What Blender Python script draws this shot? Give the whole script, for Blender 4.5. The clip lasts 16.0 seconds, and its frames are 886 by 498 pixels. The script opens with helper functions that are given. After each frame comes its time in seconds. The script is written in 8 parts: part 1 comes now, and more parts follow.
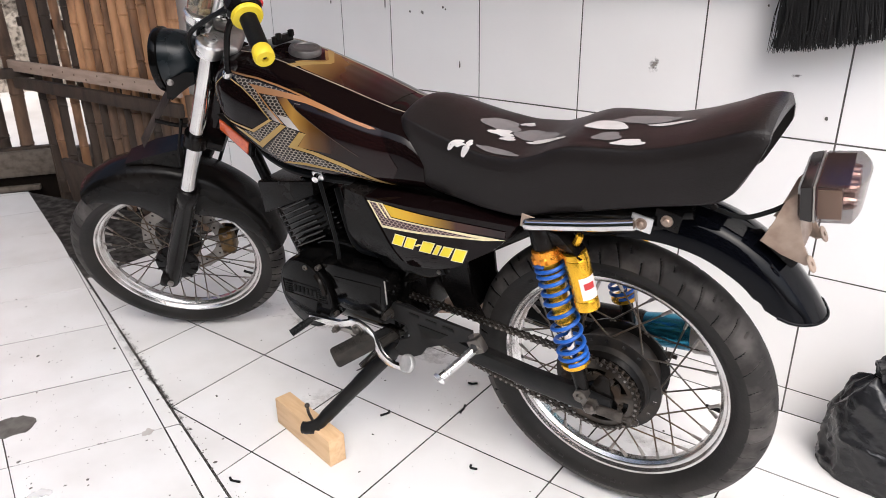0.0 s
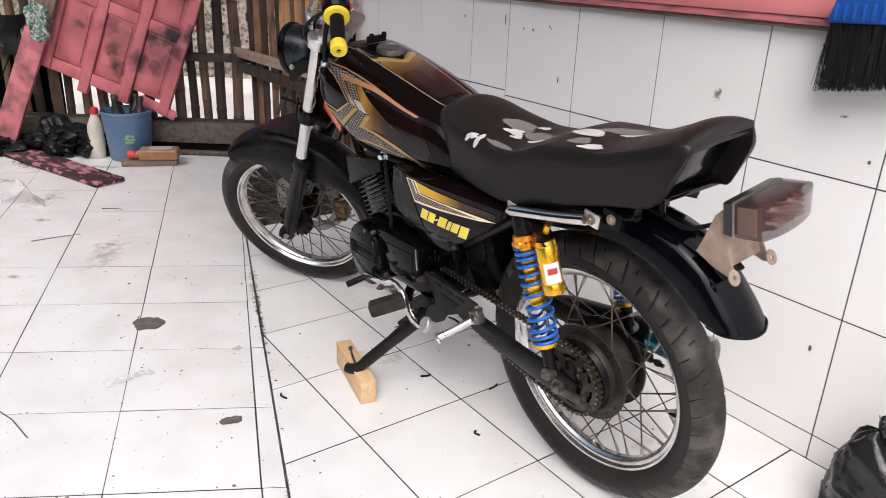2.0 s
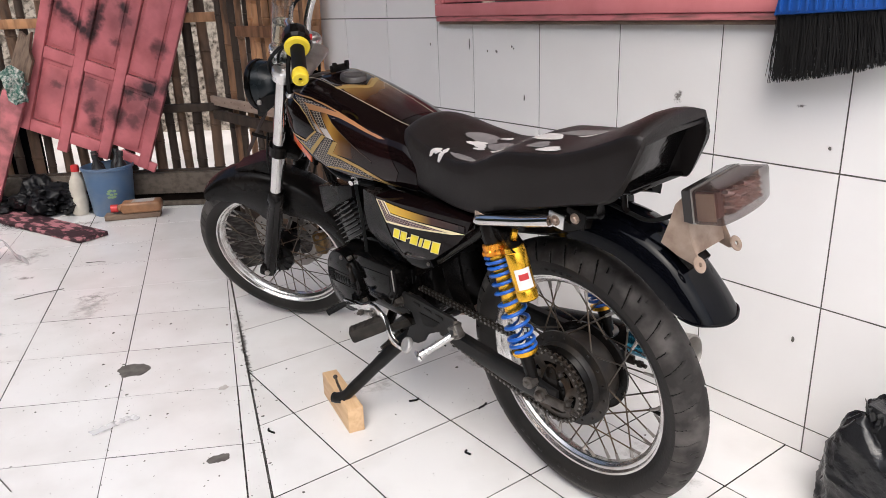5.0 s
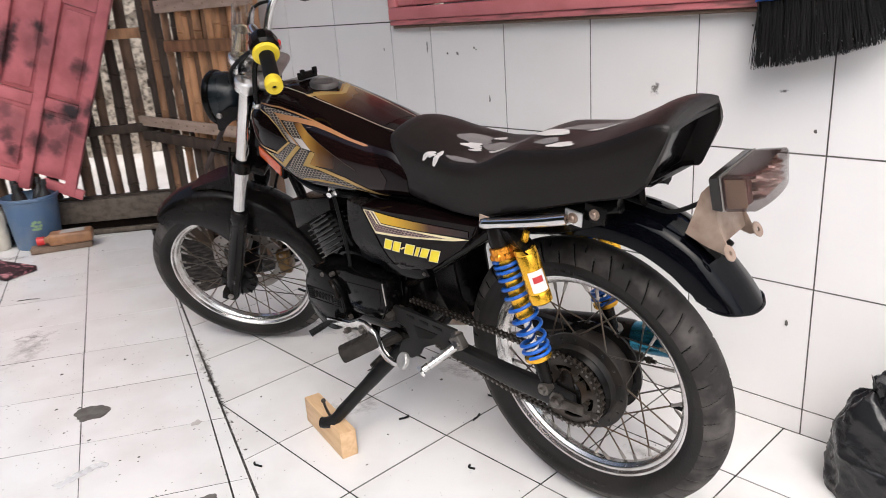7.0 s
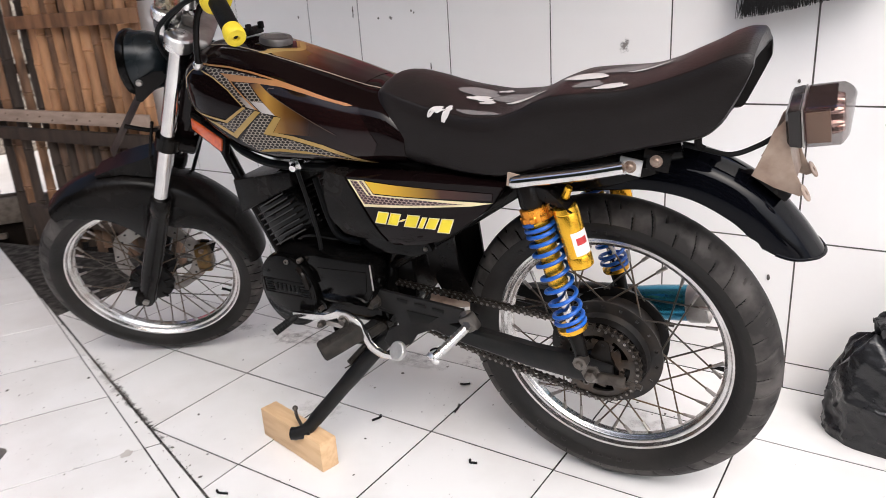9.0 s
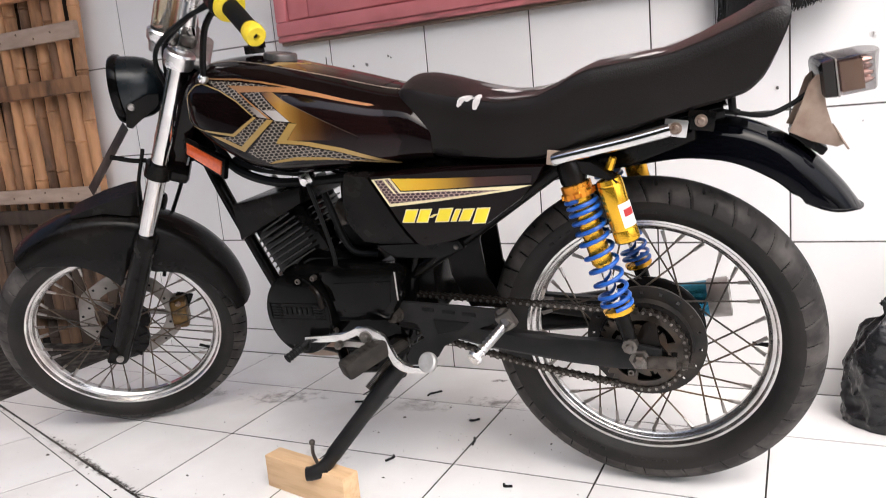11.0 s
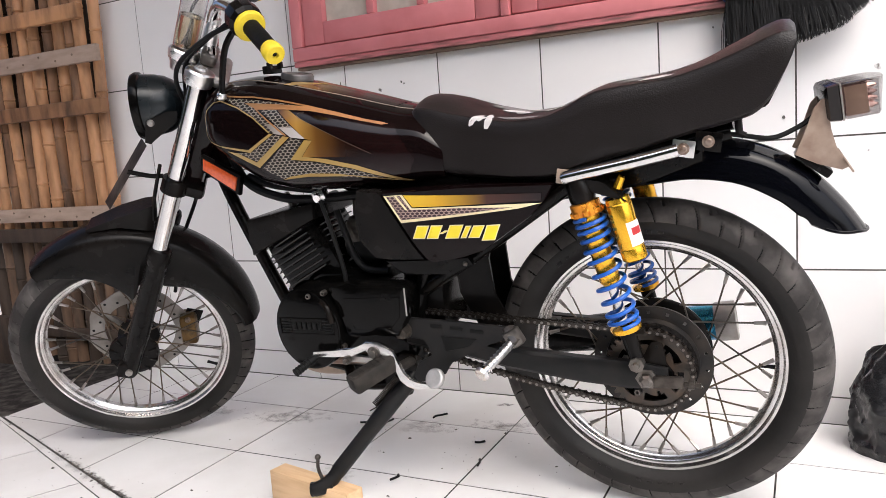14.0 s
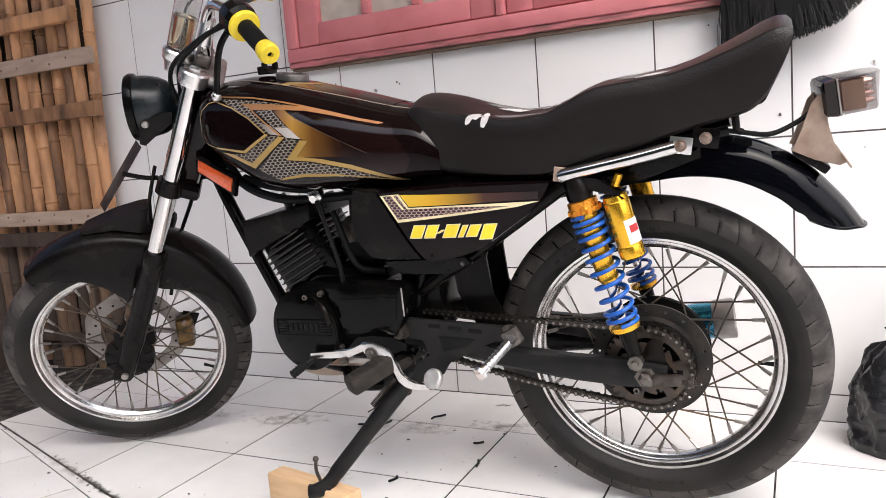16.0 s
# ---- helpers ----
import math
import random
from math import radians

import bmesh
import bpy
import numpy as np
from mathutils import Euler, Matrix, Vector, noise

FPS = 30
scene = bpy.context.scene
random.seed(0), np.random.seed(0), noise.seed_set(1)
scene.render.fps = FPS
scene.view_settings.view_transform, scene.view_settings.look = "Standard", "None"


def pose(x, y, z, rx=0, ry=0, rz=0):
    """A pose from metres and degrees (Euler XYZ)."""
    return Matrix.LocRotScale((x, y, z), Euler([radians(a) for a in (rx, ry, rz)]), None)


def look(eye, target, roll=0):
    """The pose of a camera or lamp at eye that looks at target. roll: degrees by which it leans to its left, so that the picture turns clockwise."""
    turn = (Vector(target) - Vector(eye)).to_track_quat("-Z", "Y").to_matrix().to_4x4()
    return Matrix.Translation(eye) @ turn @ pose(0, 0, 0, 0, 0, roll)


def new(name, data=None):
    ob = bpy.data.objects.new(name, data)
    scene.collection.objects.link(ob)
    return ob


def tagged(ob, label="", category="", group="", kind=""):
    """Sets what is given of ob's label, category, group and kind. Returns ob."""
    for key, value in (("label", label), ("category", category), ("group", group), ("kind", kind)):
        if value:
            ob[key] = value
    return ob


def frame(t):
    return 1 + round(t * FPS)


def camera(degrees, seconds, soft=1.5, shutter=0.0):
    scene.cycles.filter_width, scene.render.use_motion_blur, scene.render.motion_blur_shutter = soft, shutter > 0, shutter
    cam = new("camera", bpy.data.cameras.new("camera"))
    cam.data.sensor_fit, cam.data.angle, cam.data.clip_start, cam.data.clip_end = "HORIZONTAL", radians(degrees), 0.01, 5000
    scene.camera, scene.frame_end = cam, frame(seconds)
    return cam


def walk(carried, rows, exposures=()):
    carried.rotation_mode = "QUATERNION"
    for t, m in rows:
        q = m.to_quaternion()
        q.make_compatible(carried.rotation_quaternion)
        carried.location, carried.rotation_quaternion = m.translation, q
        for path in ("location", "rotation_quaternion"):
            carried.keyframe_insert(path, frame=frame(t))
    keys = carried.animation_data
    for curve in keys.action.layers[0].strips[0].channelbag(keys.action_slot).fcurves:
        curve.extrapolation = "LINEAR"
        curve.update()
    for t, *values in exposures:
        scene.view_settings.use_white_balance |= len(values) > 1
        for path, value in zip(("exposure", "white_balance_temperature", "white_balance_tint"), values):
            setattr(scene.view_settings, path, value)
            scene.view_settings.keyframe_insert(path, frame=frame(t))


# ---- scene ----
cam = camera(62.4, 16.0, 0.7, 0.5)
PATH = [
    (0, (0.451, -1.666, 1.073), (-0.642, -0.189, 0.284), -0.9),
    (0.5, (0.529, -1.642, 1.106), (-0.625, -0.23, 0.285), 0.0),
    (1, (0.683, -1.648, 1.116), (-0.698, -0.416, 0.358), -0.4),
    (1.5, (0.795, -1.613, 1.099), (-0.678, -0.486, 0.349), 0.7),
    (2, (0.887, -1.55, 1.072), (-0.622, -0.465, 0.333), 2.0),
    (2.5, (0.93, -1.521, 1.055), (-0.641, -0.484, 0.379), -0.3),
    (3, (0.94, -1.524, 1.039), (-0.631, -0.477, 0.379), -1.6),
    (3.5, (0.937, -1.524, 1.032), (-0.637, -0.473, 0.384), -1.7),
    (4, (0.935, -1.521, 1.029), (-0.621, -0.434, 0.401), -1.9),
    (6.3, (0.893, -1.532, 1.024), (-0.622, -0.396, 0.383), -2.7),
    (6.5, (0.876, -1.547, 1.013), (-0.635, -0.391, 0.396), -3.3),
    (7, (0.784, -1.598, 1.008), (-0.62, -0.317, 0.386), -4.1),
    (7.5, (0.73, -1.653, 1.014), (-0.621, -0.327, 0.367), -4.7),
    (8, (0.667, -1.668, 0.996), (-0.631, -0.296, 0.338), -3.8),
    (8.2, (0.627, -1.671, 0.981), (-0.625, -0.274, 0.288), -4.2),
    (10.3, (0.25, -1.757, 0.759), (-0.6, -0.025, 0.232), -3.1),
    (10.5, (0.249, -1.768, 0.729), (-0.633, -0.046, 0.22), -4.4),
    (11, (0.247, -1.819, 0.72), (-0.627, -0.056, 0.362), -5.2),
    (11.5, (0.251, -1.845, 0.702), (-0.631, -0.082, 0.364), -2.8),
    (12, (0.259, -1.843, 0.698), (-0.593, -0.062, 0.382), -3.0),
    (12.5, (0.258, -1.852, 0.698), (-0.619, -0.076, 0.423), -3.9),
    (13, (0.252, -1.85, 0.695), (-0.648, -0.086, 0.413), -4.3),
    (13.5, (0.251, -1.847, 0.692), (-0.642, -0.075, 0.436), -4.1),
    (14, (0.25, -1.843, 0.692), (-0.64, -0.071, 0.428), -4.1),
    (14.5, (0.249, -1.842, 0.689), (-0.648, -0.074, 0.428), -4.3),
    (15, (0.244, -1.84, 0.687), (-0.644, -0.069, 0.412), -4.3),
    (15.5, (0.243, -1.841, 0.687), (-0.638, -0.066, 0.413), -4.3),
    (16, (0.246, -1.839, 0.686), (-0.635, -0.062, 0.428), -4.5),
]
walk(cam, [(t, look(eye, target, roll)) for t, eye, target, roll in PATH], [(0.0, 0.47, 5700, 7), (0.6, 0.50, 5700, 7), (1.2, 0.40, 5700, 7), (2.0, 0.31, 5700, 7), (2.5, 0.19, 5760, 7), (3.0, 0.20, 5760, 7), (4.2, 0.23, 5760, 7), (6.3, 0.30, 5760, 7), (8.2, 0.35, 5700, 7), (10.4, 0.49, 5760, 8), (11.5, 0.55, 5760, 8), (16.0, 0.57, 5760, 8)])

# ---- light ----
world = bpy.data.worlds.new("world")
scene.world = world
world.use_nodes = True
_wn = world.node_tree
_sky = _wn.nodes.new("ShaderNodeTexSky")
_sky.sky_type = "NISHITA"
_sky.sun_disc = False
_sky.sun_elevation = radians(54)
_sky.sun_rotation = radians(133)
_sky.air_density, _sky.dust_density, _sky.ozone_density = 0.8, 9.0, 0.0
_bg = _wn.nodes["Background"]
_bg.inputs["Strength"].default_value = 0.168
_wn.links.new(_sky.outputs["Color"], _bg.inputs["Color"])
sun_data = bpy.data.lights.new("sun", "SUN")
sun_data.energy, sun_data.angle, sun_data.color = 0.92, radians(90), (1.0, 0.97, 0.93)
sun = new("sun", sun_data)
sun.matrix_world = look((4.8, -4.8, 9.5), (-0.5, 0, 0))

# ---- materials ----
def mat(name, col, rough=0.5, metal=0.0, col2=None, scale=12.0, amt=0.5, bump=0.15, bscale=140.0, coat=0.0, rnd=False, alpha=1.0,
        trans=0.0, spec=0.5, stretch=(1, 1, 1), rvar=0.12, dist=0.002):
    """A surface with large stains (col to col2) and a fine grain in relief."""
    m = bpy.data.materials.new(name)
    m.use_nodes = True
    nt = m.node_tree
    N, K = nt.nodes, nt.links
    b = N["Principled BSDF"]
    tc = N.new("ShaderNodeTexCoord")
    mp = N.new("ShaderNodeMapping")
    mp.inputs["Scale"].default_value = stretch
    K.new(tc.outputs["Object"], mp.inputs["Vector"])
    if rnd:
        oi = N.new("ShaderNodeObjectInfo")
        mu = N.new("ShaderNodeMath")
        mu.operation = "MULTIPLY"
        mu.inputs[1].default_value = 37.0
        K.new(oi.outputs["Random"], mu.inputs[0])
        K.new(mu.outputs[0], mp.inputs["Location"])
    n1 = N.new("ShaderNodeTexNoise")
    n1.inputs["Scale"].default_value, n1.inputs["Detail"].default_value = scale, 6
    n2 = N.new("ShaderNodeTexNoise")
    n2.inputs["Scale"].default_value, n2.inputs["Detail"].default_value = bscale, 4
    K.new(mp.outputs[0], n1.inputs["Vector"])
    K.new(mp.outputs[0], n2.inputs["Vector"])
    ramp = N.new("ShaderNodeValToRGB")
    ramp.color_ramp.elements[0].position, ramp.color_ramp.elements[1].position = 0.42, 0.72
    ramp.color_ramp.elements[0].color = (0, 0, 0, 1)
    K.new(n1.outputs["Fac"], ramp.inputs[0])
    am = N.new("ShaderNodeMath")
    am.operation = "MULTIPLY"
    am.inputs[1].default_value = amt
    K.new(ramp.outputs[0], am.inputs[0])
    mix = N.new("ShaderNodeMix")
    mix.data_type = "RGBA"
    c2 = col2 or tuple(c * 0.7 for c in col)
    mix.inputs["A"].default_value, mix.inputs["B"].default_value = (*col, 1), (*c2, 1)
    K.new(am.outputs[0], mix.inputs["Factor"])
    K.new(mix.outputs["Result"], b.inputs["Base Color"])
    rr = N.new("ShaderNodeMapRange")
    rr.inputs["To Min"].default_value, rr.inputs["To Max"].default_value = max(0.02, rough - rvar), min(1, rough + rvar)
    K.new(n1.outputs["Fac"], rr.inputs["Value"])
    K.new(rr.outputs[0], b.inputs["Roughness"])
    b.inputs["Metallic"].default_value = metal
    b.inputs["Coat Weight"].default_value = coat
    b.inputs["Coat Roughness"].default_value = 0.06
    b.inputs["Alpha"].default_value = alpha
    b.inputs["Transmission Weight"].default_value = trans
    b.inputs["Specular IOR Level"].default_value = spec
    if bump:
        bp = N.new("ShaderNodeBump")
        bp.inputs["Strength"].default_value, bp.inputs["Distance"].default_value = bump, dist
        K.new(n2.outputs["Fac"], bp.inputs["Height"])
        K.new(bp.outputs[0], b.inputs["Normal"])
    return m


M_TILE = mat("floor_tile", (0.73, 0.722, 0.718), 0.20, spec=0.5, col2=(0.54, 0.52, 0.50), scale=5, amt=0.45, bump=0.04, bscale=60, rnd=True)
M_WTILE = mat("wall_tile", (0.87, 0.855, 0.85), 0.2, col2=(0.78, 0.755, 0.745), scale=3, amt=0.4, bump=0.03, bscale=25, rnd=True)
M_GROUT = mat("grout", (0.018, 0.016, 0.015), 0.9, spec=0.1, col2=(0.12, 0.11, 0.10), scale=25, amt=0.7, bump=0.5)
M_WGROUT = mat("wall_grout", (0.085, 0.078, 0.072), 0.9, spec=0.1, col2=(0.20, 0.19, 0.18), scale=14, amt=0.8)
M_PLASTER = mat("plaster", (0.72, 0.70, 0.68), 0.8, scale=4, amt=0.3)
M_ROOF = mat("unseen_roof_boards", (0.26, 0.20, 0.155), 0.8, col2=(0.13, 0.095, 0.07), scale=3, amt=0.8, bump=0.3, stretch=(1, 8, 1))
M_PINK = mat("pink_paint", (0.63, 0.215, 0.23), 0.5, col2=(0.50, 0.15, 0.16), scale=9, amt=0.7, bump=0.25, bscale=90)
M_SILL = mat("worn_sill_paint", (0.60, 0.20, 0.215), 0.6, col2=(0.13, 0.085, 0.065), scale=26, amt=0.9, bump=0.3, bscale=80, stretch=(0.5, 1, 4))
M_FADED = mat("faded_pink_paint", (0.52, 0.31, 0.25), 0.7, col2=(0.38, 0.22, 0.17), scale=9, amt=0.8, bump=0.3, bscale=60, stretch=(3, 3, 0.6))
M_RAWWOOD = mat("raw_wood_edge", (0.20, 0.14, 0.10), 0.8, col2=(0.09, 0.06, 0.045), scale=20, amt=0.8, stretch=(1, 6, 6))
M_BAMBOO = mat("bamboo", (0.54, 0.285, 0.135), 0.5, col2=(0.15, 0.072, 0.034), scale=6, amt=0.85, bump=0.4, bscale=60, rnd=True, stretch=(4, 4, 1))
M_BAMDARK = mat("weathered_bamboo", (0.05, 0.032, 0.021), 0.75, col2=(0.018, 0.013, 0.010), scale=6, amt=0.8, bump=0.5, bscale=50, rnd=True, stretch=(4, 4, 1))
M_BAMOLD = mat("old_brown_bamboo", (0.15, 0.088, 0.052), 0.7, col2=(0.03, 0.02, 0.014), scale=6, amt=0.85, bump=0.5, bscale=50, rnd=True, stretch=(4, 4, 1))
M_BAMMID = mat("brown_bamboo", (0.27, 0.138, 0.066), 0.55, col2=(0.045, 0.024, 0.013), scale=6, amt=0.9, bump=0.4, bscale=60, rnd=True, stretch=(4, 4, 1))
M_GREYWOOD = mat("grey_wood", (0.12, 0.096, 0.075), 0.75, col2=(0.045, 0.035, 0.026), scale=8, amt=0.8, bump=0.4, bscale=50, rnd=True, stretch=(1, 5, 5))
M_BATTEN = mat("pale_grey_batten", (0.40, 0.30, 0.235), 0.7, col2=(0.25, 0.18, 0.14), scale=8, amt=0.8, bump=0.4, bscale=50, rnd=True, stretch=(1, 5, 5))
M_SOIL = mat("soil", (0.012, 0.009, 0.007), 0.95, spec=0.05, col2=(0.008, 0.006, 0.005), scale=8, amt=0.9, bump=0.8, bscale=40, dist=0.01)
M_YARD = mat("yard_ground", (0.62, 0.58, 0.54), 0.9, col2=(0.42, 0.38, 0.34), scale=1.5, amt=0.7, bump=0.6, bscale=20, dist=0.01)
M_STONE = mat("stone_wall", (0.31, 0.27, 0.225), 0.9, spec=0.1, col2=(0.022, 0.017, 0.013), scale=24, amt=1.0, bump=0.8, bscale=30, dist=0.01)
M_GRASS = mat("grass", (0.13, 0.16, 0.07), 0.8, col2=(0.26, 0.23, 0.13), scale=9, amt=0.7)
M_FROST = mat("frosted_glass", (0.60, 0.55, 0.48), 0.22, col2=(0.42, 0.38, 0.32), scale=16, amt=0.9, bump=0.35, bscale=70)
M_BRISTLE = mat("black_bristle", (0.012, 0.011, 0.011), 0.6, bump=0)
M_BLUEPL = mat("blue_plastic", (0.02, 0.09, 0.38), 0.35, scale=15, amt=0.3)
M_BAGMATT = mat("dusty_black_plastic", (0.007, 0.007, 0.008), 0.38, spec=0.22, scale=8, amt=0.3, bump=0.3, bscale=35, dist=0.006)
M_BAG = mat("black_polythene", (0.013, 0.013, 0.0145), 0.26, scale=8, amt=0.3, bump=0.5, bscale=28, dist=0.012)
M_PINE = mat("pine", (0.64, 0.44, 0.25), 0.6, col2=(0.50, 0.31, 0.16), scale=9, amt=0.8, bump=0.25, bscale=80, stretch=(1, 8, 8))
M_BUCKET = mat("bucket_plastic", (0.09, 0.16, 0.28), 0.45, col2=(0.19, 0.23, 0.28), scale=9, amt=0.6)
M_CREAM = mat("cream_plastic", (0.62, 0.58, 0.50), 0.45, col2=(0.40, 0.34, 0.27), scale=14, amt=0.6)
M_REDCAP = mat("red_plastic", (0.55, 0.03, 0.03), 0.4)
M_AMBERB = mat("brown_bottle_plastic", (0.30, 0.15, 0.07), 0.4, col2=(0.16, 0.08, 0.04), scale=20, amt=0.7)
M_MAROON = mat("peeling_maroon_paint", (0.030, 0.010, 0.014), 0.7, col2=(0.42, 0.18, 0.20), scale=30, amt=1.0, bump=0.4, stretch=(0.45, 1.2, 1))
for nd in M_MAROON.node_tree.nodes:
    if nd.type == "VALTORGB":
        nd.color_ramp.elements[0].position, nd.color_ramp.elements[1].position = 0.50, 0.60
M_BLACKPL = mat("matt_black_plastic", (0.018, 0.018, 0.019), 0.5, scale=10, amt=0.4)
M_DIRT = mat("dark_stain", (0.12, 0.11, 0.10), 0.8, col2=(0.05, 0.045, 0.04), scale=30, amt=0.8)
M_SMUDGE = mat("grey_smudge", (0.42, 0.39, 0.37), 0.7)
M_LEAF = mat("printed_green", (0.25, 0.38, 0.22), 0.6)
M_CLOTH = mat("patterned_cloth", (0.07, 0.15, 0.12), 0.9, col2=(0.62, 0.60, 0.56), scale=70, amt=1.0, bump=0.5)
M_CLEAR = mat("clear_film", (0.80, 0.80, 0.80), 0.2, alpha=0.5)

# ---- mesh helpers ----
def finish(name, bm, material, parent=None, label="", smooth=35):
    me = bpy.data.meshes.new(name)
    bmesh.ops.recalc_face_normals(bm, faces=bm.faces)
    bm.to_mesh(me)
    bm.free()
    for mt in (material if isinstance(material, (list, tuple)) else [material]):
        me.materials.append(mt)
    if smooth:
        me.polygons.foreach_set("use_smooth", [True] * len(me.polygons))
        me.set_sharp_from_angle(angle=radians(smooth))
    ob = new(name, me)
    if parent is not None:
        ob.parent = parent
    if label:
        tagged(ob, label)
    return ob


def part(name, bm, material, parent, label="", smooth=35):
    """One mesh object under a thing or under a part."""
    return finish(name, bm, material, parent, label, smooth)


def thing(name, label, category, group="", at=None):
    ob = new(name)
    ob.empty_display_size = 0.1
    if at is not None:
        ob.matrix_world = at
    return tagged(ob, label, category, group)


def box(bm, c, s, rot=None, bevel=0.0, seg=2):
    m = Matrix.Translation(c) @ (rot or Matrix()) @ Matrix.Diagonal((*s, 1))
    r = bmesh.ops.create_cube(bm, size=1, matrix=m)
    if bevel:
        es = list({e for v in r["verts"] for e in v.link_edges})
        bmesh.ops.bevel(bm, geom=es, offset=bevel, segments=seg, affect="EDGES", profile=0.5)
    return bm


def tube(bm, pts, r, n=10, closed=False, cap=True):
    """A round bar along the points; r is one radius or one for each point."""
    pts = [Vector(p) for p in pts]
    rs = r if isinstance(r, (list, tuple)) else [r] * len(pts)
    up, rings = None, []
    for i, p in enumerate(pts):
        a, b = pts[i - 1] if (i or closed) else p, pts[(i + 1) % len(pts)] if (i < len(pts) - 1 or closed) else p
        d = (b - a).normalized()
        if up is None:
            up = d.orthogonal().normalized()
        up = (up - d * up.dot(d)).normalized()
        side = d.cross(up)
        rings.append([bm.verts.new(p + (up * math.cos(q) + side * math.sin(q)) * rs[i]) for q in (2 * math.pi * k / n for k in range(n))])
    span = range(len(rings)) if closed else range(len(rings) - 1)
    for i in span:
        A, B = rings[i], rings[(i + 1) % len(rings)]
        for k in range(n):
            bm.faces.new((A[k], A[(k + 1) % n], B[(k + 1) % n], B[k]))
    if cap and not closed:
        bm.faces.new(rings[0][::-1])
        bm.faces.new(rings[-1])
    return bm


def curve(pts, n=8):
    """Points of a smooth line through the given ones."""
    P = [Vector(p) for p in pts]
    P = [2 * P[0] - P[1]] + P + [2 * P[-1] - P[-2]]
    out = []
    for i in range(1, len(P) - 2):
        a, b, c, d = P[i - 1:i + 3]
        for k in range(n):
            t = k / n
            out.append(0.5 * (2 * b + (c - a) * t + (2 * a - 5 * b + 4 * c - d) * t * t + (3 * b - a - 3 * c + d) * t ** 3))
    return out + [P[-2]]


def lathe(bm, prof, m=None, n=32, closed=False):
    """Profile of (radius, height) turned round z, then moved by m."""
    m = m or Matrix()
    rings = []
    for r, z in prof:
        if r < 1e-6:
            rings.append([bm.verts.new(m @ Vector((0, 0, z)))])
        else:
            rings.append([bm.verts.new(m @ Vector((r * math.cos(q), r * math.sin(q), z))) for q in (2 * math.pi * k / n for k in range(n))])
    pairs = list(zip(rings, rings[1:])) + ([(rings[-1], rings[0])] if closed else [])
    for A, B in pairs:
        for k in range(n):
            j = (k + 1) % n
            if len(A) == 1 and len(B) == 1:
                continue
            if len(A) == 1:
                bm.faces.new((A[0], B[k], B[j]))
            elif len(B) == 1:
                bm.faces.new((A[k], A[j], B[0]))
            else:
                bm.faces.new((A[k], A[j], B[j], B[k]))
    return bm


def loft(bm, loops, ring=True, cap=True):
    """Skin over loops of equal length; ring: each loop closes on itself."""
    V = [[bm.verts.new(p) for p in lp] for lp in loops]
    for A, B in zip(V, V[1:]):
        for k in range(len(A) if ring else len(A) - 1):
            j = (k + 1) % len(A)
            bm.faces.new((A[k], A[j], B[j], B[k]))
    if cap and ring:
        bm.faces.new(V[0][::-1])
        bm.faces.new(V[-1])
    return bm


def prism(bm, poly, m, depth, bevel=0.0):
    """A flat outline (u, v) given a thickness along w and moved by m."""
    a = [bm.verts.new(m @ Vector((u, v, -depth / 2))) for u, v in poly]
    b = [bm.verts.new(m @ Vector((u, v, depth / 2))) for u, v in poly]
    k = len(poly)
    fs = [bm.faces.new(a[::-1]), bm.faces.new(b)] + [bm.faces.new((a[i], a[(i + 1) % k], b[(i + 1) % k], b[i])) for i in range(k)]
    if bevel:
        es = list({e for f in fs[:2] for e in f.edges})
        bmesh.ops.bevel(bm, geom=es, offset=bevel, segments=2, affect="EDGES", profile=0.5)
    return bm


def clip(poly, px, py, nx, ny):
    """The part of a flat polygon on the side of the line at (px, py) to which (nx, ny) points."""
    out = []
    for (x1, y1), (x2, y2) in zip(poly, poly[1:] + poly[:1]):
        d1, d2 = (x1 - px) * nx + (y1 - py) * ny, (x2 - px) * nx + (y2 - py) * ny
        if d1 >= 0:
            out.append((x1, y1))
        if d1 * d2 < 0:
            s = d1 / (d1 - d2)
            out.append((x1 + (x2 - x1) * s, y1 + (y2 - y1) * s))
    return out


def area(poly):
    return abs(sum(x1 * y2 - x2 * y1 for (x1, y1), (x2, y2) in zip(poly, poly[1:] + poly[:1]))) / 2


def glide(x, X, Y):
    """Smooth line through the points (X, Y), without overshoot; X may rise or fall."""
    if X[0] > X[-1]:
        X, Y = X[::-1], Y[::-1]
    x = min(max(x, X[0]), X[-1])
    i = min(max(int(np.searchsorted(X, x)) - 1, 0), len(X) - 2)
    sl = [(b - a) / (d - c) for a, b, c, d in zip(Y, Y[1:], X, X[1:])]

    def tan(k):
        if k == 0 or k == len(X) - 1:
            return sl[0 if k == 0 else -1]
        a, b = sl[k - 1], sl[k]
        return 0.0 if a * b <= 0 else 2 * a * b / (a + b)

    h = X[i + 1] - X[i]
    t = (x - X[i]) / h
    return (2 * t ** 3 - 3 * t * t + 1) * Y[i] + (t ** 3 - 2 * t * t + t) * h * tan(i) + (3 * t * t - 2 * t ** 3) * Y[i + 1] + (t ** 3 - t * t) * h * tan(i + 1)


XZ = Matrix(((1, 0, 0, 0), (0, 0, 1, 0), (0, 1, 0, 0), (0, 0, 0, 1)))  # u, v, w to x, z, y

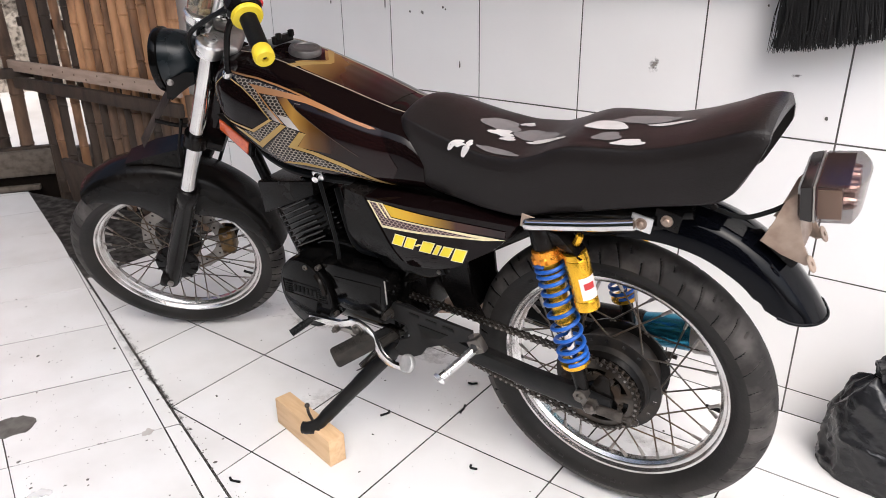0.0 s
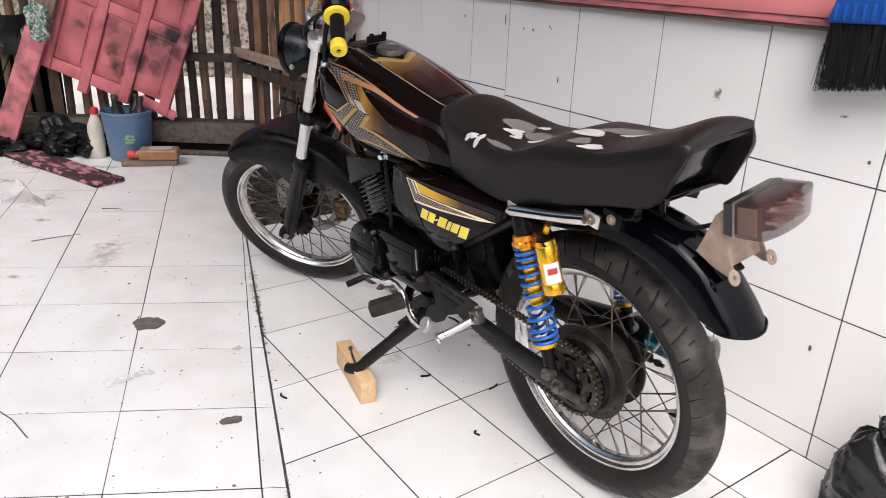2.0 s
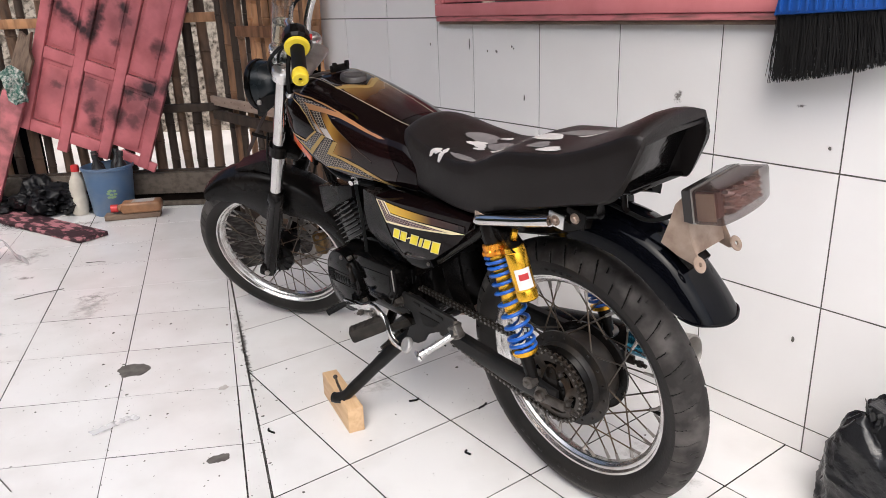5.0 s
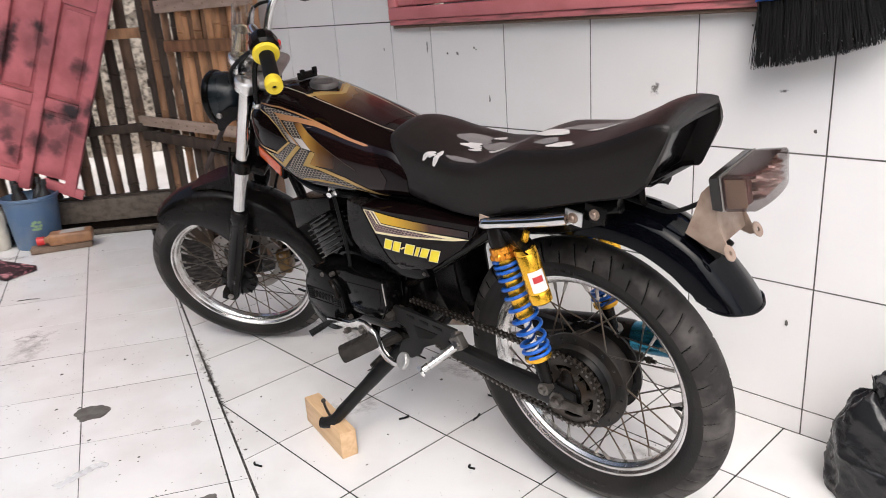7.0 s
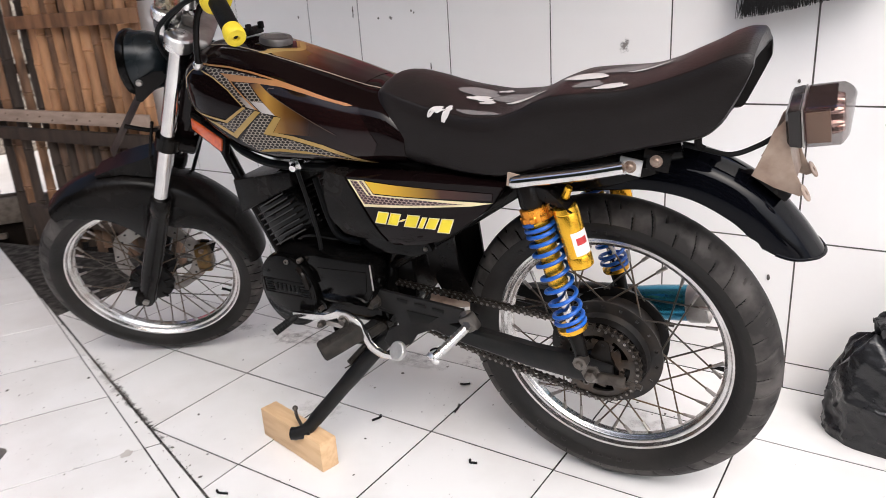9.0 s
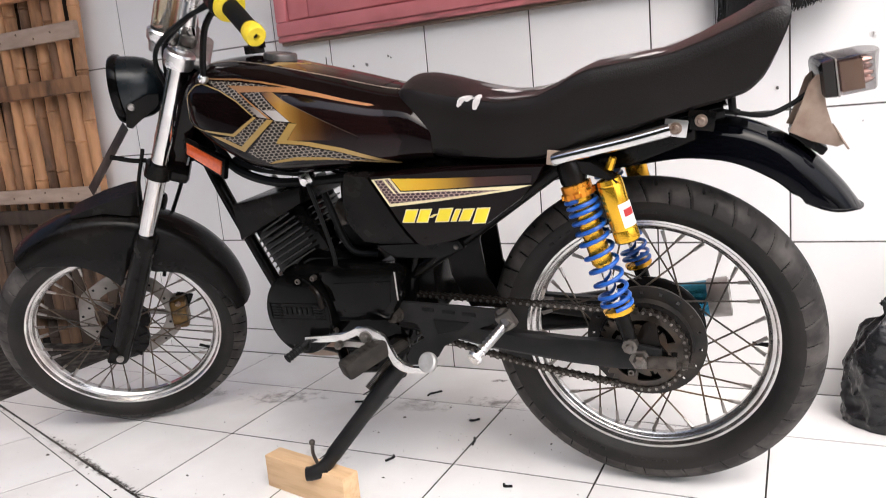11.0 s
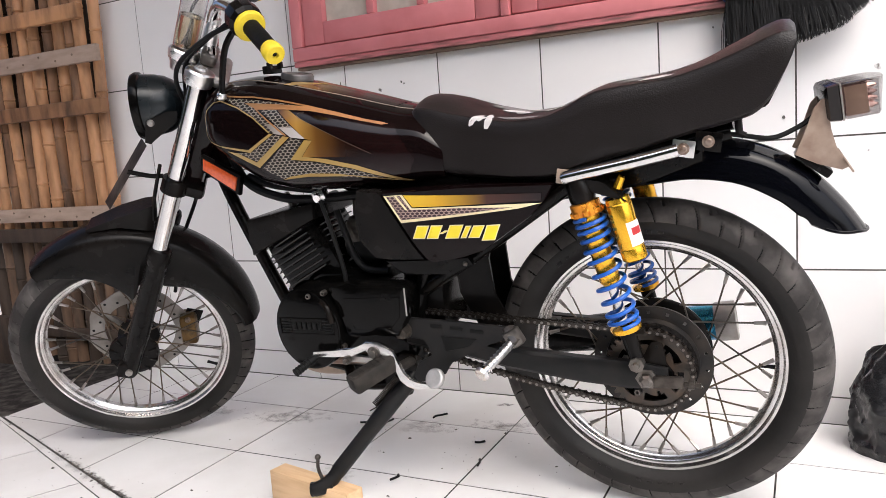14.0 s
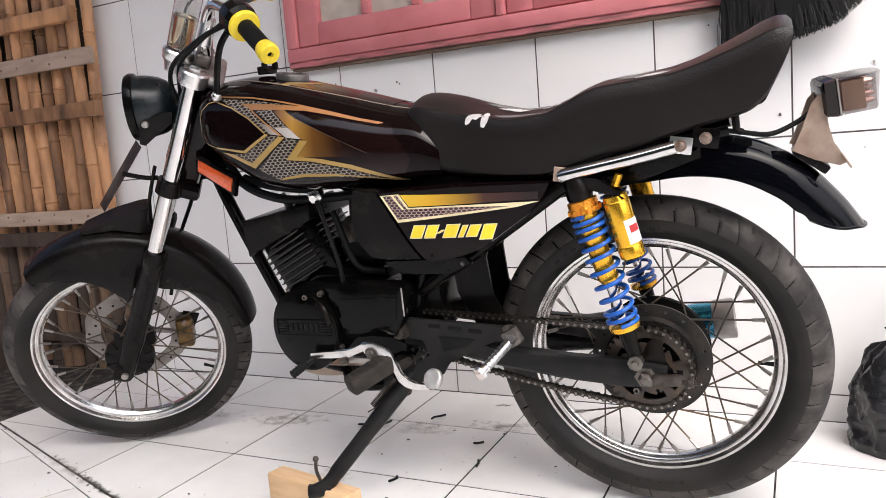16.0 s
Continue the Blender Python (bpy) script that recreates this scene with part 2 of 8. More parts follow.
# ---- the large structure ----
WALL_L, WALL_R, CEIL = -1.99, 3.2, 2.7
DARK = ((-1.88, -0.567), (-0.393, -1.045))          # the joint between the two fields of tiles
DD = Vector((DARK[1][0] - DARK[0][0], DARK[1][1] - DARK[0][1])).normalized()
DNX, DNY = -DD.y, DD.x                               # towards the wall

bm = bmesh.new()
pts = [(-2.0, 0.0), (3.2, 0.0), (3.2, -4.5), (-4.6, -4.5), (-4.6, -1.75), (-3.03, -0.2)]
prism(bm, pts, Matrix.Translation((0, 0, -0.0608)), 0.12)
floor = tagged(finish("floor", bm, M_GROUT, smooth=0), "white glazed floor tiles with dark dirty joints", "floor", kind="structure")

bm = bmesh.new()
W1, W2, H1, H2 = -1.09, 0.21, 0.985, 2.15
for x0, x1, z0, z1 in ((WALL_L, WALL_R, -0.1, H1), (WALL_L, W1, H1, CEIL), (W2, WALL_R, H1, CEIL), (W1, W2, H2, CEIL)):
    box(bm, ((x0 + x1) / 2, 0.075 + 0.0018, (z0 + z1) / 2), (x1 - x0, 0.15, z1 - z0))
wall_north = tagged(finish("wall_north", bm, M_WGROUT, smooth=0), "house wall clad in white glazed tiles", "wall", kind="structure")

# Ceiling out of view: its reach and brown tone are set to shape the light.
bm = bmesh.new()
box(bm, (-1.20, -0.80, CEIL + 0.05), (3.4, 2.2, 0.1))
tagged(finish("ceiling", bm, M_ROOF, smooth=0), "unseen porch ceiling added to shape the light", "ceiling", kind="structure")
bm = bmesh.new()
bmesh.ops.create_grid(bm, x_segments=60, y_segments=60, size=60)
for v in bm.verts:
    v.co.z = -0.16 + 0.03 * noise.noise(v.co * 0.4)
tagged(finish("ground", bm, M_YARD), "pale trodden earth of the yard", "ground", kind="structure")
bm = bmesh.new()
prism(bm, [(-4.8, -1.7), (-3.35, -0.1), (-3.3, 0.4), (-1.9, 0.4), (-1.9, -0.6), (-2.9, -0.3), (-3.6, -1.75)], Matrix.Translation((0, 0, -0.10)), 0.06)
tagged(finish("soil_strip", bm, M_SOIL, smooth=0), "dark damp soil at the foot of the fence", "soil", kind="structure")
bm = bmesh.new()
bmesh.ops.create_grid(bm, x_segments=90, y_segments=40, size=1, matrix=Matrix.Translation((-6.6, 1.2, 1.2)) @ pose(0, 0, 0, 90, 0, 54) @ Matrix.Diagonal((6, 1.6, 1, 1)))
for v in bm.verts:
    v.co.x += 0.10 * noise.noise(v.co * 5) + 0.05 * noise.noise(v.co * 13)
tagged(finish("stone_wall", bm, M_STONE, smooth=0), "rough speckled stone wall across the yard", "wall", kind="structure")
bm = bmesh.new()
for i in range(5000):
    fa, fo = random.uniform(-1.7, 0.9), 0.10 + abs(random.gauss(0, 0.22))
    x, y = -3.33 + 0.589 * fa - 0.808 * fo, -0.41 + 0.808 * fa + 0.589 * fo
    if (x + 3.33) * 0.808 - (y + 0.41) * 0.589 > -0.08 or noise.noise((x * 3, y * 3, 3)) < -0.12:
        continue
    h, q = random.uniform(0.006, 0.020), random.uniform(0, 6.28)
    d = Vector((math.cos(q), math.sin(q), 0)) * 0.006
    b0 = Vector((x, y, -0.14))
    bm.faces.new([bm.verts.new(p) for p in (b0 - d, b0 + d, b0 + Vector((random.uniform(-.03, .03), random.uniform(-.03, .03), h)))])
tagged(finish("grass", bm, M_GRASS, smooth=0), "thin tufts of green grass behind the fence", "grass", kind="stuff")

# Dark hedge out of view, added so glossy black parts reflect something dark.
M_HEDGE = mat("unseen_hedge_leaves", (0.05, 0.06, 0.03), 0.8, col2=(0.012, 0.014, 0.008), scale=3, amt=0.9, bump=0.8, bscale=12, dist=0.05)
bm = bmesh.new()
bmesh.ops.create_grid(bm, x_segments=120, y_segments=40, size=1, matrix=Matrix.Translation((-3.5, -6.2, 2.2)) @ pose(0, 0, 0, 90, 0, 0) @ Matrix.Diagonal((7.5, 2.5, 1, 1)))
for v in bm.verts:
    v.co.y += 0.5 * noise.noise(v.co * 1.3) + 0.25 * noise.noise(v.co * 4)
    v.co.z += 0.3 * noise.noise((v.co.x * 2, 0, 7)) if v.co.z > 4 else 0
tagged(finish("hedge", bm, M_HEDGE, smooth=0), "unseen dark hedge added across the yard to darken reflections", "hedge", kind="structure")

# ---- window ----
win = tagged(new("window_1"), "pink painted wooden casement window with frosted panes", "window", kind="structure")
def bar(name, x0, x1, z0, z1, y0, y1, material, parent, bevel=0.004, label=""):
    b = bmesh.new()
    box(b, ((x0 + x1) / 2, (y0 + y1) / 2, (z0 + z1) / 2), (x1 - x0, y1 - y0, z1 - z0), bevel=bevel)
    return part(name, b, material, parent, label)
bar("sill_edge", -1.112, 0.236, 0.968, 0.984, -0.028, 0.02, M_SILL, win, 0.003)
bar("sill_base", -1.106, 0.230, 0.9585, 0.9675, -0.020, 0.012, M_RAWWOOD, win, 0.002, "bare weathered wood under the sill")
bar("frame_bottom", -1.11, 0.234, 0.9845, 1.022, -0.034, 0.06, M_PINK, win)
bar("frame_side", -1.11, -1.072, 1.0225, 2.12, -0.034, 0.06, M_PINK, win)
bar("frame_side", 0.196, 0.234, 1.0225, 2.12, -0.034, 0.06, M_PINK, win)
bar("frame_top", -1.11, 0.234, 2.1205, 2.16, -0.034, 0.06, M_PINK, win)
bar("mullion", -0.447, -0.423, 1.0225, 2.12, -0.036, 0.06, M_PINK, win)
for x0, x1 in ((-1.069, -0.45), (-0.42, 0.193)):
    sash = bar("casement", x0, x0 + 0.07, 1.026, 2.117, -0.026, 0.02, M_PINK, win)
    bar("stile", x1 - 0.07, x1, 1.026, 2.117, -0.026, 0.02, M_PINK, sash)
    bar("bottom_rail", x0 + 0.0705, x1 - 0.0705, 1.026, 1.088, -0.026, 0.02, M_PINK, sash)
    bar("top_rail", x0 + 0.0705, x1 - 0.0705, 2.05, 2.117, -0.026, 0.02, M_PINK, sash)
    wx = (x1 - x0 - 0.14) / 3
    for k in (1, 2):
        xm = x0 + 0.07 + wx * k
        bar("muntin", xm - 0.013, xm + 0.013, 1.0885, 2.0495, -0.022, 0.016, M_PINK, sash)
    for k in range(3):
        xa = x0 + 0.07 + wx * k + (0.0135 if k else 0.001)
        bar("pane", xa, x0 + 0.07 + wx * (k + 1) - (0.0135 if k < 2 else 0.001), 1.089, 2.049, -0.004, 0.002, M_FROST, sash, 0)
bm = bmesh.new()
box(bm, ((W1 + W2) / 2, 0.35, 1.5), (1.6, 0.02, 1.5))
tagged(finish("window_backing", bm, M_PLASTER), "plain inside wall behind the window", "wall", kind="structure")

# ---- bamboo fence ----
FD, FN = Vector((0.589, 0.808, 0)), Vector((0.808, -0.589, 0))
FB = Vector((-3.33, -0.41, 0))
def fence(name, origin, along, out, places, mats, top, rails, label, gapw, base=0.0):
    """Upright split-bamboo slats at the given places along a line, and the rails across them."""
    th = thing(name, label, "fence")
    for k, s in enumerate(places):
        w = random.uniform(gapw[0], gapw[1])
        c = origin + along * s + out * random.uniform(-0.006, 0.006)
        b = bmesh.new()
        lean, hz, z0 = random.uniform(-0.018, 0.018), top + random.uniform(-0.03, 0.05), base + random.uniform(-0.02, 0.03)
        loops, node, z = [], random.uniform(0.02, 0.2), z0
        levels = [z0]
        while node + z0 < hz - 0.03:
            levels += [z0 + node - 0.014, z0 + node - 0.004, z0 + node, z0 + node + 0.005, z0 + node + 0.015]
            node += random.uniform(0.16, 0.24)
        levels.append(hz)
        for i, z in enumerate(levels):
            swell = (1.0, 0.99, 1.10, 0.94, 1.12)[i % 5] if 0 < i < len(levels) - 1 else 1.0
            taper = 1.06 - 0.10 * (z / hz)
            mid = c + along * (lean * (z - 0.6) + 0.005 * math.sin(z * 6 + k * 1.7)) + Vector((0, 0, z))
            loops.append([mid + along * (a * w / 2 * swell * taper) + out * (o * swell) for a, o in ((-1, -0.004), (-0.86, 0.008), (-0.5, 0.017), (0, 0.021), (0.5, 0.017), (0.86, 0.008), (1, -0.004), (0.6, -0.008), (-0.6, -0.008))])
        loft(b, loops)
        part("bamboo_slat", b, mats[k % len(mats)], th, smooth=40)
    for i, (sa, sb, z, h, d, o, m) in enumerate(rails):
        b = bmesh.new()
        mid = origin + along * ((sa + sb) / 2) + out * o + Vector((0, 0, z))
        rot = Matrix((( along.x, out.x, 0, 0), (along.y, out.y, 0, 0), (0, 0, 1, 0), (0, 0, 0, 1)))
        box(b, mid, (sb - sa, d, h), rot, 0.004)
        part("rail", b, m, th)
    return th


def spaced(a, b, step):
    out = []
    while a < b:
        out.append(a)
        a += step * random.uniform(0.88, 1.15)
    return out

fence("bamboo_fence", FB, FD, FN, spaced(-1.75, 0.42, 0.086), [M_BAMOLD, M_BAMOLD, M_BAMDARK, M_BAMOLD, M_BAMDARK], 1.75,
      [(-1.8, 0.5, 0.53, 0.045, 0.035, 0.03, M_BAMDARK), (-1.8, 0.5, 1.0, 0.05, 0.035, 0.03, M_BAMBOO), (-1.8, 0.5, 1.55, 0.05, 0.035, 0.03, M_BAMDARK),
       (-1.8, 0.5, 0.175, 0.035, 0.04, 0.03, M_BAMDARK)],
      "weathered dark bamboo slat fence with wide gaps", (0.042, 0.060))
GA = Vector((-2.95, -0.075, 0))
GU, GO = Vector((1, 0.03, 0)).normalized(), Vector((0.03, -1, 0)).normalized()
fence("bamboo_fence", GA, GU, GO, spaced(0.0, 0.36, 0.085), [M_BAMDARK, M_BAMMID], 1.75, [(-0.1, 0.37, 0.75, 0.04, 0.02, -0.02, M_BAMDARK)], "weathered dark bamboo slats beside the gate", (0.04, 0.055))
fence("bamboo_gate", GA, GU, GO, spaced(0.40, 1.05, 0.056), [M_BAMBOO, M_BAMBOO, M_BAMMID, M_BAMBOO, M_BAMMID], 1.8,
      [(-0.16, 1.05, 0.565, 0.05, 0.02, 0.036, M_BATTEN), (-0.13, 1.04, 0.49, 0.05, 0.03, 0.036, M_BAMDARK), (0.3, 1.075, 0.93, 0.05, 0.035, 0.036, M_BAMMID),
       (0.25, 1.075, 1.105, 0.055, 0.02, 0.036, M_BATTEN), (0.3, 1.01, 1.25, 0.05, 0.03, 0.036, M_BAMBOO)],
      "brown split-bamboo gate with nailed cross battens", (0.038, 0.050), 0.47)
# Lower gate slats as their own row: the shade there is put into darker colours.
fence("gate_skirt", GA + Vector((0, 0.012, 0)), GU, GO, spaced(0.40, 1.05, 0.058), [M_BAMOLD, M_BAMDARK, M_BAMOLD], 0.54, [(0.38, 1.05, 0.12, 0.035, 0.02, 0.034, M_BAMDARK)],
      "lower bamboo slats of the gate, their shade put in as darker brown", (0.036, 0.052), 0.0)
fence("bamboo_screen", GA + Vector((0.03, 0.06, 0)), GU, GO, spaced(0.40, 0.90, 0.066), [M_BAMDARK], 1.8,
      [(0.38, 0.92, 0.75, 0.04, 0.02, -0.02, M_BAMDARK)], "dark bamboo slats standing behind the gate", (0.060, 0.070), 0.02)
for zr in (0.565, 1.105):
    for k in range(12):
        bm = lathe(bmesh.new(), [(0, 0.002), (0.0035, 0.001), (0.004, -0.001)], Matrix.Translation(GA + Vector((0.05 + 0.083 * k, -0.0465 + 0.0025 * k, zr + 0.012 * math.sin(k * 2.3)))) @ pose(0, 0, 0, 90, 0, 2), 8)
        part("nail", bm, M_RAWWOOD, bpy.data.objects["bamboo_gate"])
b = bmesh.new()
rotf = Matrix(((FD.x, FN.x, 0, 0), (FD.y, FN.y, 0, 0), (0, 0, 1, 0), (0, 0, 0, 1)))
box(b, FB + FD * -0.6 + FN * 0.06 + Vector((0, 0, 0.1235)), (2.5, 0.05, 0.117), rotf, 0.006)
tagged(finish("base_board", b, M_GREYWOOD), "old grey board along the foot of the fence", "board")
# Black strip in the gap under the base board, drawn in place of its shade.
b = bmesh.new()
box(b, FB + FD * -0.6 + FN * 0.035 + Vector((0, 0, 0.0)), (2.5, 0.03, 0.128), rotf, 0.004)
tagged(finish("footing_board", b, M_SOIL), "black strip added for the shaded gap under the fence's foot board", "board")
b = bmesh.new()
box(b, FB + FD * 0.12 + FN * 0.085 + Vector((0, 0, 0.012)), (0.55, 0.03, 0.024), rotf, 0.004)
tagged(finish("floor_lath", b, M_GREYWOOD), "thin grey lath lying at the foot of the fence", "lath")
# Added black sheet that keeps the gaps dark in this part of the fence.
b = bmesh.new()
loops = []
for i in range(13):
    f = i / 12
    loops.append([FB + FD * (-1.30 + 0.66 * f) + FN * (-0.045 + 0.012 * math.sin(9 * f + 3 * g)) + Vector((0, 0, -0.05 + (0.60 + 0.05 * math.sin(5 * f)) * g)) for g in (0, 0.25, 0.5, 0.75, 1.0)])
loft(b, loops, ring=False)
bmesh.ops.solidify(b, geom=b.faces[:], thickness=0.004)
tagged(finish("dark_tarpaulin", b, M_BAGMATT, smooth=50), "plain black sheet added behind the fence to keep its gaps dark", "tarpaulin")
b = bmesh.new()
box(b, (-2.60, -0.135, 0.045), (0.28, 0.03, 0.30), pose(0, 0, 0, 6, 2, 0), 0.005)
tagged(finish("dark_board", b, M_BAMDARK), "rotten dark board standing at the foot of the gate", "board")
b = bmesh.new()
tube(b, [GA + Vector((-0.02, 0.03, -0.1)), GA + Vector((0.0, 0.03, 1.9))], 0.04, 10)
tagged(finish("fence_post", b, M_BAMDARK), "dark round bamboo post at the fence corner", "post")

# ---- motorcycle ----
M_PAINT = mat("gloss_black_paint", (0.0042, 0.0020, 0.0021), 0.05, spec=0.17, col2=(0.006, 0.0035, 0.0035), scale=6, amt=0.6, bump=0.0, rvar=0.03)
M_MUD = mat("mudguard_black_paint", (0.0016, 0.0018, 0.0028), 0.04, spec=0.15, col2=(0.003, 0.003, 0.005), scale=6, amt=0.6, bump=0.0, rvar=0.03)
M_SATIN = mat("satin_black_paint", (0.0040, 0.0036, 0.0034), 0.24, spec=0.11, col2=(0.011, 0.009, 0.008), scale=18, amt=0.7, bump=0.12, bscale=160)
M_FRAME = mat("black_frame_paint", (0.0025, 0.0024, 0.0023), 0.20, spec=0.11, col2=(0.012, 0.009, 0.007), scale=18, amt=0.6, bump=0.1)
M_CAST = mat("black_engine_casting", (0.0018, 0.0017, 0.0016), 0.09, spec=0.13, col2=(0.007, 0.0065, 0.006), scale=26, amt=0.6, bump=0.08, bscale=200, rvar=0.07)
M_FIN = mat("black_fin_casting", (0.0022, 0.0022, 0.0022), 0.2, spec=0.45, col2=(0.012, 0.010, 0.008), scale=30, amt=0.7, bump=0.2)
M_STEEL = mat("dull_steel", (0.15, 0.138, 0.125), 0.4, 0.9, col2=(0.08, 0.06, 0.05), scale=40, amt=0.8)
M_GREASY = mat("greasy_steel", (0.085, 0.074, 0.064), 0.38, 0.75, col2=(0.022, 0.017, 0.014), scale=60, amt=0.8, bump=0.3)
M_CHROME = mat("chrome", (0.66, 0.65, 0.645), 0.09, 1.0, col2=(0.42, 0.40, 0.38), scale=15, amt=0.5, bump=0.02, rvar=0.05)
M_RIM = mat("satin_rim_alloy", (0.66, 0.65, 0.64), 0.24, 1.0, col2=(0.36, 0.31, 0.28), scale=18, amt=0.6, bump=0.06, rvar=0.06)
M_ALU = mat("polished_alloy", (0.72, 0.71, 0.70), 0.28, 1.0, col2=(0.5, 0.48, 0.46), scale=20, amt=0.5, bump=0.1)
M_DULLALU = mat("dull_alloy", (0.42, 0.40, 0.38), 0.45, 0.9, col2=(0.22, 0.20, 0.18), scale=25, amt=0.7, bump=0.2)
M_SPOKE = mat("dark_spoke_steel", (0.09, 0.08, 0.07), 0.4, 0.9, col2=(0.20, 0.115, 0.05), scale=7, amt=0.5, bump=0)
M_NIPPLE = mat("spoke_nipple_steel", (0.34, 0.32, 0.30), 0.35, 0.9, col2=(0.14, 0.11, 0.09), scale=60, amt=0.7, bump=0)
M_RUBBER = mat("tyre_rubber", (0.010, 0.009, 0.0085), 0.5, spec=0.24, col2=(0.024, 0.021, 0.019), scale=9, amt=0.8, bump=0.3, bscale=160)
M_SOFT = mat("black_rubber", (0.005, 0.005, 0.005), 0.55, spec=0.16, bump=0.2)
M_TREAD = mat("dusty_tread", (0.022, 0.0195, 0.0185), 0.62, spec=0.24, col2=(0.104, 0.094, 0.088), scale=16, amt=0.9, bump=0.35, bscale=110)
M_SEAT = mat("black_vinyl", (0.0100, 0.0080, 0.0076), 0.38, spec=0.24, col2=(0.0160, 0.0130, 0.0126), scale=5, amt=0.6, bump=0.45, bscale=420, dist=0.0016)
M_PRINTW = mat("white_print", (0.52, 0.50, 0.49), 0.6, scale=40, amt=0.3)
M_PRINTG = mat("grey_print", (0.16, 0.15, 0.15), 0.6, scale=40, amt=0.3)
M_BLUE = mat("blue_spring_paint", (0.015, 0.095, 0.42), 0.3, col2=(0.02, 0.06, 0.25), scale=30, amt=0.5, bump=0.05)
M_GOLD = mat("gold_anodised", (0.83, 0.47, 0.03), 0.26, 0.85, col2=(0.65, 0.28, 0.02), scale=16, amt=0.6, bump=0.05)
M_YELLOW = mat("yellow_rubber", (0.78, 0.60, 0.02), 0.5, col2=(0.55, 0.40, 0.02), scale=40, amt=0.5)
M_ORANGE = mat("orange_reflector", (0.60, 0.10, 0.02), 0.18, col2=(0.40, 0.06, 0.02), scale=160, amt=0.8, coat=1.0)
M_SMOKE = mat("smoked_lens", (0.058, 0.034, 0.029), 0.05, col2=(0.046, 0.027, 0.023), scale=60, amt=0.6, bump=0.05, bscale=300, alpha=0.52, spec=0.32)
M_LED = mat("led_reflector", (0.62, 0.42, 0.37), 0.10, 0.9, col2=(0.40, 0.22, 0.19), scale=120, amt=0.8)
M_LAMPBASE = mat("smoked_grey_plastic", (0.020, 0.017, 0.016), 0.22, spec=0.4, scale=20, amt=0.4, bump=0.03)
M_TAN = mat("tan_side_window", (0.40, 0.27, 0.19), 0.3, 0.1, col2=(0.30, 0.19, 0.13), scale=30, amt=0.6, bump=0.2)
M_RUSTPL = mat("dusty_grey_steel", (0.38, 0.29, 0.225), 0.45, 0.15, col2=(0.14, 0.075, 0.05), scale=22, amt=0.85, bump=0.2)
M_BLUESTEEL = mat("blued_steel", (0.045, 0.24, 0.36), 0.25, 0.9, col2=(0.02, 0.09, 0.20), scale=12, amt=0.8)
M_GLASS = mat("clear_plastic", (0.93, 0.92, 0.90), 0.04, trans=1.0, bump=0, rvar=0.02)
M_FLUID = mat("amber_fluid", (0.86, 0.74, 0.50), 0.04, trans=1.0, bump=0, rvar=0.02)
M_LENSGL = mat("lamp_glass", (0.5, 0.52, 0.54), 0.08, 0.6)
M_DISC = mat("worn_disc_steel", (0.27, 0.255, 0.24), 0.38, 0.9, col2=(0.15, 0.13, 0.115), scale=25, amt=0.7, bump=0.2)
M_BRASS = mat("gold_caliper", (0.16, 0.095, 0.03), 0.35, 0.6, col2=(0.02, 0.015, 0.01), scale=55, amt=0.95, bump=0.3)
M_TAILIN = mat("wavy_gloss_black", (0.004, 0.0035, 0.0035), 0.16, spec=0.4, bump=0.25, bscale=9, dist=0.02)
M_LABEL = mat("sticker_white", (0.75, 0.74, 0.72), 0.4)
M_LABELR = mat("sticker_red", (0.45, 0.03, 0.03), 0.4)

# Near-black rubber inside the tread cuts: their shade deepened by colour.
M_GROOVE = mat("shaded_groove_rubber", (0.004, 0.004, 0.004), 0.8, spec=0.1, bump=0)
M_REFLECT = mat("brown_reflector", (0.22, 0.10, 0.085), 0.3, 0.3, col2=(0.12, 0.05, 0.04), scale=30, amt=0.7)

M_PLATE = mat("scratched_bare_metal", (0.022, 0.016, 0.013), 0.55, 0.0, spec=0.2, col2=(0.075, 0.062, 0.052), scale=45, amt=0.9, bump=0.4, stretch=(1, 1, 0.2))
M_PEDAL = mat("dusty_foot_rubber", (0.016, 0.014, 0.012), 0.65, spec=0.22, col2=(0.045, 0.038, 0.032), scale=25, amt=0.8, bump=0.4)
M_LEVER = mat("worn_polished_alloy", (0.74, 0.73, 0.72), 0.2, 1.0, col2=(0.45, 0.42, 0.40), scale=30, amt=0.6, bump=0.1)
M_SWING = mat("worn_swing_arm_paint", (0.008, 0.008, 0.0082), 0.40, spec=0.2, col2=(0.020, 0.017, 0.015), scale=22, amt=0.6, bump=0.15)
M_BOLT = mat("rusty_bolt", (0.30, 0.235, 0.19), 0.4, 0.7, col2=(0.09, 0.04, 0.02), scale=90, amt=0.9, bump=0.2)

M_SHELL = mat("lamp_shell_paint", (0.007, 0.010, 0.012), 0.28, spec=0.3, col2=(0.012, 0.014, 0.015), scale=12, amt=0.6, bump=0.05)

M_COLLAR = mat("orange_gold_anodised", (0.80, 0.33, 0.03), 0.28, 0.85, col2=(0.55, 0.18, 0.02), scale=30, amt=0.7)

M_KNURL = mat("knurled_alloy", (0.52, 0.51, 0.50), 0.42, 0.8, col2=(0.30, 0.29, 0.28), scale=60, amt=0.6, bump=0.9, bscale=500)

M_CHAIN = mat("oily_chain_steel", (0.055, 0.048, 0.042), 0.36, 0.85, col2=(0.035, 0.028, 0.022), scale=45, amt=0.8, bump=0.2)
M_PIN = mat("worn_pin_steel", (0.24, 0.225, 0.21), 0.3, 0.9, col2=(0.10, 0.085, 0.07), scale=70, amt=0.8, bump=0.1)
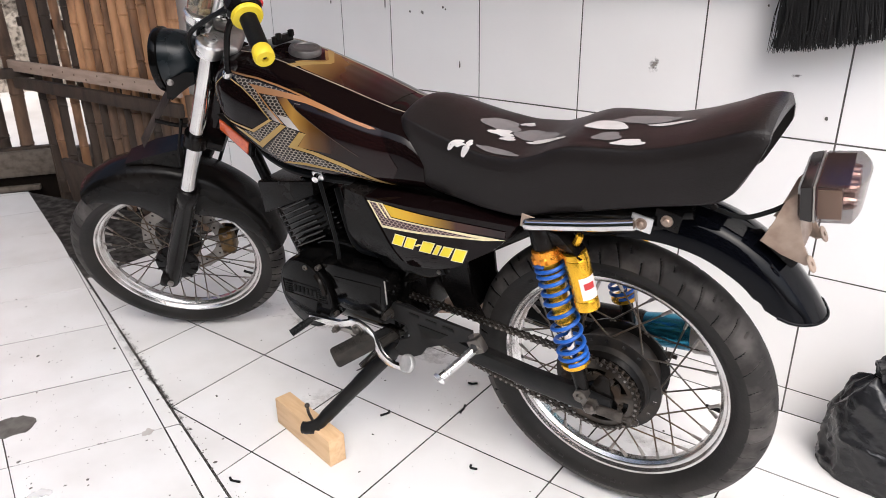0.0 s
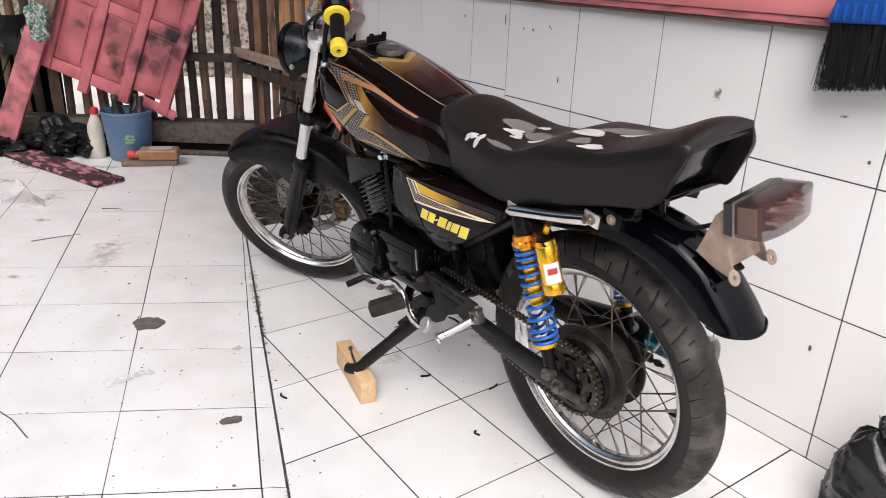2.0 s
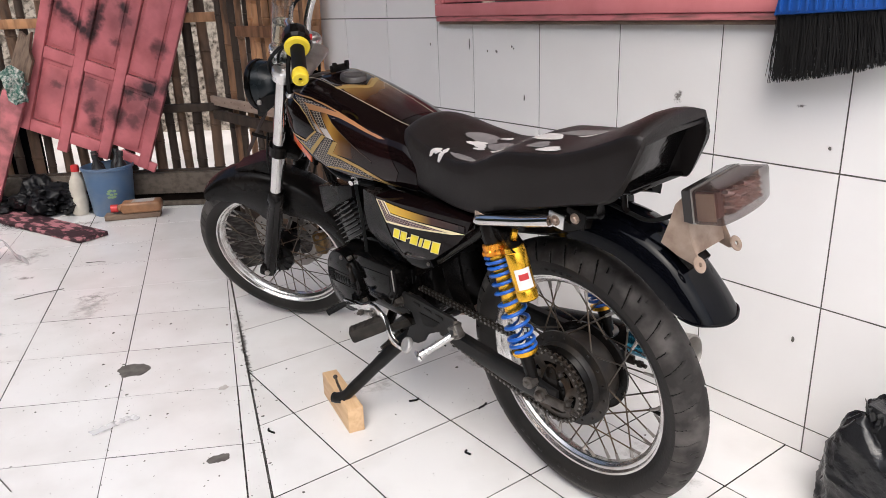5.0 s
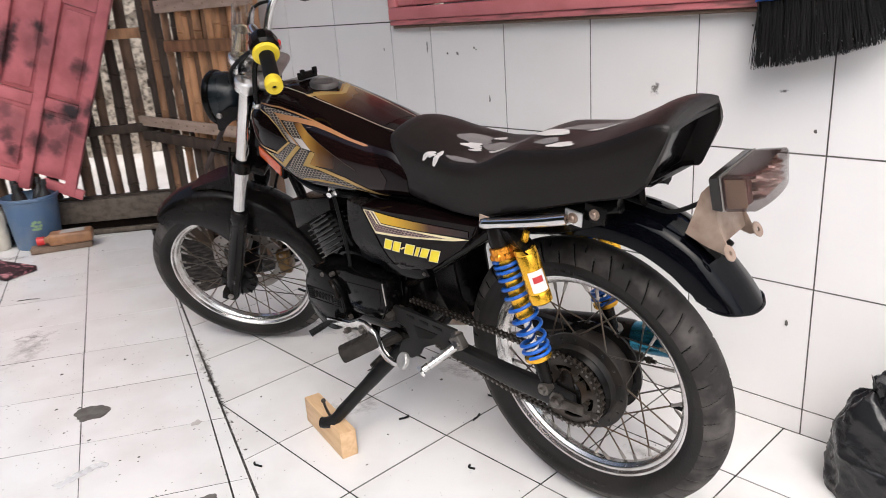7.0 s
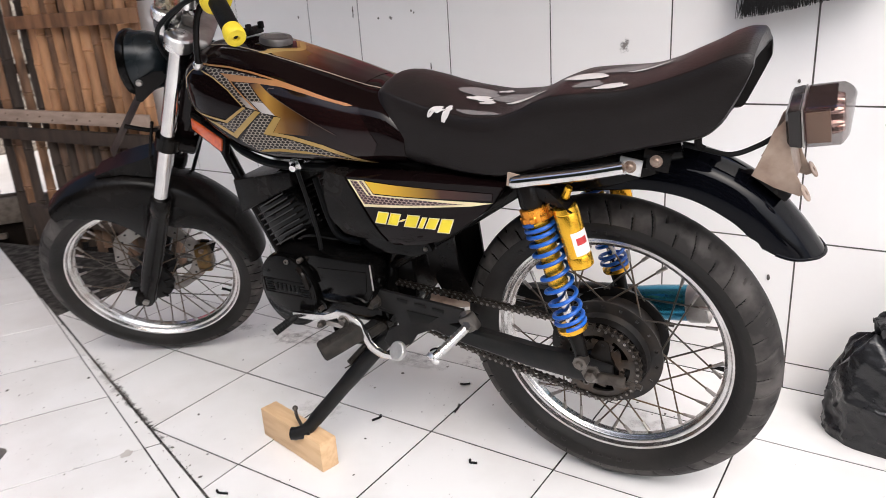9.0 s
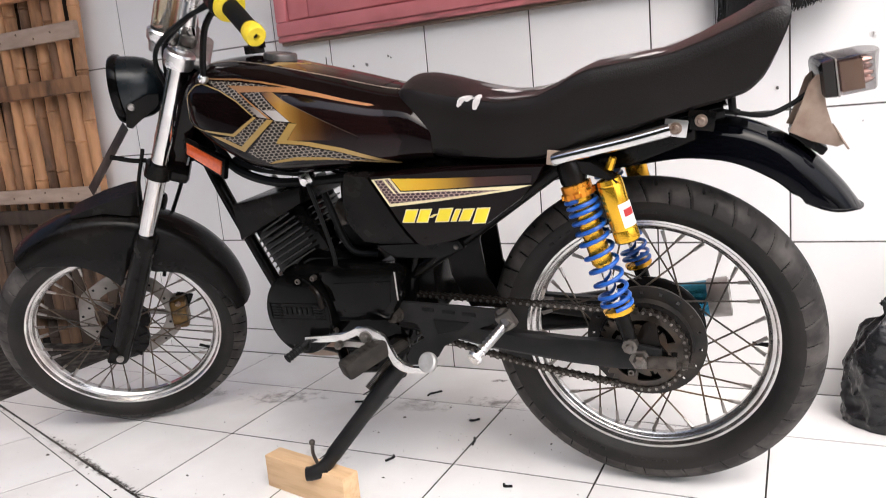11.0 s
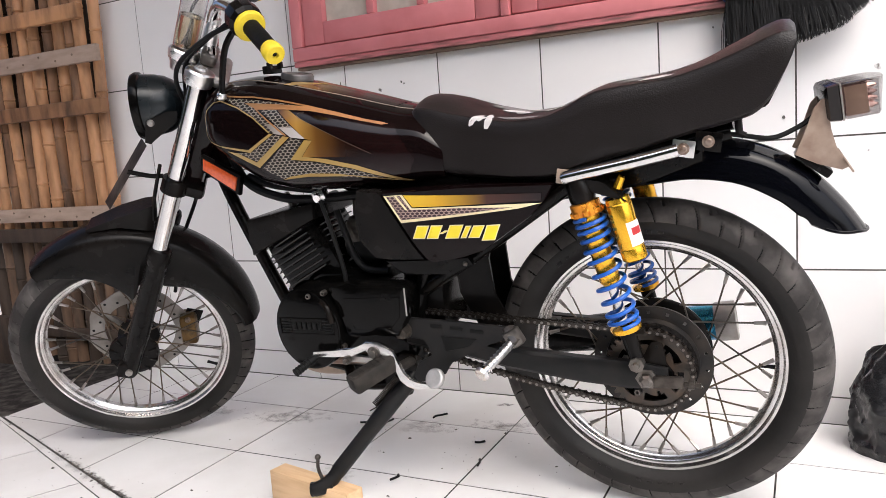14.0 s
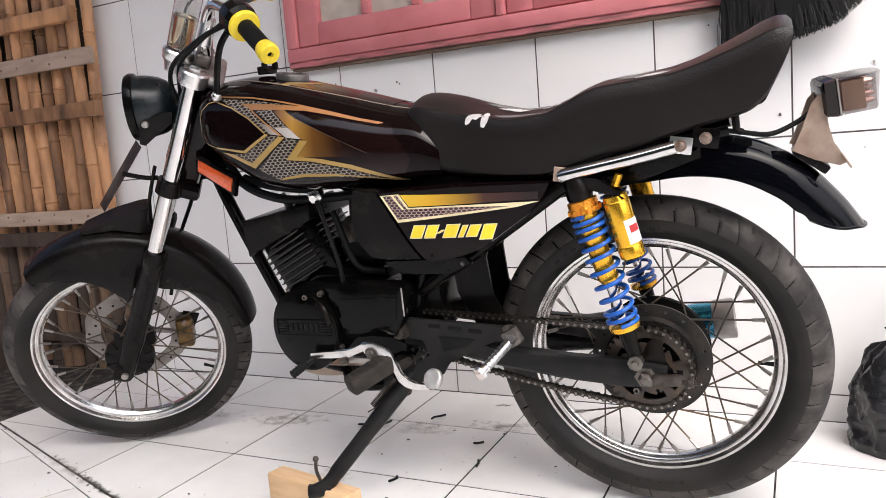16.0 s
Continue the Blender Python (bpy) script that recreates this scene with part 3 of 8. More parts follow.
M_SPROCK = mat("oily_sprocket_steel", (0.050, 0.044, 0.038), 0.40, 0.5, col2=(0.10, 0.068, 0.046), scale=34, amt=0.9, bump=0.25)
M_CAP = mat("dull_grey_cap", (0.20, 0.19, 0.185), 0.42, 0.85, col2=(0.10, 0.09, 0.085), scale=25, amt=0.7, bump=0.2)
M_DRUM = mat("dusty_drum_paint", (0.013, 0.012, 0.0115), 0.4, spec=0.26, col2=(0.040, 0.031, 0.024), scale=30, amt=0.8, bump=0.15)


def graded(name, stops, x0, x1, rough=0.2):
    """Printed film whose colour runs along the machine from x0 to x1."""
    m = mat(name, (0.1, 0.1, 0.1), rough, spec=0.3, bump=0)
    nt = m.node_tree
    tc = nt.nodes.new("ShaderNodeTexCoord")
    sp = nt.nodes.new("ShaderNodeSeparateXYZ")
    mr = nt.nodes.new("ShaderNodeMapRange")
    rp = nt.nodes.new("ShaderNodeValToRGB")
    mr.inputs["From Min"].default_value, mr.inputs["From Max"].default_value = x0, x1
    nt.links.new(tc.outputs["Object"], sp.inputs[0])
    nt.links.new(sp.outputs["X"], mr.inputs["Value"])
    nt.links.new(mr.outputs[0], rp.inputs[0])
    e = rp.color_ramp.elements
    e[0].position, e[0].color = stops[0][0], (*stops[0][1], 1)
    e[1].position, e[1].color = stops[-1][0], (*stops[-1][1], 1)
    for p, c in stops[1:-1]:
        k = e.new(p)
        k.color = (*c, 1)
    nt.links.new(rp.outputs[0], nt.nodes["Principled BSDF"].inputs["Base Color"])
    return m


def meshfilm(name, light, dark, pitch=0.0085):
    """Printed film with a small honeycomb of light outlines on black."""
    m = mat(name, dark, 0.25, spec=0.3, bump=0)
    nt = m.node_tree
    tc = nt.nodes.new("ShaderNodeTexCoord")
    sep = nt.nodes.new("ShaderNodeSeparateXYZ")

    def op(kind, a, b=None, c=None):
        n = nt.nodes.new("ShaderNodeMath")
        n.operation = kind
        for i, v in enumerate((a, b, c)):
            if v is None:
                continue
            if isinstance(v, (int, float)):
                n.inputs[i].default_value = v
            else:
                nt.links.new(v, n.inputs[i])
        return n.outputs[0]

    nt.links.new(tc.outputs["Object"], sep.inputs[0])
    u, v = op("DIVIDE", sep.outputs["X"], pitch * 1.25), op("DIVIDE", sep.outputs["Z"], pitch * 0.72)

    def cell(du, dv):
        """Nearness to the middle of a staggered cell."""
        fu = op("SUBTRACT", op("FRACT", op("ADD", u, du)), 0.5)
        fv = op("SUBTRACT", op("FRACT", op("ADD", op("MULTIPLY", v, 0.57735), dv)), 0.5)
        fv = op("MULTIPLY", fv, 1.73205)
        au, av = op("ABSOLUTE", fu), op("ABSOLUTE", fv)
        return op("MAXIMUM", au, op("ADD", op("MULTIPLY", au, 0.5), op("MULTIPLY", av, 0.866)))

    near = op("MINIMUM", cell(0, 0), cell(0.5, 0.5))
    edge = nt.nodes.new("ShaderNodeMapRange")
    edge.inputs["From Min"].default_value, edge.inputs["From Max"].default_value = 0.37, 0.45
    nt.links.new(near, edge.inputs["Value"])
    mx = nt.nodes.new("ShaderNodeMix")
    mx.data_type = "RGBA"
    mx.inputs["A"].default_value, mx.inputs["B"].default_value = (*dark, 1), (*light, 1)
    nt.links.new(edge.outputs[0], mx.inputs["Factor"])
    nt.links.new(mx.outputs["Result"], nt.nodes["Principled BSDF"].inputs["Base Color"])
    return m


F_GOLD = graded("gold_film", [(0, (0.006, 0.003, 0.003)), (0.25, (0.018, 0.007, 0.004)), (0.52, (0.10, 0.045, 0.010)), (0.76, (0.31, 0.17, 0.035)), (0.90, (0.19, 0.09, 0.022)), (1, (0.05, 0.02, 0.010))], 0.48, 0.65)
F_TRACE = mat("grey_outline_film", (0.10, 0.075, 0.06), 0.3, spec=0.3, bump=0)
F_ORANGE = graded("copper_film", [(0, (0.37, 0.175, 0.085)), (0.5, (0.34, 0.16, 0.062)), (1, (0.19, 0.105, 0.045))], 0.44, 0.78)
F_LINE = graded("pale_gold_film", [(0, (0.38, 0.26, 0.11)), (0.5, (0.29, 0.19, 0.052)), (1, (0.35, 0.25, 0.12))], 0.38, 0.82)
F_PALE = mat("pale_pinstripe_film", (0.40, 0.33, 0.26), 0.3, spec=0.3, bump=0)
F_SILVER = graded("silver_film", [(0, (0.44, 0.41, 0.40)), (0.6, (0.30, 0.27, 0.25)), (1, (0.12, 0.10, 0.085))], 0.60, 0.68)
F_HEX = meshfilm("honeycomb_film", (0.26, 0.225, 0.19), (0.02, 0.016, 0.015))
F_HEX2 = meshfilm("rose_honeycomb_film", (0.42, 0.30, 0.26), (0.05, 0.03, 0.035), 0.0076)
F_BLACK = graded("black_film", [(0, (0.0095, 0.0036, 0.0036)), (0.5, (0.0060, 0.0026, 0.0026)), (1, (0.0045, 0.003, 0.003))], 0.4, 0.8, 0.07)
F_SIDE = graded("amber_fade_film", [(0, (0.016, 0.010, 0.010)), (0.35, (0.05, 0.02, 0.015)), (0.75, (0.58, 0.34, 0.02)), (1, (0.68, 0.46, 0.03))], 0.16, 0.40)
F_YEL = mat("yellow_film", (0.80, 0.66, 0.03), 0.3, spec=0.3, bump=0)
F_CREAM = mat("cream_film", (0.75, 0.66, 0.40), 0.3, spec=0.3, bump=0)

LEAN, HEAD = -6.2, 182.8
bike = thing("motorcycle", "black motorcycle with gold graphics leaning on its side stand", "motorcycle", at=pose(0.0, -0.511, 0.296, LEAN, 0, HEAD))
YAX = pose(0, 0, 0, -90, 0, 0)       # turns z into the machine's left


def bp(name, bm, material, label="", parent=None, smooth=35):
    return part(name, bm, material, parent or bike, label, smooth)


# front end: X forwards from the steering axis, Y left, Z up along it
CAST, STEER = radians(30.7), radians(36.3)
_a = Vector((-math.sin(CAST), 0, math.cos(CAST)))
_f = Vector((math.cos(CAST) * math.cos(STEER), math.sin(STEER), math.sin(CAST) * math.cos(STEER)))
_n = _a.cross(_f)
FORK = Matrix(((_f.x, _n.x, _a.x, 1.223), (_f.y, _n.y, _a.y, 0.0), (_f.z, _n.z, _a.z, -0.039), (0, 0, 0, 1)))
STILL = Matrix(((math.cos(CAST), 0, -math.sin(CAST), 1.223), (0, 1, 0, 0), (math.sin(CAST), 0, math.cos(CAST), -0.039), (0, 0, 0, 1)))


def moved(bm, m):
    bmesh.ops.transform(bm, matrix=m, verts=bm.verts)
    return bm


# wheels: built round the y axis at the origin, then moved
def tyre(R, half, rim_r, slash, m):
    """Tyre with curved slashes cut into the tread."""
    n, drop = 1200, half * 0.86
    prof = [-1, -0.93, -0.86, -0.79, -0.72, -0.65, -0.60] + [-0.57 + 1.14 * k / 60 for k in range(61)] + [0.60, 0.65, 0.72, 0.79, 0.86, 0.93, 1]
    vs, fs, deep = [], [], []
    for i in range(n):
        q = 2 * math.pi * i / n
        arc = q / (2 * math.pi) * slash
        for u in prof:
            au = abs(u)
            if au < 0.55:                                # tread
                s = u / 0.55
                y = half * math.sin(s * 1.30) / math.sin(1.30)
                r = R - drop * (1 - math.cos(s * 1.30)) / (1 - math.cos(1.30))
            else:                                        # sidewall
                s = (au - 0.55) / 0.45
                edge = R - drop
                y = math.copysign(half * (1.0 + 0.05 * math.sin(s * math.pi) - 0.42 * s ** 2.0), u)
                r = edge + (rim_r - 0.004 - edge) * s
            cut = 0.0
            if 0.10 < au < 0.56:
                side = 0.0 if u > 0 else 0.5
                long_ = int(arc + side) % 2
                s = (0.56 - au) / 0.46
                w = (arc + side - (0.55 if long_ else 0.30) * s ** 1.25) % 1.0
                inner = 0.12 if long_ else 0.30
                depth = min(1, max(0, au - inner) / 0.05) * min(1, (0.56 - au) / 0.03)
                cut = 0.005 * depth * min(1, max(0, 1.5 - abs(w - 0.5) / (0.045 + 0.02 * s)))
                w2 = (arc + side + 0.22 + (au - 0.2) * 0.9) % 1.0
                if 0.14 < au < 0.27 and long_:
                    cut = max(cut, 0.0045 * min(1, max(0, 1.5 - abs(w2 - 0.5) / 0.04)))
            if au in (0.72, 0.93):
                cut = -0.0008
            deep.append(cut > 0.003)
            vs.append(((r - cut) * math.cos(q), y, (r - cut) * math.sin(q)))
    k = len(prof)
    for i in range(n):
        j = (i + 1) % n
        for c in range(k - 1):
            fs.append((i * k + c, j * k + c, j * k + c + 1, i * k + c + 1))
    me = bpy.data.meshes.new("tyre")
    me.from_pydata([tuple(m @ Vector(v)) for v in vs], [], fs)
    me.materials.append(M_RUBBER)
    me.materials.append(M_TREAD)
    me.materials.append(M_GROOVE)
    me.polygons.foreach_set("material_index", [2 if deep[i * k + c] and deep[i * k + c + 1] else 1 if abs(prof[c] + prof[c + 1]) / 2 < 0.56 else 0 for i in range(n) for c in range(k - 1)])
    me.polygons.foreach_set("use_smooth", [True] * len(me.polygons))
    me.set_sharp_from_angle(angle=radians(50))
    return me


def wheel(name, m, R, half, rim_r, hub_prof, hub_mat, slash, flange, twist, label):
    bm = lathe(bmesh.new(), hub_prof, m @ YAX, 40)
    hub = bp(name, bm, hub_mat, label)
    ob = new("tyre", tyre(R, half, rim_r, slash, m))
    ob.parent = hub
    tagged(ob, "black tyre with slanting tread grooves and dusty flanks")
    w = 0.021
    side_ = [(rim_r, w), (rim_r - 0.004, w + 0.0022), (rim_r - 0.008, w + 0.0012), (rim_r - 0.0095, w - 0.002), (rim_r - 0.0115, w - 0.006), (rim_r - 0.016, w - 0.0065), (rim_r - 0.019, w - 0.009), (rim_r - 0.021, w * 0.34), (rim_r - 0.0245, w * 0.22)]
    prof = side_ + [(r_, -y_) for r_, y_ in side_[::-1]]
    part("rim", lathe(bmesh.new(), prof, m @ YAX, 96), M_RIM, hub, "polished alloy rim")
    fr, fw = flange
    for i in range(36):
        side = 1 if i % 2 else -1
        q = 2 * math.pi * i / 36
        lead = twist if (i // 2) % 2 else -twist
        a = Vector((fr * math.cos(q + lead), side * fw, fr * math.sin(q + lead)))
        b = Vector((0, side * 0.004, 0)) + Vector((math.cos(q), 0, math.sin(q))) * (rim_r - 0.028)
        d = (b - a).normalized()
        bm = tube(bmesh.new(), [m @ a, m @ (b - d * 0.018)], 0.0017, 6)
        shaft = len(bm.faces)
        tube(bm, [m @ (b - d * 0.018), m @ (b - d * 0.004), m @ (b + d * 0.002)], [0.0030, 0.0034, 0.0040], 6)
        bm.faces.ensure_lookup_table()
        for f_ in bm.faces[shaft:]:
            f_.material_index = 1
        part("spoke", bm, [M_SPOKE, M_NIPPLE], hub)
    v = Vector((math.cos(radians(-4 if "rear" in name else 185)), 0, math.sin(radians(-4 if "rear" in name else 185))))
    bm = tube(bmesh.new(), [m @ (v * (rim_r - 0.022)), m @ (v * (rim_r - 0.036)), m @ (v * (rim_r - 0.05))], [0.0045, 0.0035, 0.004], 8)
    part("valve", bm, M_SOFT, hub, "black valve stem")
    return hub


rear = wheel("rear_wheel", pose(0, 0, 0, 0, 0, 180), 0.2935, 0.041, 0.2255,
             [(0.012, 0.06), (0.05, 0.06), (0.078, 0.045), (0.097, 0.040), (0.099, 0.032), (0.094, 0.028), (0.05, 0.025), (0.04, -0.02), (0.07, -0.03), (0.08, -0.05), (0.075, -0.06), (0.012, -0.06)],
             M_SATIN, 46, (0.0935, 0.032), 0.62, "black hub of the rear wheel")
for k in range(26):
    if k % 13 in (5, 6, 11, 12):
        continue
    q = radians(-100 + 4.6 * (k % 13) + 150 * (k // 13))
    r_, h_, y_ = 0.2405, 0.004 + 0.003 * (k % 3 == 1), 0.0395
    u_ = Vector((-math.sin(q), 0, math.cos(q)))
    c_ = Vector((r_ * math.cos(q), y_, r_ * math.sin(q)))
    rot = Matrix(((u_.x, 0, math.cos(q), 0), (0, 1, 0, 0), (u_.z, 0, math.sin(q), 0), (0, 0, 0, 1)))
    part("raised_mark", box(bmesh.new(), c_, (0.0075 + 0.003 * (k % 2), 0.0022, h_), rot, 0.0006), M_RUBBER, rear)
FW = FORK @ Matrix.Translation((0.042, 0, 0))
front = wheel("front_wheel", FW, 0.287, 0.037, 0.2275,
              [(0.010, 0.05), (0.045, 0.05), (0.056, 0.045), (0.058, 0.034), (0.05, 0.03), (0.03, 0.02), (0.03, -0.02), (0.05, -0.03), (0.05, -0.045), (0.01, -0.05)],
              M_SATIN, 58, (0.05, 0.034), 0.75, "black hub of the front wheel")
# front brake disc with holes along its ring
bm = bmesh.new()
n = 72
rings = []
for r in (0.085, 0.122):
    for y in (-0.060, -0.056):
        rings.append([bm.verts.new(FW @ Vector(((r + (0.003 * math.sin(q * 8) if r > 0.1 else 0)) * math.cos(q), y, (r + (0.003 * math.sin(q * 8) if r > 0.1 else 0)) * math.sin(q)))) for q in (2 * math.pi * k / n for k in range(n))])
for A, B in ((0, 1), (1, 3), (3, 2), (2, 0)):
    for k in range(n):
        j = (k + 1) % n
        bm.faces.new((rings[A][k], rings[A][j], rings[B][j], rings[B][k]))
for k in range(5):
    q = 2 * math.pi * k / 5
    tube(bm, [FW @ Vector((0.03 * math.cos(q), -0.056, 0.03 * math.sin(q))), FW @ Vector((0.09 * math.cos(q + 0.3), -0.058, 0.09 * math.sin(q + 0.3)))], 0.007, 6)
part("brake_disc", bm, M_DISC, front, "worn steel brake disc")
bm = box(bmesh.new(), (-0.113, -0.058, 0.040), (0.042, 0.05, 0.085), pose(0, 0, 0, 0, 20, 0), 0.010)
box(bm, (-0.100, -0.078, 0.030), (0.034, 0.026, 0.050), pose(0, 0, 0, 0, 20, 0), 0.008)
caliper = bp("brake_caliper", moved(bm, FW), M_BRASS, "dirty gold brake caliper")
part("caliper_bracket", moved(prism(bmesh.new(), [(-0.088, 0.020), (-0.095, 0.088), (-0.135, 0.090), (-0.130, -0.010), (-0.105, -0.018)], Matrix.Translation((0, -0.066, 0)) @ XZ, 0.006, 0.001), FW), M_SATIN, caliper, "black caliper bracket")
for z_ in (0.005, 0.078):
    part("bolt", moved(lathe(bmesh.new(), [(0, 0.008), (0.005, 0.008), (0.007, 0.004), (0.007, 0)], Matrix.Translation((-0.118 + 0.2 * z_, -0.032, z_)) @ YAX, 8), FW), M_BOLT, caliper)
for k in range(24):
    q = 2 * math.pi * k / 24
    rr = 0.097 + 0.007 * (k % 3)
    part("disc_hole", moved(lathe(bmesh.new(), [(0, 0.0006), (0.0034, 0.0006), (0.0036, -0.001)], Matrix.Translation((rr * math.cos(q), -0.056, rr * math.sin(q))) @ YAX, 8), FW), M_SOFT, bpy.data.objects["brake_disc"])
for k in range(10):
    q = 2 * math.pi * k / 10
    part("hub_rib", moved(box(bmesh.new(), (0.047 * math.cos(q), 0.049, 0.047 * math.sin(q)), (0.020, 0.006, 0.005), pose(0, 0, 0, 0, -math.degrees(q), 0), 0.0015), FW), M_CAST, front)

# rear sprocket, chain, drum cover
SPY = 0.072
R0, TEETH = 0.0725, 36


def ring_plate(radii, n, y, thick, cut):
    """A flat ring of several bands across the axle; cut(band, step) leaves a hole."""
    bm = bmesh.new()
    rows = [[bm.verts.new((r(k) * math.cos(2 * math.pi * k / n), y, r(k) * math.sin(2 * math.pi * k / n))) for k in range(n)] for r in radii]
    for i in range(len(rows) - 1):
        for k in range(n):
            if not cut(i, k):
                bm.faces.new((rows[i][k], rows[i][(k + 1) % n], rows[i + 1][(k + 1) % n], rows[i + 1][k]))
    bmesh.ops.delete(bm, geom=[v for v in bm.verts if not v.link_faces], context="VERTS")
    ext = bmesh.ops.extrude_face_region(bm, geom=bm.faces[:])
    bmesh.ops.translate(bm, vec=(0, -thick, 0), verts=[g for g in ext["geom"] if isinstance(g, bmesh.types.BMVert)])
    bmesh.ops.recalc_face_normals(bm, faces=bm.faces[:])
    return bm


part("sprocket", ring_plate([lambda k: 0.024, lambda k: 0.040, lambda k: 0.0455 + 0.003 * math.sin(k * math.pi / 12), lambda k: 0.0575, lambda k: 0.063,
                             lambda k: R0 + (0.0050 if k % 4 in (1, 2) else -0.0025)], TEETH * 4, SPY + 0.003, 0.006,
                            lambda i, k: (i == 2 and k % 24 < 17) or (i == 1 and k % 24 in (3, 4, 5))), M_SPROCK, rear, "oily slotted steel chain sprocket", 20)
part("sprocket_carrier", lathe(bmesh.new(), [(0.0, SPY + 0.010), (0.026, SPY + 0.010), (0.029, SPY + 0.007), (0.032, SPY + 0.002), (0.033, SPY - 0.012)], YAX, 32), M_CAST, rear, "black sprocket carrier")
part("drum_face", lathe(bmesh.new(), [(0.0, 0.058), (0.058, 0.058), (0.074, 0.052), (0.081, 0.040), (0.083, 0.030), (0.083, -0.03)], YAX, 48), M_DRUM, rear, "dusty black drum face")
part("hub_flange", ring_plate([lambda k: 0.080, lambda k: 0.0905, lambda k: 0.0965, lambda k: 0.104], 108, 0.034, 0.005, lambda i, k: i == 1 and k % 6 == 2), M_DRUM, rear, "black hub flange drilled for the spokes", 30)
for k in range(4):
    q = math.pi / 2 * k + 0.5
    part("sprocket_bolt", lathe(bmesh.new(), [(0.003, 0.010), (0.006, 0.010), (0.0075, 0.004), (0.0075, 0)], Matrix.Translation((0.044 * math.cos(q), SPY + 0.003, 0.044 * math.sin(q))) @ YAX, 6), M_STEEL, rear, smooth=20)
bp("brake_stay", prism(bmesh.new(), [(0.012, 0.020), (-0.002, 0.052), (-0.008, 0.061), (-0.017, 0.064), (-0.026, 0.060), (-0.029, 0.050), (-0.031, 0.024), (-0.044, 0.008), (-0.044, -0.012), (0.012, -0.014)], Matrix.Translation((0, 0.095, 0)) @ XZ, 0.004, 0.001), M_FRAME, "black pressed steel tab over the axle")
bp("stay_hole", lathe(bmesh.new(), [(0, 0.0005), (0.0028, 0.0005), (0.003, -0.001)], Matrix.Translation((-0.017, 0.0972, 0.054)) @ YAX, 10), M_SOFT)
FS = Vector((0.475, SPY, 0.070))
path = []
for k in range(41):
    q = math.pi / 2 + math.pi * k / 40 + 0.06
    path.append(Vector((R0 * math.cos(q), SPY, R0 * math.sin(q))))
a, b = path[-1], FS + Vector((0.0, 0, -0.033))
for k in range(1, 40):
    t = k / 40
    path.append(a.lerp(b, t) + Vector((0, 0, -0.012 * math.sin(math.pi * t))))
for k in range(13):
    q = -math.pi / 2 + math.pi * k / 12
    path.append(FS + Vector((0.033 * math.cos(q), 0, 0.033 * math.sin(q))))
a, b = path[-1], path[0]
for k in range(1, 40):
    path.append(a.lerp(b, k / 40))
seg, acc = [path[0]], 0.0
for p, q in zip(path, path[1:] + path[:1]):
    d = (q - p).length
    while acc + d >= 0.0127:
        t = (0.0127 - acc) / d
        p = p.lerp(q, t)
        d = (q - p).length
        acc = 0.0
        seg.append(p)
    acc += d
bm, pins = bmesh.new(), bmesh.new()
for k in range(len(seg) - 1):
    p, q = seg[k], seg[k + 1]
    d = (q - p).normalized()
    up = Vector((0, 1, 0)).cross(d)
    o = 0.0062 if k % 2 else 0.0042
    for sgn in (1, -1):
        base = Vector((0, sgn * o, 0))
        ring = [p + base - d * 0.004 , p + base - d * 0.002 + up * 0.0055, (p + q) / 2 + base + up * 0.0030, q + base + d * 0.002 + up * 0.0055, q + base + d * 0.004,
                q + base + d * 0.002 - up * 0.0055, (p + q) / 2 + base - up * 0.0030, p + base - d * 0.002 - up * 0.0055]
        y2 = Vector((0, 0.0009 * sgn, 0))
        loft(bm, [[v - y2 for v in ring], [v + y2 for v in ring]])
    tube(pins, [p + Vector((0, -0.0088, 0)), p + Vector((0, 0.0088, 0))], 0.0027, 6)
chain = bp("chain", bm, M_CHAIN, "oily drive chain", smooth=20)
tagged(part("chain_pin", pins, M_PIN, chain, "worn bright link pins", 20), "worn bright link pins", kind="stuff")
# front sprocket teeth wheel hidden under its guard
bp("gearbox_sprocket", lathe(bmesh.new(), [(0, SPY - 0.003), (0.031, SPY - 0.003), (0.031, SPY + 0.003), (0, SPY + 0.003)], Matrix.Translation((FS.x, 0, FS.z)) @ YAX, 20), M_GREASY)

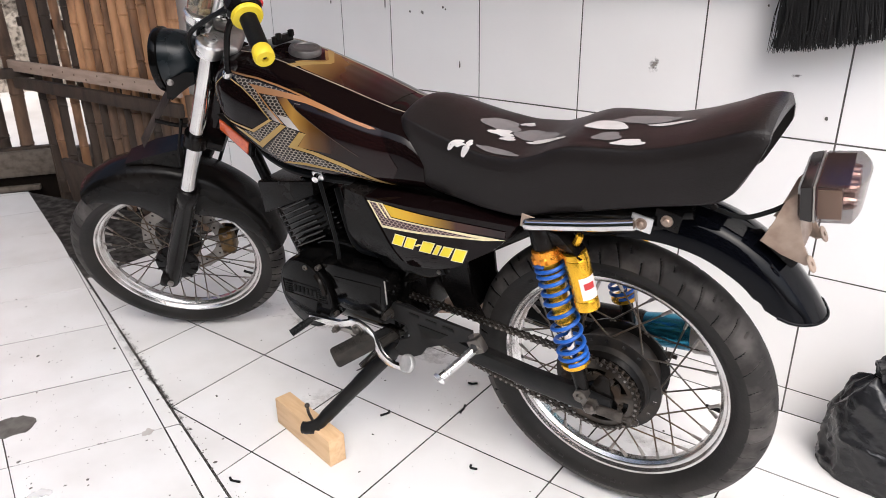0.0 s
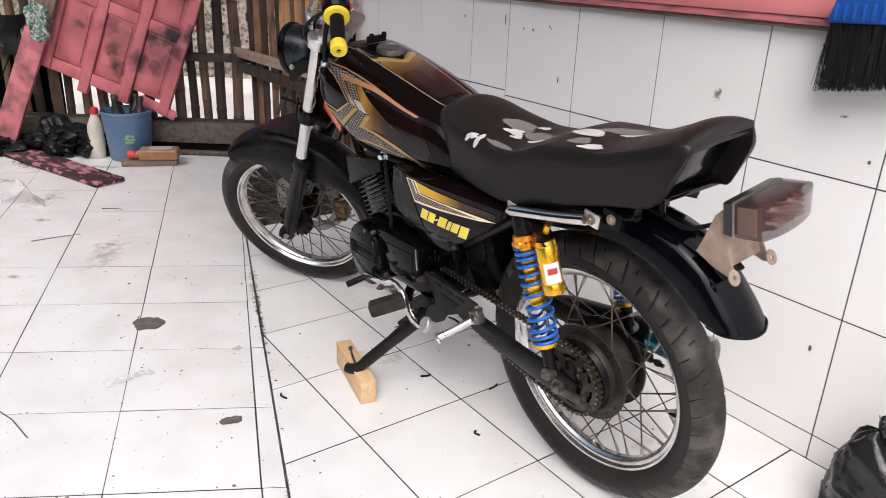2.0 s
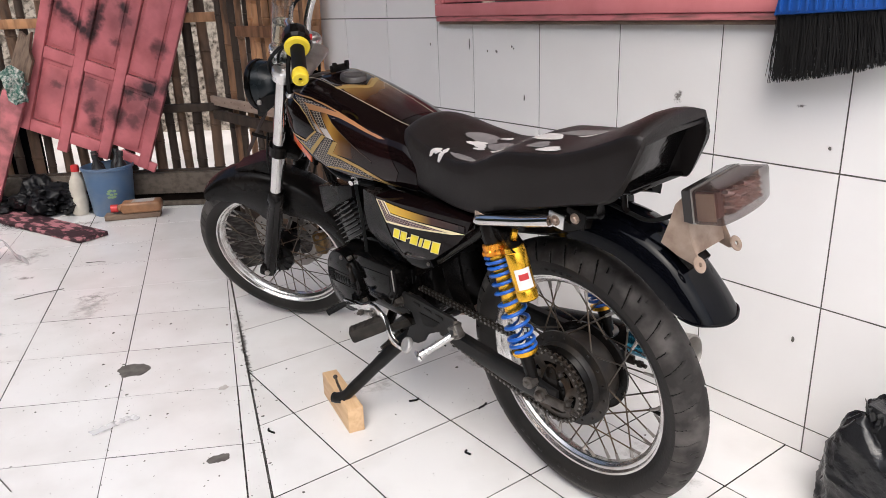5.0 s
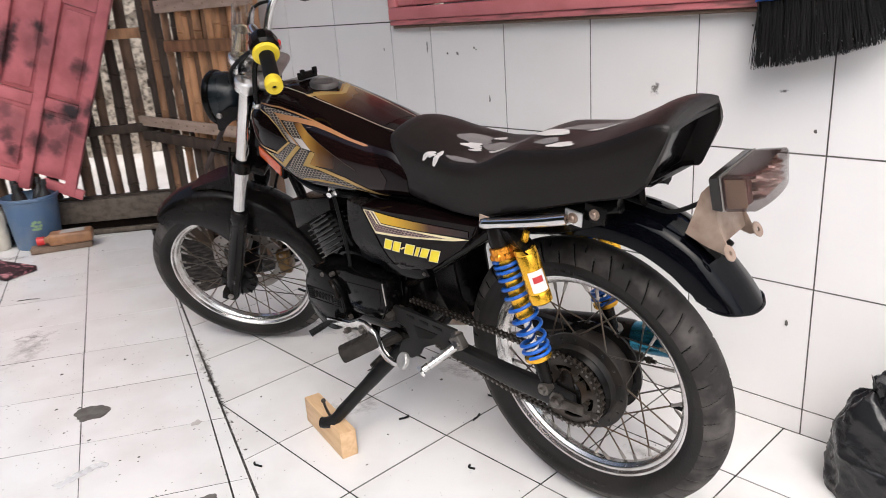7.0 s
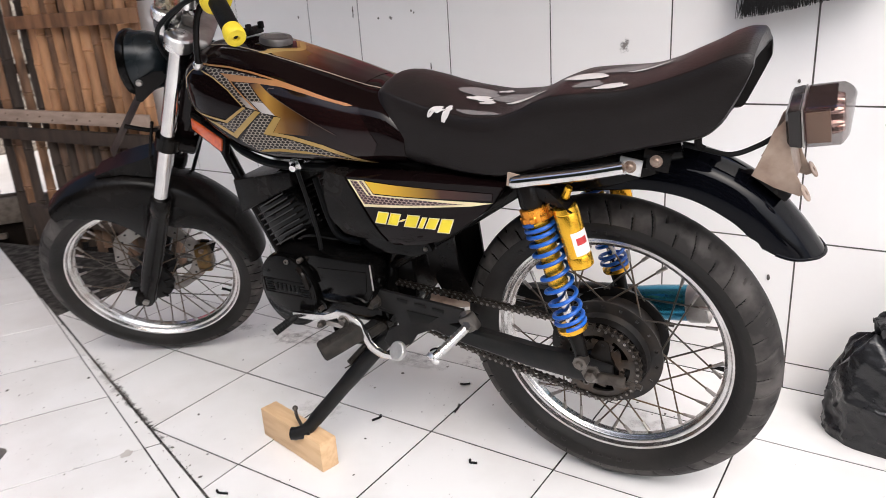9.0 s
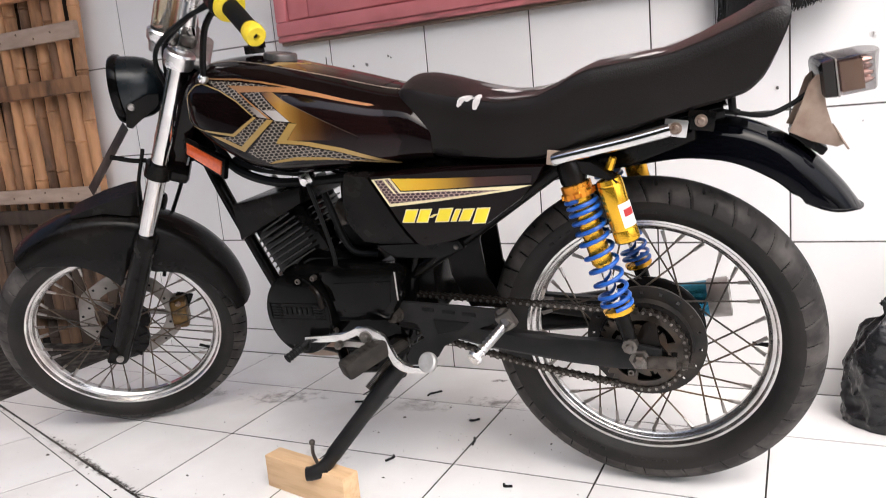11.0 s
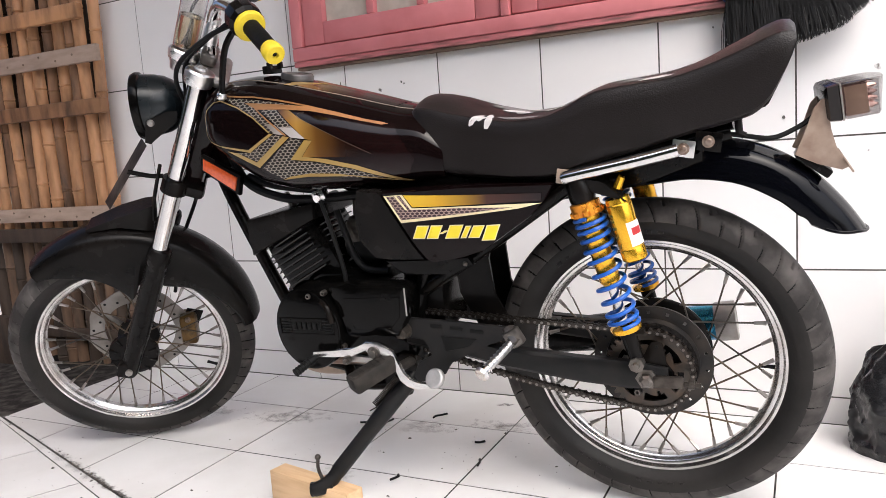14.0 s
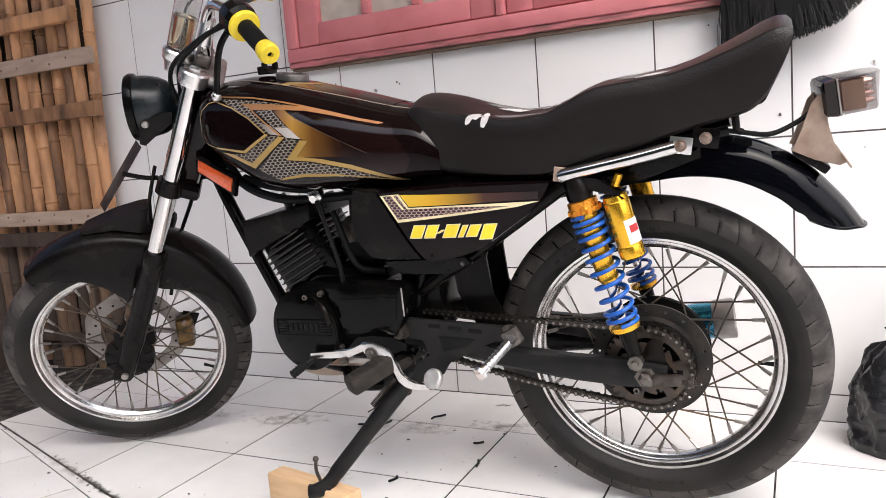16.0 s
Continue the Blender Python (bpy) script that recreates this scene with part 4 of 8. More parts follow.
# swing arm
for sgn in (1, -1):
    bm = bmesh.new()
    loops = []
    for x, zc, h, yc, w in ((0.455, 0.062, 0.050, 0.085, 0.026), (0.36, 0.046, 0.044, 0.088, 0.026), (0.25, 0.024, 0.040, 0.096, 0.026), (0.12, 0.010, 0.046, 0.100, 0.024), (0.03, 0.004, 0.050, 0.100, 0.020), (-0.035, 0.000, 0.036, 0.098, 0.016)):
        e = 0.007
        loops.append([Vector((x, sgn * (yc + a * w / 2), zc + b * h / 2)) for a, b in ((-1, -0.7), (-0.6, -1), (0.6, -1), (1, -0.7), (1, 0.7), (0.6, 1), (-0.6, 1), (-1, 0.7))])
    loft(bm, loops)
    bp("swing_arm", bm, M_SWING, "black steel swing arm")
    bm = lathe(bmesh.new(), [(0, 0.125), (0.007, 0.125), (0.012, 0.121), (0.012, 0.112), (0.019, 0.111), (0.019, 0.107), (0, 0.107)], pose(0, 0, 0, -90 * sgn, 0, 0), 6)
    bp("axle_nut", bm, M_STEEL, "grey steel axle nut", smooth=20)
    bm = box(bmesh.new(), (-0.035, sgn * 0.109, -0.004), (0.05, 0.008, 0.022), None, 0.003)
    tube(bm, [(-0.06, sgn * 0.109, -0.006), (-0.088, sgn * 0.109, -0.008)], 0.0045, 8)
    lathe(bm, [(0, 0.004), (0.008, 0.004), (0.008, -0.004), (0, -0.004)], Matrix.Translation((-0.073, sgn * 0.109, -0.007)) @ pose(0, 0, 0, 0, 90, 0), 6)
    bp("chain_adjuster", bm, M_GREASY, "dirty chain adjuster plate")
bm = tube(bmesh.new(), [(0.448, -0.10, 0.075), (0.448, 0.118, 0.075)], 0.017, 14)
lathe(bm, [(0, 0.135), (0.012, 0.135), (0.014, 0.125), (0.014, 0.116)], Matrix.Translation((0.448, 0, 0.075)) @ YAX, 6)
bp("swing_arm_pivot", bm, M_GREASY, "greasy pivot bolt", smooth=20)

# slotted side plate with the rear peg
bm = bmesh.new()
plate = [(0.463, 0.083), (0.455, 0.096), (0.440, 0.101), (0.33, 0.094), (0.244, 0.088), (0.240, 0.064), (0.276, 0.053), (0.357, 0.014), (0.372, -0.011), (0.400, -0.028), (0.431, -0.032), (0.441, -0.018), (0.425, 0.011), (0.394, 0.025), (0.406, 0.058), (0.453, 0.062)]
prism(bm, plate, Matrix.Translation((0, 0.112, 0)) @ XZ, 0.007, 0.0015)
bp("side_plate", bm, M_SWING, "black slotted footrest plate", smooth=20)
for k, (x0, x1, z) in enumerate(((0.392, 0.368, 0.0855), (0.352, 0.326, 0.0815), (0.312, 0.286, 0.0775))):
    bm = box(bmesh.new(), ((x0 + x1) / 2, 0.1165, z), (abs(x0 - x1), 0.002, 0.007), pose(0, 0, 0, 0, -5, 0), 0.0009)
    bp("slot", bm, M_SOFT)
bm = prism(bmesh.new(), [(0.372, 0.066), (0.300, 0.062), (0.320, 0.046), (0.365, 0.036)], Matrix.Translation((0, 0.1165, 0)) @ XZ, 0.002, 0.0008)
bp("slot", bm, M_SOFT)
bm = tube(bmesh.new(), [(0.235, 0.12, 0.085), (0.225, 0.132, 0.075), (0.215, 0.14, 0.066)], 0.013, 8)
box(bm, (0.222, 0.132, 0.075), (0.03, 0.02, 0.032), pose(0, 0, 0, 0, 30, 0), 0.004)
bp("peg_bracket", bm, M_STEEL, "worn alloy footrest bracket")
bm = tube(bmesh.new(), [(0.226, 0.142, 0.068), (0.240, 0.178, 0.054), (0.257, 0.215, 0.040)], [0.0085, 0.008, 0.008], 12)
lathe(bm, [(0, 0.002), (0.012, 0.002), (0.014, -0.004), (0.009, -0.006)], Matrix.Translation((0.258, 0.217, 0.039)) @ Vector((0.33, 0.78, -0.32)).to_track_quat("Z", "Y").to_matrix().to_4x4(), 14)
peg = bp("rear_footrest", bm, M_ALU, "ribbed polished alloy footrest")
for k in range(7):
    p = Vector((0.226, 0.142, 0.068)).lerp(Vector((0.257, 0.215, 0.040)), 0.15 + 0.11 * k)
    part("rib", lathe(bmesh.new(), [(0.008, -0.0015), (0.0094, 0), (0.008, 0.0015)], Matrix.Translation(p) @ Vector((0.33, 0.78, -0.32)).to_track_quat("Z", "Y").to_matrix().to_4x4(), 12), M_ALU, peg)
# frame
tubes = [[(0.93, 0.0, 0.46), (0.90, 0.0, 0.34), (0.80, 0.0, 0.10), (0.74, 0.0, -0.03), (0.66, 0.0, -0.06)],
         [(0.90, 0.0, 0.50), (0.78, 0.0, 0.46), (0.60, 0.0, 0.42), (0.40, 0.0, 0.38), (0.30, 0.0, 0.36)]]
for y in (0.07, -0.07):
    tubes.append([(0.66, 0.0, -0.06), (0.60, y * 0.8, -0.07), (0.48, y, -0.045), (0.44, y, 0.03), (0.42, y, 0.15), (0.36, y, 0.30), (0.32, y, 0.36)])
    tubes.append([(0.36, y, 0.355), (0.20, y * 1.15, 0.345), (0.10, y * 1.25, 0.365), (-0.08, y * 1.2, 0.395), (-0.14, y * 1.1, 0.405)])
    tubes.append([(0.42, y, 0.14), (0.26, y * 1.2, 0.24), (0.10, y * 1.4, 0.345)])
    tubes.append([(0.60, y * 0.7, 0.372), (0.54, y * 0.75, 0.346), (0.47, y * 0.8, 0.340), (0.36, y, 0.350)])
for tb in tubes:
    bp("frame_tube", tube(bmesh.new(), curve(tb, 6), 0.0135, 12), M_FRAME)
bp("head_tube", moved(tube(bmesh.new(), [(0, 0, 0.50), (0, 0, 0.70)], 0.027, 18), STILL), M_FRAME)
bm = prism(bmesh.new(), [(0.945, 0.46), (0.86, 0.50), (0.80, 0.44), (0.90, 0.38)], XZ, 0.05, 0.006)
bp("gusset", bm, M_FRAME)
bm = prism(bmesh.new(), [(0.30, 0.315), (0.10, 0.355), (-0.02, 0.355), (-0.10, 0.385), (-0.10, 0.36), (0.0, 0.325), (0.12, 0.31), (0.30, 0.27)], XZ, 0.14, 0.008)
bp("seat_pan", bm, M_FRAME)
# inner mudguard before the rear wheel
bm = bmesh.new()
loops = []
for x, z, hw in ((0.31, 0.275, 0.05), (0.335, 0.20, 0.05), (0.330, 0.13, 0.048), (0.30, 0.065, 0.045)):
    loops.append([Vector((x + dx, y, z)) for dx, y in ((0, -hw), (0.022, -hw), (0.03, 0), (0.022, hw), (0, hw), (-0.05, hw + 0.004), (-0.05, hw - 0.002), (-0.004, hw - 0.006), (-0.004, 0.006 - hw), (-0.05, 0.002 - hw), (-0.05, -hw - 0.004))])
loft(bm, loops)
bp("inner_mudguard", bm, M_SATIN)
bm = box(bmesh.new(), (0.40, 0.0, 0.25), (0.14, 0.13, 0.13), None, 0.02)
bp("air_box", bm, M_SATIN)
bp("battery_box", box(bmesh.new(), (0.425, 0.0, 0.125), (0.085, 0.12, 0.15), None, 0.012), M_SATIN)
bp("intake_hose", tube(bmesh.new(), curve([(0.585, 0.02, 0.225), (0.53, 0.03, 0.215), (0.46, 0.02, 0.225), (0.42, 0.0, 0.24)], 5), [0.030] * 5 + [0.034] * 6 + [0.038] * 5, 14), M_SOFT, "black rubber intake hose")
bp("wiring_loom", tube(bmesh.new(), curve([(0.60, 0.05, 0.30), (0.56, 0.075, 0.22), (0.53, 0.085, 0.19), (0.48, 0.085, 0.185)], 5), 0.007, 8), M_SOFT)
bp("wiring_loom", tube(bmesh.new(), curve([(0.86, 0.03, 0.44), (0.80, 0.06, 0.37), (0.72, 0.07, 0.338), (0.64, 0.07, 0.330), (0.52, 0.07, 0.335)], 5), 0.009, 8), M_SOFT)

# tank
TX = [0.335, 0.38, 0.44, 0.52, 0.62, 0.70, 0.76, 0.80, 0.83, 0.85]
TB = [0.350, 0.346, 0.344, 0.343, 0.342, 0.354, 0.388, 0.420, 0.444, 0.480]
TT = [0.445, 0.482, 0.497, 0.522, 0.551, 0.572, 0.581, 0.580, 0.574, 0.560]
TW = [0.099, 0.108, 0.117, 0.128, 0.136, 0.138, 0.137, 0.132, 0.119, 0.086]


def tank_dims(x):
    return glide(x, TX, TB), glide(x, TX, TT), glide(x, TX, TW)


def tank_y(x, z):
    zb, zt, hw = tank_dims(x)
    zm = zb + (zt - zb) * 0.40
    v = (z - zm) / ((zt - zm) if z > zm else (zm - zb))
    v = min(1, max(-1, v))
    return hw * (1 - abs(v) ** (3.0 if v > 0 else 4.2)) ** (1 / 2.1)


bm = bmesh.new()
loops = []
for x in np.linspace(0.335, 0.85, 110):
    zb, zt, hw = tank_dims(x)
    zm = zb + (zt - zb) * 0.40
    half = []
    for k in range(49):
        s = math.sin(-math.pi / 2 + math.pi * k / 48)
        z = zm + s * ((zt - zm) if s > 0 else (zm - zb))
        half.append((tank_y(x, z), z))
    loops.append([Vector((x, y, z)) for y, z in half] + [Vector((x, -y, z)) for y, z in half[-2:0:-1]])
loft(bm, loops)
for f_ in bm.faces:
    f_.smooth = True
tank = bp("fuel_tank", bm, M_PAINT, "glossy black fuel tank with gold and copper graphics", smooth=60)


def film(name, poly, surf, material, parent, off=0.0008, step=0.006, label="", both=True):
    """A thin printed film that follows a surface y = surf(x, z)."""
    for sgn in ((1, -1) if both else (1,)):
        bm = bmesh.new()
        bm.faces.new([bm.verts.new((x, 0, z)) for x, z in poly])
        xs_, zs_ = [p[0] for p in poly], [p[1] for p in poly]
        for k in range(int((max(xs_) - min(xs_)) / step)):
            bmesh.ops.bisect_plane(bm, geom=bm.verts[:] + bm.edges[:] + bm.faces[:], plane_co=(min(xs_) + step * (k + 1), 0, 0), plane_no=(1, 0, 0))
        for k in range(int((max(zs_) - min(zs_)) / step)):
            bmesh.ops.bisect_plane(bm, geom=bm.verts[:] + bm.edges[:] + bm.faces[:], plane_co=(0, 0, min(zs_) + step * (k + 1)), plane_no=(0, 0, 1))
        for v in bm.verts:
            v.co.y = sgn * (surf(v.co.x, v.co.z) + off + 0.0006)
        part(name, bm, material, parent, label, 60)


def stroke(pts, w0, w1):
    """Outline of a brush line that swells from w0 to w1."""
    up, dn = [], []
    for i, p in enumerate(pts):
        q, r = pts[max(i - 1, 0)], pts[min(i + 1, len(pts) - 1)]
        d = Vector((r[0] - q[0], r[1] - q[1])).normalized()
        w = (w0 + (w1 - w0) * i / (len(pts) - 1)) / 2
        up.append((p[0] - d.y * w, p[1] + d.x * w))
        dn.append((p[0] + d.y * w, p[1] - d.x * w))
    return up + dn[::-1]


for k, (poly, m, o) in enumerate((
        ([(0.781, 0.550), (0.709, 0.541), (0.598, 0.515), (0.479, 0.479), (0.425, 0.466), (0.385, 0.40), (0.40, 0.372), (0.50, 0.368), (0.65, 0.372), (0.70, 0.40), (0.667, 0.470), (0.70, 0.50)], F_BLACK, 0.0004),
        ([(0.774, 0.5445), (0.722, 0.537), (0.681, 0.530), (0.601, 0.5125), (0.618, 0.5145), (0.665, 0.522), (0.725, 0.531), (0.655, 0.468), (0.667, 0.472), (0.701, 0.503), (0.740, 0.526)], F_HEX, 0.0010),
        ([(0.781, 0.550), (0.709, 0.541), (0.656, 0.530), (0.598, 0.515), (0.533, 0.496), (0.479, 0.479), (0.445, 0.470), (0.434, 0.466), (0.446, 0.466), (0.486, 0.4765), (0.539, 0.4915), (0.585, 0.503), (0.639, 0.511), (0.695, 0.516), (0.725, 0.531), (0.665, 0.5235), (0.618, 0.516), (0.601, 0.5135), (0.659, 0.528), (0.707, 0.538), (0.779, 0.547)], F_ORANGE, 0.0013),
        ([(0.725, 0.531), (0.695, 0.516), (0.630, 0.463), (0.655, 0.468)], F_HEX, 0.0010),
        ([(0.706, 0.5225), (0.695, 0.516), (0.630, 0.463), (0.637, 0.4645)], F_ORANGE, 0.0014),
        ([(0.678, 0.490), (0.655, 0.485), (0.630, 0.463), (0.655, 0.468)], F_SILVER, 0.0013),
        ([(0.690, 0.515), (0.655, 0.512), (0.592, 0.454), (0.622, 0.459)], F_HEX, 0.0011),
        ([(0.647, 0.480), (0.617, 0.477), (0.592, 0.454), (0.622, 0.459)], F_SILVER, 0.0014),
        ([(0.652, 0.511), (0.630, 0.510), (0.604, 0.492), (0.465, 0.416), (0.466, 0.411), (0.603, 0.421), (0.578, 0.450), (0.592, 0.454)], F_GOLD, 0.0011),
        ([(0.578, 0.450), (0.603, 0.422), (0.556, 0.4145), (0.496, 0.3985), (0.432, 0.374), (0.395, 0.361), (0.402, 0.3605), (0.442, 0.371), (0.507, 0.3935), (0.575, 0.411), (0.628, 0.418), (0.594, 0.452)], F_LINE, 0.0015),
        ([(0.624, 0.459), (0.596, 0.452), (0.629, 0.417), (0.576, 0.409), (0.507, 0.392), (0.442, 0.3695), (0.412, 0.3625), (0.565, 0.3845), (0.645, 0.3835), (0.655, 0.3815), (0.694, 0.4045)], F_HEX, 0.0011),
        ([(0.656, 0.380), (0.636, 0.386), (0.592, 0.3895), (0.538, 0.3855), (0.400, 0.3615), (0.405, 0.3605), (0.508, 0.3785), (0.597, 0.3835)], F_LINE, 0.0015),
        ([(0.667, 0.470), (0.660, 0.468), (0.717, 0.437), (0.786, 0.451), (0.786, 0.454), (0.720, 0.4425)], F_LINE, 0.0012),
        ([(0.660, 0.467), (0.638, 0.463), (0.704, 0.419), (0.748, 0.438), (0.716, 0.4365)], F_HEX, 0.0010),
        ([(0.638, 0.463), (0.625, 0.460), (0.701, 0.4065), (0.772, 0.443), (0.748, 0.438), (0.705, 0.418)], F_LINE, 0.0013),
        (stroke([(0.822, 0.502), (0.815, 0.524), (0.797, 0.538), (0.780, 0.540), (0.739, 0.524), (0.701, 0.501), (0.667, 0.471)], 0.0016, 0.0026), F_LINE, 0.0016),
        (stroke([(0.822, 0.502), (0.826, 0.477), (0.818, 0.463), (0.787, 0.4525)], 0.0016, 0.0014), F_LINE, 0.0016),
        (stroke([(0.465, 0.417), (0.535, 0.455), (0.603, 0.492), (0.610, 0.498), (0.608, 0.502), (0.596, 0.501)], 0.0007, 0.0010), F_TRACE, 0.0016))):
    film("graphic", poly, tank_y, m, tank, o)
# pinstripe and cap panel on the tank's top
for sgn in (1, -1):
    pts = []
    for x in np.linspace(0.40, 0.80, 26):
        zb, zt, hw = tank_dims(x)
        y = hw * (0.44 - 0.10 * (0.8 - x))
        zz = np.linspace(zb + (zt - zb) * 0.45, zt, 60)
        yy = [tank_y(x, z) for z in zz]
        pts.append((x, sgn * y, float(np.interp(-y, [-q for q in yy], zz)) + 0.0006))
    part("pinstripe", tube(bmesh.new(), pts, 0.0009, 5), F_PALE, tank)


def tank_top(x, y):
    zb, zt, hw = tank_dims(x)
    zz = np.linspace(zb + (zt - zb) * 0.45, zt, 60)
    yy = [tank_y(x, z) for z in zz]
    return float(np.interp(-abs(y), [-q for q in yy], zz))


def topfilm(name, poly, material, off):
    bm = bmesh.new()
    bm.faces.new([bm.verts.new((x, y, 0)) for x, y in poly])
    for k in range(40):
        bmesh.ops.bisect_plane(bm, geom=bm.verts[:] + bm.edges[:] + bm.faces[:], plane_co=(0.40 + 0.011 * k, 0, 0), plane_no=(1, 0, 0))
        bmesh.ops.bisect_plane(bm, geom=bm.verts[:] + bm.edges[:] + bm.faces[:], plane_co=(0, -0.11 + 0.006 * k, 0), plane_no=(0, 1, 0))
    for v in bm.verts:
        v.co.z = tank_top(v.co.x, v.co.y) + off
    part(name, bm, material, tank, "", 60)


F_TOP = graded("maroon_fade_film", [(0, (0.005, 0.004, 0.004)), (0.35, (0.016, 0.0045, 0.005)), (0.60, (0.045, 0.016, 0.007)), (0.84, (0.17, 0.092, 0.026)), (1, (0.29, 0.175, 0.055))], 0.42, 0.66)
topfilm("graphic", [(0.665, 0.045), (0.625, 0.0), (0.665, -0.045), (0.64, -0.055), (0.44, -0.05), (0.44, 0.05), (0.64, 0.055)], F_TOP, 0.0008)
topfilm("graphic", [(0.672, 0.062), (0.622, 0.006), (0.622, -0.006), (0.672, -0.062), (0.655, -0.062), (0.608, -0.006), (0.608, 0.006), (0.655, 0.062)], F_LINE, 0.0012)
cap_m = Matrix.Translation((0.677, 0, 0.571)) @ pose(0, 0, 0, 0, -11, 0)
part("filler_cap", lathe(bmesh.new(), [(0.033, -0.008), (0.033, 0.002), (0.031, 0.006), (0.023, 0.007), (0.021, 0.005), (0.0, 0.005)], cap_m, 36), M_CAP, tank, "dull grey filler cap")
bm = box(bmesh.new(), (0.735, 0.0, 0.590), (0.014, 0.05, 0.016), None, 0.002)
box(bm, (0.727, 0.018, 0.598), (0.010, 0.010, 0.014), None, 0.002)
box(bm, (0.727, -0.018, 0.598), (0.010, 0.010, 0.014), None, 0.002)
part("cap_hinge", bm, M_SATIN, tank, "black hinge before the cap")

# seat: side lines from the front to the tail
SX = [0.415, 0.400, 0.385, 0.370, 0.350, 0.32, 0.30, 0.25, 0.20, 0.15, 0.11, 0.08, 0.05, 0.0, -0.05, -0.10, -0.14, -0.17, -0.195, -0.215, -0.226, -0.232]
ST = [0.470, 0.484, 0.488, 0.487, 0.483, 0.475, 0.470, 0.459, 0.452, 0.454, 0.466, 0.480, 0.489, 0.493, 0.496, 0.507, 0.520, 0.531, 0.541, 0.546, 0.546, 0.542]
SB = [0.462, 0.455, 0.440, 0.415, 0.376, 0.364, 0.361, 0.357, 0.353, 0.352, 0.360, 0.368, 0.376, 0.387, 0.400, 0.412, 0.421, 0.429, 0.449, 0.485, 0.510, 0.527]
SW = [0.045, 0.070, 0.084, 0.091, 0.096, 0.100, 0.102, 0.108, 0.114, 0.117, 0.118, 0.117, 0.115, 0.112, 0.109, 0.107, 0.106, 0.105, 0.104, 0.102, 0.099, 0.094]
SC = [0.008, 0.014, 0.018, 0.020, 0.021, 0.021, 0.019, 0.012, 0.007, 0.006, 0.006, 0.006, 0.006, 0.006, 0.007, 0.010, 0.014, 0.016, 0.018, 0.018, 0.017, 0.015]
RIM = [(1.0, 0.10), (0.995, 0.30), (0.985, 0.5), (0.97, 0.7)]


def seat_dims(x):
    return tuple(glide(x, SX, a) for a in (ST, SB, SW, SC))


def seat_edge(u, zt, crown):
    """Height of the seat's top at the share u of its half width."""
    return zt + crown * (1 - (u / 0.86) ** 2) if u < 0.86 else zt - 0.026 * (1 - math.cos(min(1, (u - 0.86) / 0.11) * math.pi / 2)) ** 1.2


bm = bmesh.new()
loops = []
for x in np.linspace(0.415, -0.232, 110):
    zt, zb, hw, cr = seat_dims(x)
    h = max(zt - zb, 0.004)
    side = [(u, zb + (zt - 0.026 - zb) * k) for u, k in RIM] if h > 0.035 else [(0.99, zb + h * 0.1), (0.985, zb + h * 0.15), (0.98, zb + h * 0.2), (0.97, zb + h * 0.25)]
    soft = min(1.0, h / 0.05)
    half = [(0.88, zb), (0.97, zb + 0.004 * soft)] + side + [(u, zt - (zt - seat_edge(u, zt, cr)) * soft if u > 0.86 else seat_edge(u, zt, cr)) for u in (0.968, 0.955, 0.935, 0.91, 0.885, 0.86, 0.8, 0.68, 0.5, 0.25, 0.0)]
    low = max(0.0, zb - max(0.420, 0.420 + 2.16 * (-0.194 - x))) if x < -0.15 else 0.0
    sag = 0.80 * min(1.0, max(0.0, (-0.15 - x) / 0.03)) * low
    loop = [(-u * hw, z - sag * max(0.0, 1 - (z - zb) / max(0.03, zt - zb))) for u, z in half] + [(u * hw, z) for u, z in half[-2::-1]]
    dig = min(1, max(0, (-0.160 - x) / 0.02)) * max(0.012, (h - 0.018)) if x < -0.160 else 0
    loop += [(hw * 0.86, zb + dig * 0.25), (hw * 0.80, zb + dig * 0.85), (0, zb + dig), (-hw * 0.80, zb + dig * 0.85), (-hw * 0.86, zb + dig * 0.25)]
    loops.append([Vector((x, y, z)) for y, z in loop])
loft(bm, loops)
seat = bp("seat", bm, M_SEAT, "long black vinyl seat with a raised tail", smooth=40)


def seat_top(x, y):
    zt, zb, hw, cr = seat_dims(x)
    return seat_edge(min(abs(y) / hw, 0.95), zt, cr)


def blot(name, cx, cy, rx, ry, turn, material, wob, off):
    bm = bmesh.new()
    n = 28
    c = bm.verts.new((cx, cy, seat_top(cx, cy) + off))
    rings = []
    for s in (0.5, 1.0):
        ring = []
        for k in range(n):
            q = 2 * math.pi * k / n
            r = s * (1 + wob * math.sin(3 * q + turn * 3) + 0.5 * wob * math.sin(5 * q))
            u, v = rx * r * math.cos(q), ry * r * math.sin(q)
            x, y = cx + u * math.cos(turn) - v * math.sin(turn), cy + u * math.sin(turn) + v * math.cos(turn)
            ring.append(bm.verts.new((x, y, seat_top(x, y) + off)))
        rings.append(ring)
    for k in range(n):
        j = (k + 1) % n
        bm.faces.new((c, rings[0][k], rings[0][j]))
        bm.faces.new((rings[0][k], rings[1][k], rings[1][j], rings[0][j]))
    part(name, bm, material, seat, "", 60)


